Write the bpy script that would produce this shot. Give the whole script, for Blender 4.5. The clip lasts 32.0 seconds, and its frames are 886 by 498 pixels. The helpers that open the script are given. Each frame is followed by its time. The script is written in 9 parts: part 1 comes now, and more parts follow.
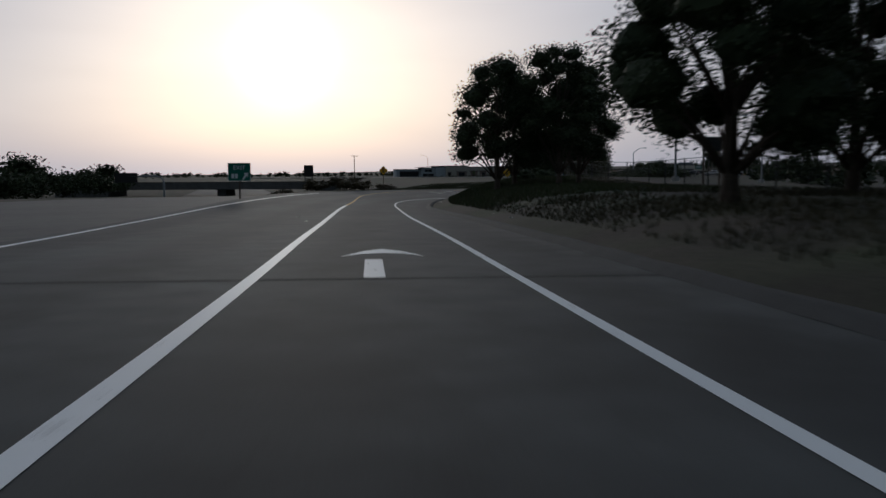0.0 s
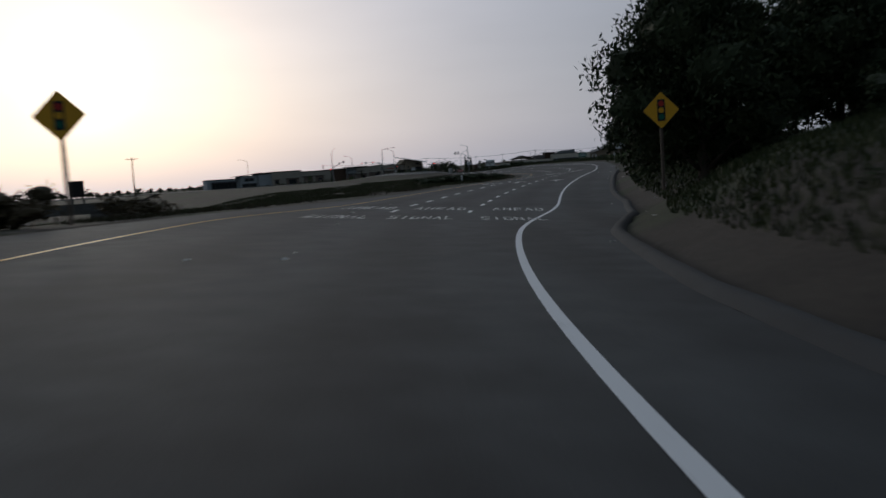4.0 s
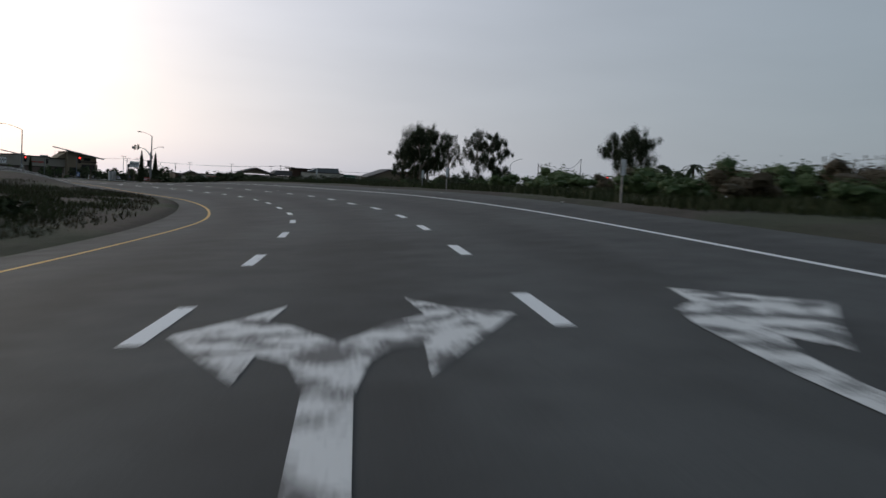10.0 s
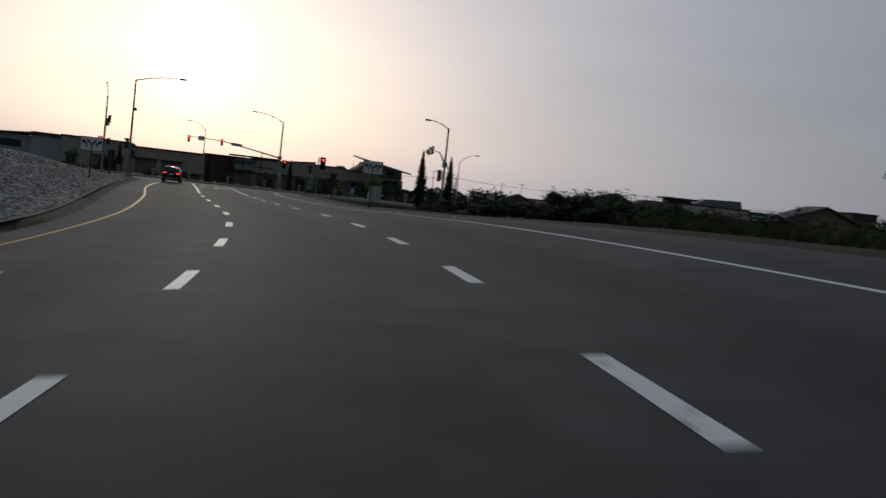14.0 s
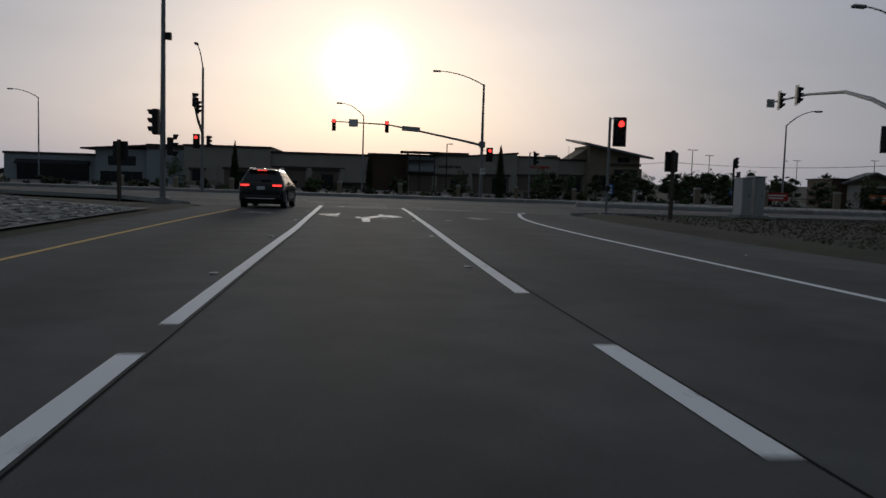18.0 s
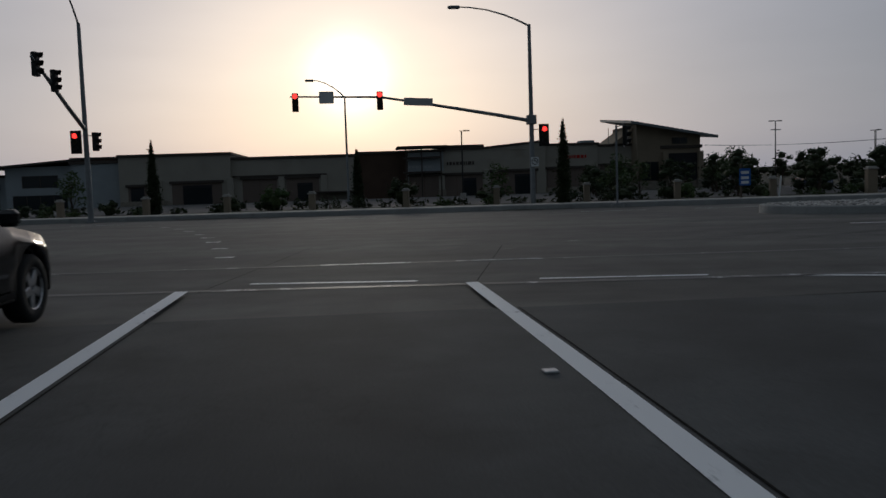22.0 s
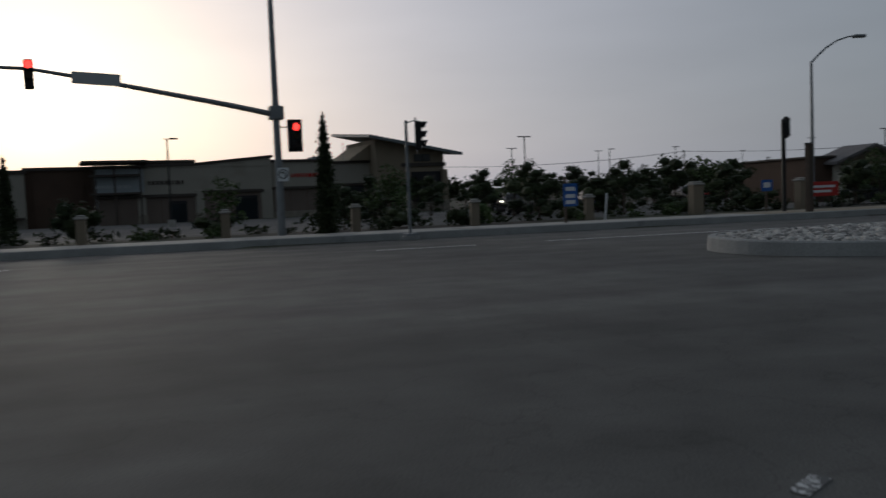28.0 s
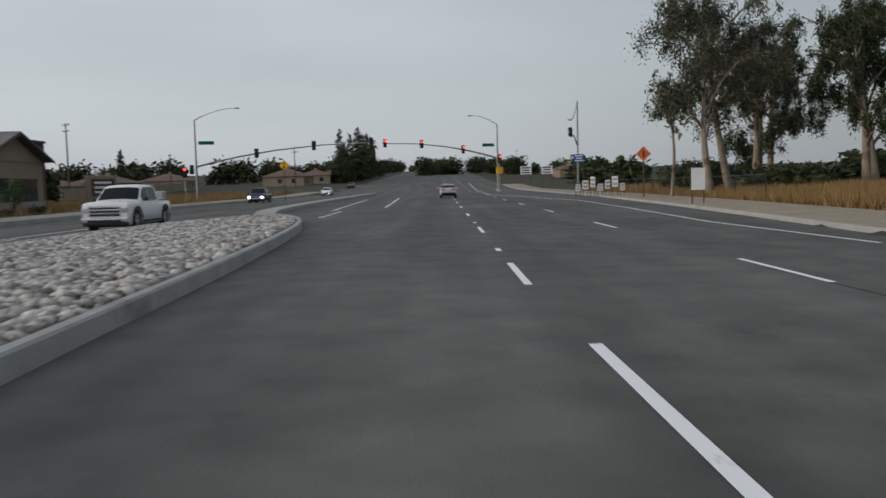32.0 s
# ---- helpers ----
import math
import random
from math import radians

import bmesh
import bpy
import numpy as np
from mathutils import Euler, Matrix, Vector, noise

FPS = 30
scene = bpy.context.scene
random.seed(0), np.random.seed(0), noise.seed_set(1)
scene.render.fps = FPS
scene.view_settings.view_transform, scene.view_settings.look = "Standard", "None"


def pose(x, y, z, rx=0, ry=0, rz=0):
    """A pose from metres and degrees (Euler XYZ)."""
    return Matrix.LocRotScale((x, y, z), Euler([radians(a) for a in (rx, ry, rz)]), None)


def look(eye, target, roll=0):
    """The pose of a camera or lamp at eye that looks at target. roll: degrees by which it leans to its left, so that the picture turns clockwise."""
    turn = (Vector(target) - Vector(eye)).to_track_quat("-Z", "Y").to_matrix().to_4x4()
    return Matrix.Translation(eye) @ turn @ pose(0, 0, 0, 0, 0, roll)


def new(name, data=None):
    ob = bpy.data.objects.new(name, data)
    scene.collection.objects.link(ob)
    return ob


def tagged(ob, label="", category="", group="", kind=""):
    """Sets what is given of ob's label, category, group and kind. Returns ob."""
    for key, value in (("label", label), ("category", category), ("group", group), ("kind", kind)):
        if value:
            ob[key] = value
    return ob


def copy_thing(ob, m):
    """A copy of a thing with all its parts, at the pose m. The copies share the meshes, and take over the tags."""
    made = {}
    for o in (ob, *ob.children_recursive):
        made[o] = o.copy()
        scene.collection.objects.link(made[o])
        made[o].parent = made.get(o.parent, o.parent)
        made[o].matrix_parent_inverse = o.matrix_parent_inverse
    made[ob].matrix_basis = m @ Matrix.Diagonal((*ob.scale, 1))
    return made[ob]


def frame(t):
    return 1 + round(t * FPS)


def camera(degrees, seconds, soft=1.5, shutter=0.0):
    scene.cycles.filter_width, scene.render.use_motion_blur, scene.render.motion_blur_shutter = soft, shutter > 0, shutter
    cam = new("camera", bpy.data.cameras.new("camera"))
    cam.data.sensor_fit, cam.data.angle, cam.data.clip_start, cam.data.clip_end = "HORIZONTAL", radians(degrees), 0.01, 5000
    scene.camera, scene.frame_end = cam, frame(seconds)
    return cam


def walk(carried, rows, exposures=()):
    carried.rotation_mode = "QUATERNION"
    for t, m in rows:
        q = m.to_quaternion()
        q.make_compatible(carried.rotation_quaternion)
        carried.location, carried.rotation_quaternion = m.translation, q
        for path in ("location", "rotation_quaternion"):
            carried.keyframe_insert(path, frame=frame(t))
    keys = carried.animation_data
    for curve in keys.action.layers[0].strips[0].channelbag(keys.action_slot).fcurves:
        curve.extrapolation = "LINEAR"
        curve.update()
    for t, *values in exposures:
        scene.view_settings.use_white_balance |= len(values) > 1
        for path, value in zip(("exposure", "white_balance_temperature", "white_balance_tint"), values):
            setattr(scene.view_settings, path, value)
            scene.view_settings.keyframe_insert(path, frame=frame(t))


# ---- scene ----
# ---- camera and its way ----
cam = camera(55.46, 32.0, soft=1.5, shutter=0.4)
# seconds, place, degrees of heading (from north, clockwise), tilt, lean to the right
DRIVE = (
    (0, -116.75, -354.80, 2.836, 10.16, -5.26, 0.32),
    (0.5, -115.68, -342.04, 2.519, 10.51, -5.12, 0.16),
    (1, -114.46, -329.43, 2.310, 10.85, -5.38, 0.03),
    (1.5, -113.22, -317.00, 2.103, 11.43, -5.54, 0.22),
    (2, -111.85, -304.73, 1.872, 12.17, -5.77, 1.44),
    (2.5, -110.24, -292.60, 1.681, 13.68, -5.91, 2.78),
    (3, -108.25, -280.52, 1.426, 15.34, -6.17, 3.85),
    (3.5, -106.09, -268.52, 1.227, 17.72, -5.54, 3.90),
    (4.5, -99.28, -245.87, 0.793, 26.13, -5.21, 4.02),
    (5.5, -90.64, -224.99, 0.462, 29.11, -5.02, 4.46),
    (6, -85.94, -215.14, 0.389, 32.29, -4.58, 4.37),
    (6.5, -80.94, -205.68, 0.386, 35.44, -4.37, 3.76),
    (7, -75.42, -196.67, 0.441, 38.40, -4.22, 2.69),
    (7.5, -69.44, -187.85, 0.524, 40.09, -4.22, 2.14),
    (8, -63.35, -179.15, 0.651, 40.72, -4.19, 1.27),
    (8.5, -57.31, -170.09, 0.714, 41.19, -4.20, 0.29),
    (9, -50.80, -160.76, 0.702, 41.28, -3.93, -1.02),
    (9.5, -43.93, -151.12, 0.693, 40.54, -3.83, -2.05),
    (10, -37.42, -141.62, 0.708, 39.54, -3.59, -3.10),
    (10.5, -31.28, -132.00, 0.811, 38.23, -3.58, -4.05),
    (11, -25.32, -122.56, 0.901, 36.26, -3.27, -5.00),
    (11.5, -20.03, -113.23, 1.004, 34.45, -3.23, -6.01),
    (12, -15.06, -103.60, 1.186, 31.68, -3.31, -6.42),
    (12.5, -10.66, -93.54, 1.334, 28.15, -3.48, -6.14),
    (13, -7.08, -83.61, 1.384, 24.49, -3.50, -5.96),
    (13.5, -4.34, -74.21, 1.388, 20.66, -3.42, -5.87),
    (14, -2.42, -65.26, 1.392, 17.05, -3.35, -6.36),
    (14.5, -1.16, -56.66, 1.435, 13.90, -3.55, -6.68),
    (15, -0.27, -48.50, 1.444, 11.27, -3.93, -6.62),
    (15.5, 0.31, -40.84, 1.427, 8.75, -3.87, -6.07),
    (16.5, 0.32, -26.94, 1.395, 3.73, -4.26, -3.49),
    (17.5, -0.05, -14.85, 1.357, 5.12, -4.02, -2.38),
    (18, -0.02, -9.45, 1.317, 5.27, -4.49, -1.75),
    (18.5, -0.01, -4.50, 1.323, 5.49, -4.11, -1.13),
    (19, 0.00, 0.00, 1.345, 5.59, -4.15, -0.59),
    (19.5, 0.03, 4.06, 1.338, 5.53, -4.11, -0.01),
    (20, 0.04, 7.78, 1.356, 5.54, -4.11, 0.38),
    (20.5, 0.11, 11.25, 1.351, 5.61, -4.34, 0.88),
    (21, 0.15, 14.38, 1.341, 5.63, -4.13, 1.38),
    (21.5, 0.20, 17.24, 1.343, 5.61, -4.32, 1.79),
    (22, 0.22, 19.90, 1.367, 5.60, -4.41, 1.91),
    (22.5, 0.21, 22.10, 1.354, 5.64, -4.33, 2.01),
    (23, 0.24, 24.35, 1.368, 5.57, -4.23, 2.36),
    (23.5, 0.29, 26.20, 1.389, 5.57, -4.01, 2.31),
    (24, 0.33, 27.76, 1.402, 5.80, -4.02, 2.33),
    (24.5, 0.38, 29.01, 1.406, 6.71, -4.13, 2.29),
    (25.5, 0.59, 30.82, 1.383, 11.14, -4.24, 1.12),
    (26.5, 0.90, 32.41, 1.374, 14.02, -3.90, 2.33),
    (27, 1.11, 33.27, 1.364, 16.41, -3.62, 2.32),
    (27.5, 1.49, 34.49, 1.347, 19.98, -3.72, 2.22),
    (28, 1.98, 35.75, 1.346, 25.04, -3.56, 2.32),
    (28.5, 2.70, 37.05, 1.333, 32.91, -3.85, 2.18),
    (29, 3.60, 38.13, 1.295, 42.76, -4.12, 1.77),
    (29.5, 4.73, 39.25, 1.327, 54.60, -4.07, 1.67),
    (30, 6.49, 40.25, 1.395, 67.21, -4.26, 1.57),
    (30.5, 8.69, 41.02, 1.464, 79.36, -4.49, 1.34),
    (31, 11.17, 41.53, 1.471, 90.06, -4.41, 1.07),
    (31.5, 14.09, 41.60, 1.494, 98.14, -4.35, 1.27),
    (32, 17.51, 41.25, 1.510, 102.67, -4.43, 1.47),
)
# seconds, stops, kelvin, tint
EXPOSE = ((0, -0.85, 5450, 4), (2, -0.9, 5450, 4), (3.5, -0.85, 5500, 4), (5.5, -0.25, 5700, 4), (9, -0.05, 5750, 3), (11, -0.05, 5800, 4), (13, -0.5, 5850, 6), (15, -0.9, 5750, 5), (19, -1.0, 5650, 4), (24, -1.1, 5650, 4), (27, -0.95, 5650, 4), (28, -0.65, 5750, 4),
          (28.6, -0.35, 5750, 3), (29.4, 0.25, 5800, 2), (30.2, 0.6, 5850, 2), (31, 0.7, 5950, 3), (32, 0.78, 6300, 7))
walk(cam, [(t, pose(x, y, z, 0, 0, -h) @ pose(0, 0, 0, 90 + p, 0, 0) @ pose(0, 0, 0, 0, 0, -r)) for t, x, y, z, h, p, r in DRIVE], EXPOSE)

# ---- sky and sun -----------------------------------------------------------
SUN_TURN, SUN_UP = -0.3, 7.4
sun_dir = Vector((math.sin(radians(SUN_TURN)) * math.cos(radians(SUN_UP)), math.cos(radians(SUN_TURN)) * math.cos(radians(SUN_UP)), math.sin(radians(SUN_UP))))
world = bpy.data.worlds.new("hazy_sunset")
scene.world = world
world.use_nodes = True
wt = world.node_tree
sky = wt.nodes.new("ShaderNodeTexSky")
sky.sky_type, sky.sun_disc = "NISHITA", False
sky.sun_elevation, sky.sun_rotation = radians(SUN_UP), radians(SUN_TURN)
sky.air_density, sky.dust_density, sky.ozone_density, sky.altitude = 1.0, 4.0, 1.0, 100
wbg = wt.nodes["Background"]
wbg.inputs["Strength"].default_value = 0.06
# smoke haze that whitens the whole dome, and the sun's aureole in it
wco = wt.nodes.new("ShaderNodeTexCoord")
wdot = wt.nodes.new("ShaderNodeVectorMath")
wdot.operation = "DOT_PRODUCT"
wdot.inputs[1].default_value = sun_dir
wt.links.new(wco.outputs["Generated"], wdot.inputs[0])
wcl = wt.nodes.new("ShaderNodeMath")
wcl.operation = "MAXIMUM"
wcl.inputs[1].default_value = 0.0
wt.links.new(wdot.outputs["Value"], wcl.inputs[0])


def aureole(power, gain):
    a, c = wt.nodes.new("ShaderNodeMath"), wt.nodes.new("ShaderNodeVectorMath")
    a.operation, c.operation = "POWER", "SCALE"
    a.inputs[1].default_value = power
    c.inputs[0].default_value = gain
    wt.links.new(wcl.outputs[0], a.inputs[0])
    wt.links.new(a.outputs[0], c.inputs["Scale"])
    return c.outputs["Vector"]


def summed(a, c):
    v = wt.nodes.new("ShaderNodeVectorMath")
    v.operation = "ADD"
    wt.links.new(a, v.inputs[0])
    if isinstance(c, tuple):
        v.inputs[1].default_value = c
    else:
        wt.links.new(c, v.inputs[1])
    return v.outputs["Vector"]


whaze = wt.nodes.new("ShaderNodeTexNoise")
whaze.inputs["Scale"].default_value, whaze.inputs["Detail"].default_value = 2.2, 4
wst = wt.nodes.new("ShaderNodeVectorMath")
wst.operation = "MULTIPLY"
wst.inputs[1].default_value = (1, 1, 5)
wt.links.new(wco.outputs["Generated"], wst.inputs[0])
wt.links.new(wst.outputs["Vector"], whaze.inputs["Vector"])
wmr = wt.nodes.new("ShaderNodeMapRange")
wmr.inputs["To Min"].default_value, wmr.inputs["To Max"].default_value = 0.86, 1.14
wt.links.new(whaze.outputs["Fac"], wmr.inputs["Value"])
wsky = wt.nodes.new("ShaderNodeVectorMath")
wsky.operation = "SCALE"
wsky.inputs["Scale"].default_value = 0.35
wt.links.new(sky.outputs["Color"], wsky.inputs[0])
# the smoke scatters less light back on the side away from the sun
waway = wt.nodes.new("ShaderNodeMapRange")
waway.interpolation_type = "SMOOTHSTEP"
waway.inputs["From Min"].default_value, waway.inputs["From Max"].default_value = -1.0, -0.05
waway.inputs["To Min"].default_value, waway.inputs["To Max"].default_value = 0.45, 1.0
wt.links.new(wdot.outputs["Value"], waway.inputs["Value"])
wdome = wt.nodes.new("ShaderNodeVectorMath")
wdome.operation = "SCALE"
wdome.inputs[0].default_value = (4.6, 4.8, 5.1)
wt.links.new(waway.outputs["Result"], wdome.inputs["Scale"])
tot = summed(wsky.outputs["Vector"], wdome.outputs["Vector"])
tot = summed(tot, aureole(3.5, (9.0, 7.5, 8.1)))
tot = summed(tot, aureole(28, (4.8, 3.4, 3.0)))
tot = summed(tot, aureole(1500, (36.0, 30.0, 25.0)))
wsc = wt.nodes.new("ShaderNodeVectorMath")
wsc.operation = "SCALE"
wt.links.new(tot, wsc.inputs[0])
wt.links.new(wmr.outputs["Result"], wsc.inputs["Scale"])
wt.links.new(wsc.outputs["Vector"], wbg.inputs["Color"])

sun = new("sun", bpy.data.lights.new("sun", "SUN"))
sun.data.energy, sun.data.angle, sun.data.color = 0.6, radians(6), (1.0, 0.84, 0.66)
sun.matrix_basis = look(sun_dir * 100, (0, 0, 0))

# ---- materials -------------------------------------------------------------
def nodes_of(name):
    m = bpy.data.materials.new(name)
    m.use_nodes = True
    nt = m.node_tree
    bsdf = nt.nodes["Principled BSDF"]
    return m, nt, bsdf


def mat(name, col, rough=0.8, metal=0.0, vary=0.25, scale=3.0, fine=40.0, bump=0.2, dist=0.01, spec=0.3,
        rand=0.0, emit=None, stain=None, world=True):
    """A surface with two scales of colour variation, relief and, if given, stains of a second colour."""
    m, nt, b = nodes_of(name)
    N, Lk = nt.nodes.new, nt.links.new
    co = N("ShaderNodeTexCoord")
    geo = N("ShaderNodeNewGeometry")
    src = geo.outputs["Position"] if world else co.outputs["Object"]
    n1, n2 = N("ShaderNodeTexNoise"), N("ShaderNodeTexNoise")
    n1.inputs["Scale"].default_value, n1.inputs["Detail"].default_value = scale, 4
    n2.inputs["Scale"].default_value, n2.inputs["Detail"].default_value = fine, 3
    Lk(src, n1.inputs["Vector"])
    Lk(src, n2.inputs["Vector"])
    add = N("ShaderNodeMath")
    add.operation = "ADD"
    Lk(n1.outputs["Fac"], add.inputs[0])
    Lk(n2.outputs["Fac"], add.inputs[1])
    mr = N("ShaderNodeMapRange")
    mr.inputs["From Min"].default_value, mr.inputs["From Max"].default_value = 0.65, 1.35
    mr.inputs["To Min"].default_value, mr.inputs["To Max"].default_value = 1 - vary, 1 + vary
    Lk(add.outputs[0], mr.inputs["Value"])
    val = mr.outputs["Result"]
    if rand:
        oi = N("ShaderNodeObjectInfo")
        r2 = N("ShaderNodeMapRange")
        r2.inputs["To Min"].default_value, r2.inputs["To Max"].default_value = 1 - rand, 1 + rand
        Lk(oi.outputs["Random"], r2.inputs["Value"])
        mu = N("ShaderNodeMath")
        mu.operation = "MULTIPLY"
        Lk(val, mu.inputs[0])
        Lk(r2.outputs["Result"], mu.inputs[1])
        val = mu.outputs[0]
    base = N("ShaderNodeRGB")
    base.outputs[0].default_value = (*col, 1)
    out = base.outputs[0]
    if stain:
        n3 = N("ShaderNodeTexNoise")
        n3.inputs["Scale"].default_value, n3.inputs["Detail"].default_value = stain[1], 5
        Lk(src, n3.inputs["Vector"])
        ramp = N("ShaderNodeMapRange")
        ramp.inputs["From Min"].default_value, ramp.inputs["From Max"].default_value = stain[2], stain[2] + 0.12
        Lk(n3.outputs["Fac"], ramp.inputs["Value"])
        mx = N("ShaderNodeMix")
        mx.data_type = "RGBA"
        mx.inputs["B"].default_value = (*stain[0], 1)
        Lk(ramp.outputs["Result"], mx.inputs["Factor"])
        Lk(out, mx.inputs["A"])
        out = mx.outputs["Result"]
    vm = N("ShaderNodeVectorMath")
    vm.operation = "SCALE"
    Lk(out, vm.inputs[0])
    Lk(val, vm.inputs["Scale"])
    Lk(vm.outputs["Vector"], b.inputs["Base Color"])
    b.inputs["Roughness"].default_value, b.inputs["Metallic"].default_value = rough, metal
    b.inputs["Specular IOR Level"].default_value = spec
    if bump:
        bp = N("ShaderNodeBump")
        bp.inputs["Strength"].default_value, bp.inputs["Distance"].default_value = bump, dist
        Lk(add.outputs[0], bp.inputs["Height"])
        Lk(bp.outputs["Normal"], b.inputs["Normal"])
    if emit:
        b.inputs["Emission Color"].default_value = (*emit[0], 1)
        b.inputs["Emission Strength"].default_value = emit[1]
    return m


def asphalt(name, col, tint=0.18, patch=0.35, lanes=False, streak=0.0):
    """Asphalt: aggregate, broad patches, thin cracks; oil along the middle of the lanes, or streaks along the road."""
    m, nt, b = nodes_of(name)
    N, Lk = nt.nodes.new, nt.links.new
    geo = N("ShaderNodeNewGeometry")
    pos = geo.outputs["Position"]
    big, mid, fine = N("ShaderNodeTexNoise"), N("ShaderNodeTexNoise"), N("ShaderNodeTexNoise")
    for n, s, d in ((big, 0.12, 5), (mid, 1.1, 5), (fine, 55, 2)):
        n.inputs["Scale"].default_value, n.inputs["Detail"].default_value = s, d
        Lk(pos, n.inputs["Vector"])
    vor = N("ShaderNodeTexVoronoi")
    vor.feature = "DISTANCE_TO_EDGE"
    vor.inputs["Scale"].default_value = 0.16
    warp = N("ShaderNodeVectorMath")
    warp.operation = "MULTIPLY_ADD"
    warp.inputs[1].default_value = (3, 3, 3)
    Lk(mid.outputs["Color"], warp.inputs[0])
    Lk(pos, warp.inputs[2])
    Lk(warp.outputs["Vector"], vor.inputs["Vector"])
    crack = N("ShaderNodeMapRange")
    crack.inputs["From Min"].default_value, crack.inputs["From Max"].default_value = 0.0, 0.006
    crack.inputs["To Min"].default_value = 0.82
    Lk(vor.outputs["Distance"], crack.inputs["Value"])
    s1 = N("ShaderNodeMath")
    s1.operation = "ADD"
    Lk(big.outputs["Fac"], s1.inputs[0])
    Lk(mid.outputs["Fac"], s1.inputs[1])
    r1 = N("ShaderNodeMapRange")
    r1.inputs["From Min"].default_value, r1.inputs["From Max"].default_value = 0.7, 1.3
    r1.inputs["To Min"].default_value, r1.inputs["To Max"].default_value = 1 - patch, 1 + patch
    Lk(s1.outputs[0], r1.inputs["Value"])
    r2 = N("ShaderNodeMapRange")
    r2.inputs["From Min"].default_value, r2.inputs["From Max"].default_value = 0.3, 0.7
    r2.inputs["To Min"].default_value, r2.inputs["To Max"].default_value = 1 - tint, 1 + tint
    Lk(fine.outputs["Fac"], r2.inputs["Value"])
    m1, m2 = N("ShaderNodeMath"), N("ShaderNodeMath")
    m1.operation = m2.operation = "MULTIPLY"
    Lk(r1.outputs["Result"], m1.inputs[0])
    Lk(r2.outputs["Result"], m1.inputs[1])
    Lk(m1.outputs[0], m2.inputs[0])
    Lk(crack.outputs["Result"], m2.inputs[1])
    shade = m2.outputs[0]

    def times(socket):
        q = N("ShaderNodeMath")
        q.operation = "MULTIPLY"
        Lk(shade, q.inputs[0])
        Lk(socket, q.inputs[1])
        return q.outputs[0]

    if lanes:
        at = N("ShaderNodeAttribute")
        at.attribute_name = "lane"
        wob = N("ShaderNodeMath")
        wob.operation = "MULTIPLY_ADD"
        wob.inputs[1].default_value = 0.22
        Lk(mid.outputs["Fac"], wob.inputs[0])
        Lk(at.outputs["Fac"], wob.inputs[2])
        sh = N("ShaderNodeMath")
        sh.operation = "SUBTRACT"
        sh.inputs[1].default_value = 0.11
        Lk(wob.outputs[0], sh.inputs[0])
        pp = N("ShaderNodeMath")
        pp.operation = "PINGPONG"
        pp.inputs[1].default_value = 0.5
        Lk(sh.outputs[0], pp.inputs[0])
        oil = N("ShaderNodeMapRange")
        oil.interpolation_type = "SMOOTHSTEP"
        oil.inputs["From Min"].default_value, oil.inputs["From Max"].default_value = 0.06, 0.36
        oil.inputs["To Min"].default_value, oil.inputs["To Max"].default_value = 0.74, 1.08
        Lk(pp.outputs[0], oil.inputs["Value"])
        shade = times(oil.outputs["Result"])
    if streak:
        al, ac, cx = N("ShaderNodeVectorMath"), N("ShaderNodeVectorMath"), N("ShaderNodeCombineXYZ")
        al.operation = ac.operation = "DOT_PRODUCT"
        h = radians(streak)
        al.inputs[1].default_value = (math.cos(h) * 0.025, math.sin(h) * 0.025, 0)
        ac.inputs[1].default_value = (-math.sin(h) * 0.55, math.cos(h) * 0.55, 0)
        Lk(pos, al.inputs[0])
        Lk(pos, ac.inputs[0])
        Lk(al.outputs["Value"], cx.inputs[0])
        Lk(ac.outputs["Value"], cx.inputs[1])
        sn, sr = N("ShaderNodeTexNoise"), N("ShaderNodeMapRange")
        sn.inputs["Scale"].default_value, sn.inputs["Detail"].default_value = 1.0, 4
        Lk(cx.outputs["Vector"], sn.inputs["Vector"])
        sr.inputs["From Min"].default_value, sr.inputs["From Max"].default_value = 0.34, 0.64
        sr.inputs["To Min"].default_value, sr.inputs["To Max"].default_value = 0.72, 1.16
        Lk(sn.outputs["Fac"], sr.inputs["Value"])
        shade = times(sr.outputs["Result"])
    vm = N("ShaderNodeVectorMath")
    vm.operation = "SCALE"
    vm.inputs[0].default_value = col
    Lk(shade, vm.inputs["Scale"])
    Lk(vm.outputs["Vector"], b.inputs["Base Color"])
    b.inputs["Roughness"].default_value = 0.86
    b.inputs["Specular IOR Level"].default_value = 0.3
    bp = N("ShaderNodeBump")
    bp.inputs["Strength"].default_value, bp.inputs["Distance"].default_value = 0.35, 0.006
    Lk(fine.outputs["Fac"], bp.inputs["Height"])
    Lk(bp.outputs["Normal"], b.inputs["Normal"])
    return m


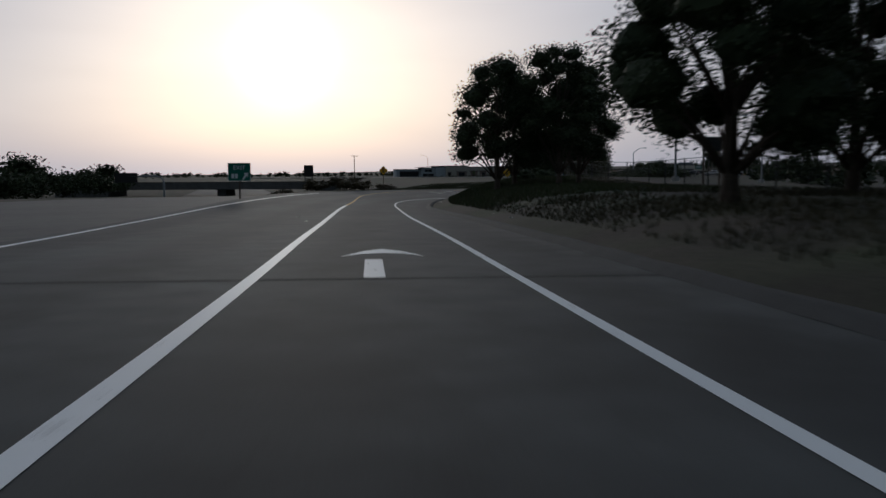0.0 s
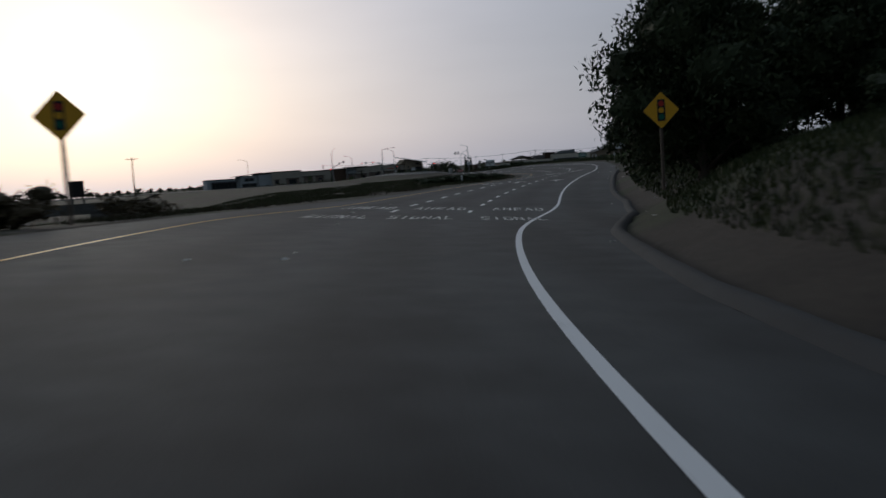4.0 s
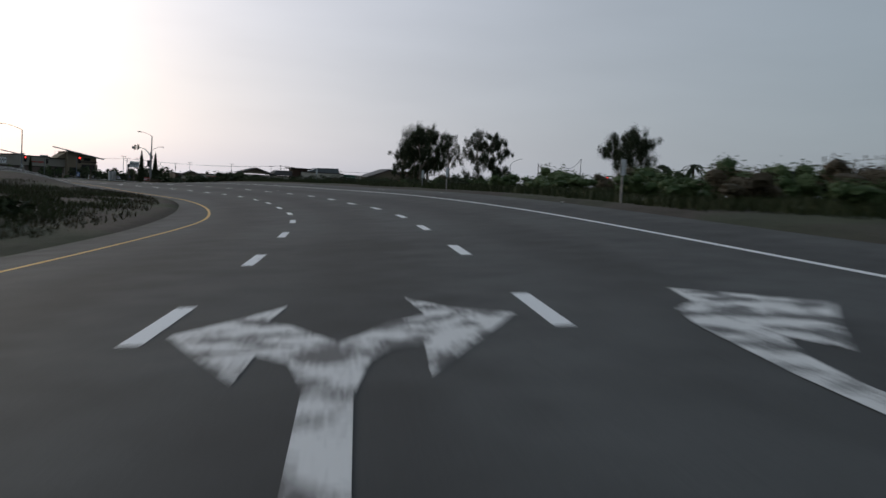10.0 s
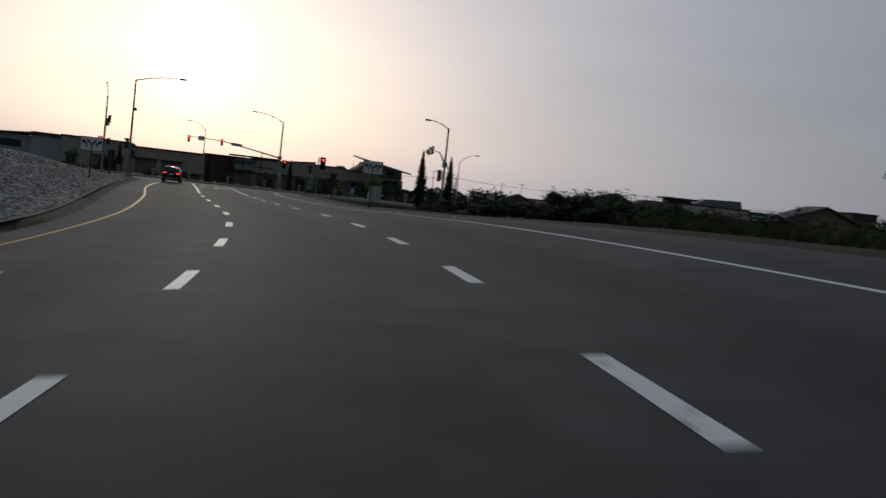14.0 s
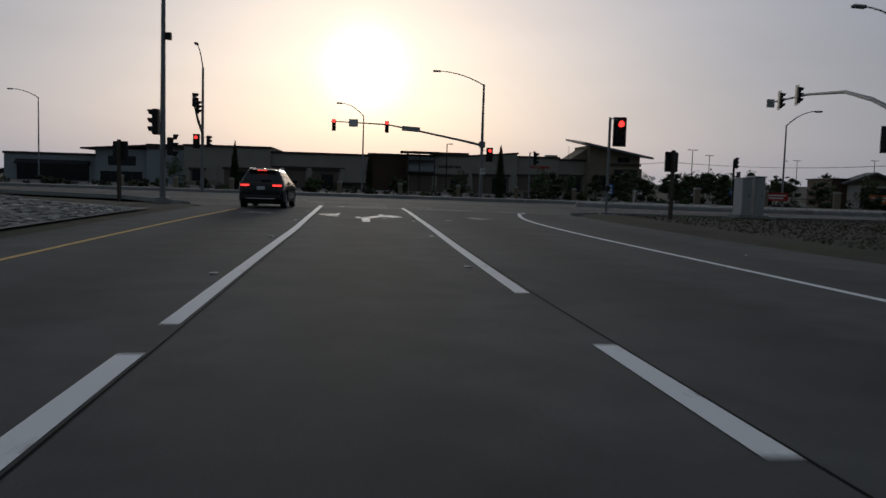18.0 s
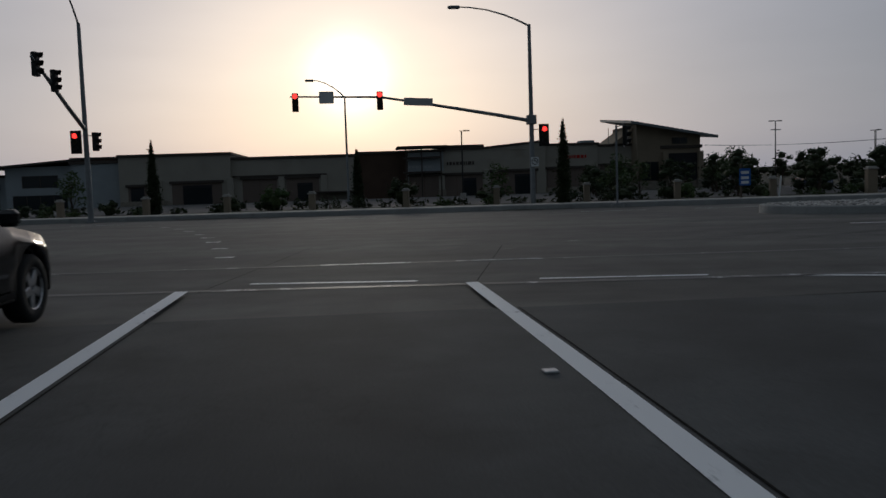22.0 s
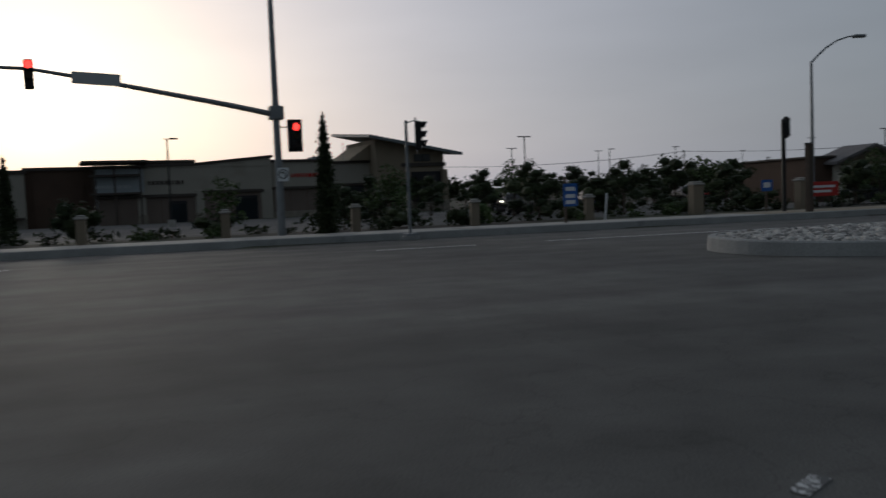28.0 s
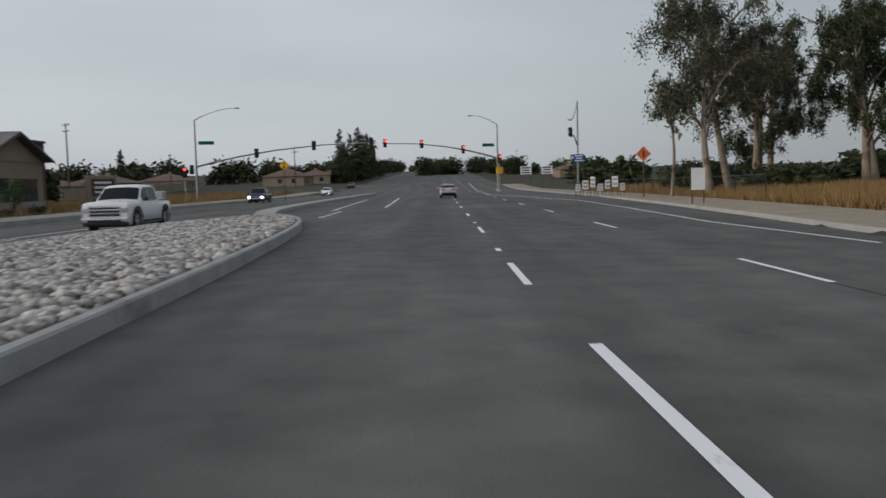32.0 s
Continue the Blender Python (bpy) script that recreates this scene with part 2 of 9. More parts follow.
def paint_worn(name, col, under, amount=0.42):
    """Road paint with flaked patches that show the asphalt."""
    m, nt, b = nodes_of(name)
    N, Lk = nt.nodes.new, nt.links.new
    geo = N("ShaderNodeNewGeometry")
    n1, n2 = N("ShaderNodeTexNoise"), N("ShaderNodeTexNoise")
    n1.inputs["Scale"].default_value, n1.inputs["Detail"].default_value = 2.2, 6
    n2.inputs["Scale"].default_value, n2.inputs["Detail"].default_value = 25, 4
    Lk(geo.outputs["Position"], n1.inputs["Vector"])
    Lk(geo.outputs["Position"], n2.inputs["Vector"])
    a = N("ShaderNodeMath")
    a.operation = "MULTIPLY_ADD"
    a.inputs[1].default_value = 0.5
    Lk(n2.outputs["Fac"], a.inputs[0])
    Lk(n1.outputs["Fac"], a.inputs[2])
    r = N("ShaderNodeMapRange")
    r.inputs["From Min"].default_value, r.inputs["From Max"].default_value = amount + 0.15, amount + 0.25
    Lk(a.outputs[0], r.inputs["Value"])
    mx = N("ShaderNodeMix")
    mx.data_type = "RGBA"
    mx.inputs["A"].default_value, mx.inputs["B"].default_value = (*under, 1), (*col, 1)
    Lk(r.outputs["Result"], mx.inputs["Factor"])
    Lk(mx.outputs["Result"], b.inputs["Base Color"])
    b.inputs["Roughness"].default_value = 0.6
    return m


def leaf_mat(name, a, c):
    m, nt, b = nodes_of(name)
    N, Lk = nt.nodes.new, nt.links.new
    geo = N("ShaderNodeNewGeometry")
    mx = N("ShaderNodeMix")
    mx.data_type = "RGBA"
    mx.inputs["A"].default_value, mx.inputs["B"].default_value = (*a, 1), (*c, 1)
    Lk(geo.outputs["Random Per Island"], mx.inputs["Factor"])
    Lk(mx.outputs["Result"], b.inputs["Base Color"])
    b.inputs["Roughness"].default_value = 0.7
    b.inputs["Specular IOR Level"].default_value = 0.2
    return m


def glass_mat(name, col=(0.02, 0.025, 0.03)):
    m, nt, b = nodes_of(name)
    b.inputs["Base Color"].default_value = (*col, 1)
    b.inputs["Roughness"].default_value = 0.06
    b.inputs["Specular IOR Level"].default_value = 0.4
    return m


def lamp_mat(name, col, strength):
    m, nt, b = nodes_of(name)
    b.inputs["Base Color"].default_value = (*col, 1)
    b.inputs["Emission Color"].default_value = (*col, 1)
    b.inputs["Emission Strength"].default_value = strength
    return m


ASPH = asphalt("asphalt_ramp", (0.056, 0.059, 0.06), lanes=True)
ASPH2 = asphalt("asphalt_arterial", (0.088, 0.086, 0.081), streak=-12.6)
FREEWAY = asphalt("concrete_freeway", (0.095, 0.092, 0.088), 0.1, 0.2)
GORE = asphalt("old_asphalt_gore", (0.075, 0.072, 0.068), 0.2, 0.4)
WHITE = paint_worn("white_road_paint", (0.8, 0.81, 0.82), (0.07, 0.07, 0.07), 0.33)
FLAKY = paint_worn("flaked_white_paint", (0.7, 0.7, 0.69), (0.07, 0.07, 0.07), 0.53)
TORN = paint_worn("torn_white_paint", (0.62, 0.62, 0.61), (0.058, 0.058, 0.057), 0.6)
FAINT = paint_worn("almost_gone_white_paint", (0.6, 0.6, 0.59), (0.058, 0.058, 0.057), 0.7)
YELLOW = paint_worn("yellow_road_paint", (0.62, 0.36, 0.05), (0.07, 0.07, 0.07), 0.33)
TAR = mat("black_joint_sealer", (0.012, 0.012, 0.012), 0.95, fine=20, spec=0.05, bump=0)
RUBBER = mat("tyre_skid_rubber", (0.036, 0.037, 0.037), 0.9, vary=0.5, scale=1.5, fine=12, bump=0)
DIRT = mat("dry_dirt", (0.043, 0.036, 0.028), 0.95, vary=0.35, scale=0.35, fine=6, bump=0.6, dist=0.05, stain=((0.035, 0.042, 0.02), 0.09, 0.46))
DIKE = mat("asphalt_dike", (0.045, 0.046, 0.047), 0.9, scale=2, fine=30, bump=0.5)
KERB = mat("kerb_concrete", (0.30, 0.30, 0.29), 0.85, scale=1.2, fine=25, vary=0.2, bump=0.3, stain=((0.2, 0.2, 0.2), 0.9, 0.6))
WALK = mat("sidewalk_concrete", (0.36, 0.34, 0.31), 0.85, scale=0.8, fine=22, vary=0.16, bump=0.2, stain=((0.2, 0.19, 0.17), 0.5, 0.58))
SAND = mat("pale_shoulder_sand", (0.28, 0.24, 0.18), 0.95, scale=0.9, fine=18, vary=0.25, bump=0.5, dist=0.02)
STEEL = mat("galvanised_steel", (0.24, 0.25, 0.26), 0.55, 0.6, vary=0.15, scale=2, fine=18, bump=0.05)
DARKM = mat("black_signal_housing", (0.018, 0.018, 0.018), 0.5, vary=0.3, scale=4, fine=30, bump=0.05)
WOODP = mat("dark_wood_post", (0.09, 0.07, 0.055), 0.9, scale=6, fine=40, bump=0.4)
GREENS = mat("green_sign_sheeting", (0.01, 0.13, 0.09), 0.45, vary=0.1, scale=2, fine=20, bump=0)
BLUES = mat("blue_sign_sheeting", (0.03, 0.11, 0.38), 0.45, vary=0.1, scale=2, fine=20, bump=0)
YELS = mat("yellow_sign_sheeting", (0.75, 0.40, 0.02), 0.45, vary=0.1, scale=2, fine=20, bump=0)
WHTS = mat("white_sign_sheeting", (0.70, 0.71, 0.72), 0.45, vary=0.08, scale=2, fine=20, bump=0)
BLKS = mat("black_sign_film", (0.02, 0.02, 0.02), 0.5, vary=0.1, bump=0)
REDS = mat("red_sign_film", (0.42, 0.03, 0.025), 0.5, vary=0.1, bump=0)
ORNG = mat("orange_sign_film", (0.55, 0.13, 0.04), 0.5, vary=0.1, bump=0)
ALUS = mat("bare_aluminium_sign_back", (0.45, 0.46, 0.47), 0.45, 0.6, vary=0.1, bump=0)
STUC = mat("cream_stucco", (0.345, 0.32, 0.275), 0.9, vary=0.1, scale=0.5, fine=30, bump=0.35, dist=0.008, stain=((0.31, 0.285, 0.24), 0.3, 0.6))
STUCP = mat("pale_cream_stucco", (0.62, 0.58, 0.5), 0.9, vary=0.1, scale=0.5, fine=30, bump=0.35, dist=0.008, stain=((0.5, 0.46, 0.39), 0.4, 0.6))
STUC2 = mat("tan_stucco", (0.25, 0.205, 0.15), 0.9, vary=0.12, scale=0.5, fine=30, bump=0.35, dist=0.008)
STUC3 = mat("grey_blue_stucco", (0.33, 0.36, 0.38), 0.9, vary=0.1, scale=0.5, fine=30, bump=0.35, dist=0.008)
BRWN = mat("dark_brown_stucco", (0.085, 0.055, 0.04), 0.85, vary=0.15, scale=0.8, fine=30, bump=0.3)
TRIM = mat("dark_cornice_paint", (0.07, 0.058, 0.05), 0.7, vary=0.1, scale=1, fine=20, bump=0.1)
ROOFM = mat("grey_standing_seam_metal", (0.20, 0.215, 0.23), 0.45, 0.5, vary=0.12, scale=0.7, fine=12, bump=0.1)
TILEM = mat("weathered_roof_tile", (0.16, 0.15, 0.15), 0.85, vary=0.25, scale=1.2, fine=14, bump=0.5, dist=0.03)
TILER = mat("red_brown_roof_tile", (0.15, 0.095, 0.08), 0.85, vary=0.25, scale=1.2, fine=14, bump=0.5, dist=0.03)
STONE = mat("stacked_stone", (0.27, 0.24, 0.20), 0.9, vary=0.4, scale=2.5, fine=18, bump=0.7, dist=0.03)
# awning cloth; also the near-black of flat panels that stand for shade
SHADE = mat("dark_awning_and_shade", (0.03, 0.03, 0.035), 0.9, vary=0.2, bump=0.1)
GLASS = glass_mat("dark_window_glass")
TINT = glass_mat("tinted_window_glass", (0.008, 0.009, 0.01))
TINT.node_tree.nodes["Principled BSDF"].inputs["Specular IOR Level"].default_value = 0.12
CAST = mat("cast_iron_fence", (0.02, 0.02, 0.022), 0.5, vary=0.2, bump=0.05)
COBB = mat("grey_cobble", (0.36, 0.345, 0.32), 0.85, vary=0.3, scale=5, fine=30, bump=0.4, dist=0.01, rand=0.6)
MORT = mat("cobble_mortar", (0.09, 0.087, 0.08), 0.95, vary=0.25, scale=2, fine=25, bump=0.5)
GROUT = mat("pale_grey_mortar", (0.2, 0.195, 0.185), 0.95, vary=0.3, scale=3, fine=20, bump=0.6, dist=0.02)
BARK = mat("brown_bark", (0.085, 0.065, 0.05), 0.95, vary=0.35, scale=3, fine=22, bump=0.8, dist=0.03)
EUCB = mat("pale_eucalyptus_bark", (0.217, 0.188, 0.15), 0.9, vary=0.35, scale=1.6, fine=9, bump=0.4, dist=0.02, stain=((0.12, 0.0825, 0.06), 1.1, 0.52))
LEAFD = leaf_mat("dark_leaves", (0.018, 0.028, 0.012), (0.05, 0.062, 0.026))
LEAFG = leaf_mat("green_leaves", (0.045, 0.075, 0.025), (0.10, 0.13, 0.05))
LEAFO = leaf_mat("olive_eucalyptus_leaves", (0.04, 0.048, 0.03), (0.09, 0.092, 0.056))
LEAFB = leaf_mat("brownish_shrub_leaves", (0.06, 0.05, 0.03), (0.11, 0.085, 0.05))
GRASS = leaf_mat("green_weeds", (0.02, 0.034, 0.01), (0.062, 0.07, 0.026))
BANKG = leaf_mat("dull_brown_weeds", (0.025, 0.028, 0.012), (0.075, 0.062, 0.035))
# concrete darkened in its base colour for the bridge's backlit, shaded side
DCON = mat("backlit_dark_concrete", (0.11, 0.108, 0.104), 0.9, vary=0.3, scale=0.4, fine=8, bump=0.2)
WIRE = mat("weathered_fence_wire", (0.09, 0.092, 0.095), 0.6, 0.4, vary=0.2, bump=0)
DRYG = leaf_mat("dry_golden_grass", (0.16, 0.1, 0.04), (0.3, 0.2, 0.085))
RUBT = mat("tyre_rubber", (0.02, 0.02, 0.02), 0.85, bump=0.1)
RIMM = mat("alloy_rim", (0.45, 0.45, 0.46), 0.35, 0.9, vary=0.1, bump=0)
CHRM = mat("chrome", (0.6, 0.6, 0.62), 0.15, 1.0, vary=0.05, bump=0)
BODYD = mat("dark_car_paint", (0.007, 0.007, 0.009), 0.16, 0.0, vary=0.05, bump=0, spec=0.5)
BODYW = mat("white_car_paint", (0.72, 0.73, 0.75), 0.28, 0.0, vary=0.04, bump=0, spec=0.5)
BODYB = mat("dark_blue_car_paint", (0.02, 0.035, 0.09), 0.25, 0.2, vary=0.05, bump=0, spec=0.6)
BODYP = mat("silver_car_paint", (0.5, 0.47, 0.47), 0.3, 0.2, vary=0.05, bump=0, spec=0.5)
REDL = lamp_mat("red_light", (1.0, 0.035, 0.025), 4.5)
TAIL = lamp_mat("tail_light", (1.0, 0.05, 0.03), 2.5)
HEADL = lamp_mat("headlight", (1.0, 0.97, 0.9), 6.0)
LENSD = mat("unlit_lens", (0.03, 0.02, 0.02), 0.3, bump=0)
AMBD = mat("unlit_amber_lens", (0.05, 0.03, 0.01), 0.3, bump=0)
TRASH = mat("white_litter", (0.6, 0.6, 0.58), 0.8, bump=0.2)


# ---- mesh helpers ----------------------------------------------------------
def part(name, bm, material, parent=None, label="", smooth=False):
    me = bpy.data.meshes.new(name)
    bm.to_mesh(me)
    bm.free()
    if smooth:
        me.polygons.foreach_set("use_smooth", [True] * len(me.polygons))
    me.materials.append(material)
    ob = new(name, me)
    if parent:
        ob.parent = parent
    if label:
        ob["label"] = label
    return ob


def mesh_of(name, verts, faces, material, parent=None, label="", smooth=False):
    me = bpy.data.meshes.new(name)
    me.from_pydata(verts, [], faces)
    me.update()
    if smooth:
        me.polygons.foreach_set("use_smooth", [True] * len(me.polygons))
    me.materials.append(material)
    ob = new(name, me)
    if parent:
        ob.parent = parent
    if label:
        ob["label"] = label
    return ob


def thing(name, m=None, label="", category="", group="", kind=""):
    ob = new(name)
    ob.empty_display_size = 0.2
    if m is not None:
        ob.matrix_basis = m
    return tagged(ob, label, category, group, kind)


def box(bm, x0, x1, y0, y1, z0, z1, bevel=0.0, m=None):
    r = bmesh.ops.create_cube(bm, size=1)
    mm = Matrix.Translation(((x0 + x1) / 2, (y0 + y1) / 2, (z0 + z1) / 2)) @ Matrix.Diagonal((abs(x1 - x0), abs(y1 - y0), abs(z1 - z0), 1))
    bmesh.ops.transform(bm, matrix=(m @ mm) if m else mm, verts=r["verts"])
    if bevel:
        es = list({e for v in r["verts"] for e in v.link_edges})
        bmesh.ops.bevel(bm, geom=es, offset=bevel, segments=1, affect="EDGES")
    return bm


def boxm(x0, x1, y0, y1, z0, z1, bevel=0.0, m=None):
    return box(bmesh.new(), x0, x1, y0, y1, z0, z1, bevel, m)


def tube(bm, pts, radii, n=10, cap=True):
    """A tube along points, with one radius per point."""
    pts = [Vector(p) for p in pts]
    rings = []
    for i, p in enumerate(pts):
        d = (pts[min(i + 1, len(pts) - 1)] - pts[max(i - 1, 0)]).normalized()
        a = d.orthogonal().normalized() if abs(d.z) > 0.9 else d.cross(Vector((0, 0, 1))).normalized()
        if abs(d.z) > 0.9:
            a = Vector((1, 0, 0))
            a = (a - d * a.dot(d)).normalized()
        c = d.cross(a)
        r = radii[i] if isinstance(radii, (list, tuple)) else radii
        rings.append([bm.verts.new(p + (a * math.cos(2 * math.pi * k / n) + c * math.sin(2 * math.pi * k / n)) * r) for k in range(n)])
    for q, w in zip(rings, rings[1:]):
        for k in range(n):
            bm.faces.new((q[k], q[(k + 1) % n], w[(k + 1) % n], w[k]))
    if cap:
        bm.faces.new(rings[0][::-1])
        bm.faces.new(rings[-1])
    return bm


def tubem(pts, radii, n=10):
    return tube(bmesh.new(), pts, radii, n)


def prism(bm, pts, h, m=None, axis="z"):
    """Extrude a flat outline (x, y) by h, then place it with m."""
    lo = [bm.verts.new((x, y, 0)) for x, y in pts]
    hi = [bm.verts.new((x, y, h)) for x, y in pts]
    k = len(pts)
    bm.faces.new(lo[::-1])
    bm.faces.new(hi)
    for i in range(k):
        bm.faces.new((lo[i], lo[(i + 1) % k], hi[(i + 1) % k], hi[i]))
    bmesh.ops.recalc_face_normals(bm, faces=bm.faces[:])
    if m:
        bmesh.ops.transform(bm, matrix=m, verts=lo + hi)
    return bm


def prismm(pts, h, m=None):
    return prism(bmesh.new(), pts, h, m)


def text_mesh(name, body, size, material, parent, m, wide=1.0):
    """Lettering in the built-in font, as a thin mesh."""
    cu = bpy.data.curves.new(name, "FONT")
    cu.body, cu.size, cu.extrude, cu.align_x, cu.align_y = body, size, 0.002, "CENTER", "CENTER"
    tmp = bpy.data.objects.new(name, cu)
    scene.collection.objects.link(tmp)
    dg = bpy.context.evaluated_depsgraph_get()
    me = bpy.data.meshes.new_from_object(tmp.evaluated_get(dg))
    bpy.data.objects.remove(tmp)
    me.transform(Matrix.Diagonal((wide, 1, 1, 1)))
    me.materials.clear()
    me.materials.append(material)
    ob = new(name, me)
    ob.parent = parent
    ob.matrix_basis = m
    return ob


def sm(a, b, x):
    t = min(1.0, max(0.0, (x - a) / (b - a)))
    return t * t * (3 - 2 * t)
# centre line of the off-ramp every 12 m: east, north
LINE = ((-120.8, -402.6), (-119.8, -390.7), (-118.8, -378.7), (-117.8, -366.8), (-116.8, -354.8), (-115.7, -342.8), (-114.6, -330.9), (-113.4, -319.0), (-112.1, -307.0), (-110.6, -295.1), (-108.7, -283.3), (-106.6, -271.5), (-103.8, -259.8), (-100.1, -248.4), (-95.8, -237.2), (-91.1, -226.1), (-86.0, -215.3), (-80.3, -204.7), (-74.0, -194.5), (-67.2, -184.6), (-60.4, -174.7), (-53.6, -164.8), (-46.7, -155.0), (-39.9, -145.2), (-33.3, -135.1), (-26.9, -125.0), (-20.8, -114.6), (-15.3, -104.0), (-10.5, -93.0), (-6.5, -81.7), (-3.4, -70.1), (-1.4, -58.2), (-0.1, -46.3), (0.4, -34.3), (0.2, -22.3), (-0.0, -10.3), (0.0, 1.7), (0.1, 13.7), (0.3, 25.7))
RISE = (2.68, 2.38, 2.08, 1.79, 1.49, 1.22, 0.99, 0.78, 0.58, 0.36, 0.14, -0.07, -0.29, -0.50, -0.69, -0.84, -0.93, -0.93, -0.87, -0.77, -0.69, -0.65, -0.65, -0.63, -0.56, -0.46, -0.34, -0.18, -0.04, 0.03, 0.05, 0.07, 0.08, 0.07, 0.03, -0.00, -0.01, 0.01, 0.04)
BANK = (0.3, 0.3, 0.3, 0.3, 0.3, 0.2, 0.1, 0.4, 1.3, 2.4, 3.4, 3.8, 3.9, 4.0, 4.2, 4.3, 4.2, 3.5, 2.6, 1.7, 0.7, -0.4, -1.6, -2.7, -3.7, -4.8, -5.7, -6.2, -6.1, -6.0, -6.2, -6.4, -6.1, -4.6, -2.6, -1.2, -0.2, 0.2, 0.2)

# ---- the lie of the land ---------------------------------------------------
def curve(pts):
    xs, ys = zip(*pts)
    return lambda s: np.interp(s, xs, ys)


_k = np.arange(len(LINE)) * 12.0 - 48.0
_s = np.arange(-48, 408.1, 1.0)


def _smooth(vals):
    v = np.interp(_s, _k, vals)
    for _ in range(3):
        p = np.pad(v, 4, mode="edge")
        q = np.convolve(p, np.ones(9) / 9, "valid")
        q[:5], q[-5:] = v[:5], v[-5:]
        v = q
    return v


CX, CY, CZ = _smooth([p[0] for p in LINE]), _smooth([p[1] for p in LINE]), _smooth(RISE)
CB = np.tan(np.radians(_smooth(BANK)))
CH = np.arctan2(np.gradient(CX), np.gradient(CY))


def ramp(s, u, h=0.0):
    """A point of the ramp: s metres along, u metres to the right of the centre line, h above the surface."""
    i = np.clip(s + 48, 0, len(_s) - 1.001)
    k = int(i)
    f = i - k
    a = lambda A: A[k] * (1 - f) + A[k + 1] * f
    hd, over = a(CH), s + 48 - i
    return Vector((a(CX) + u * math.cos(hd) + over * math.sin(hd), a(CY) - u * math.sin(hd) + over * math.cos(hd), a(CZ) - u * a(CB) + h))


def heading(s):
    return float(np.interp(s, _s, CH))


EDGE_L = curve(((-48, -9), (20, -9.6), (60, -11), (90, -12), (105, -11.5), (120, -11), (135, -10), (150, -8), (165, -6.8), (190, -6.2), (225, -7), (260, -6.6), (290, -6.6), (330, -7), (345, -6.3), (375, -6.8), (408, -7.2)))
EDGE_R = curve(((-48, 5.1), (20, 5.0), (35, 4.6), (57, 3.7), (82, 3.75), (97, 3.5), (104, 3.7), (110, 4.2), (125, 6.2), (140, 9.5), (152, 10.7), (190, 10.4), (220, 10.6), (250, 10), (300, 10), (340, 10.5), (365, 11), (385, 10), (408, 9)))
RISE_R = curve(((-48, 0.5), (0, 0.7), (40, 1.0), (70, 1.5), (90, 2.2), (125, 3.0), (150, 2.7), (185, 2.2), (215, 0.9), (250, 0.4), (300, 0.3), (408, 0.0)))
RISE_L = curve(((-48, 0), (320, 0.0), (335, 1.2), (350, 1.9), (385, 1.6), (400, 0.8), (408, 0.2)))
FWY_X = curve(((-3000, -330), (-400, -127), (-340, -122), (-270, -117), (-180, -115), (-60, -118), (60, -124), (300, -140), (3000, -420)))
FWY_Z = curve(((-3000, 3), (-400, 1.9), (-360, 1.2), (-290, 0.1), (-180, -2.2), (-60, -5.2), (60, -8.4), (300, -9.5), (3000, -9.5)))


N_KERB = ((-260, 118), (-20, 73), (27, 63), (55, 57.5), (103, 48), (400, -19), (1500, -262))
S_KERB = ((-260, 95), (-60, 52), (-22, 43.5), (-13, 38), (-9, 31.5), (-7.5, 28.8), (9.2, 28.8), (13, 30.5), (20, 30.6), (26.5, 31.0), (29, 29.6), (33, 27), (44.7, 23.4), (61, 18.5), (90, 10.5), (110, 6), (400, -62), (1500, -310))
SK_XY = ((33, 44.7, 61, 90, 110, 400), (27, 23.4, 18.5, 10.5, 6, -62))


def hill(x):
    """The road climbs gently beyond the next signal."""
    d = np.clip(np.asarray(x, float) - 165, 0, 700)
    return 0.024 * d * d / (d + 25)


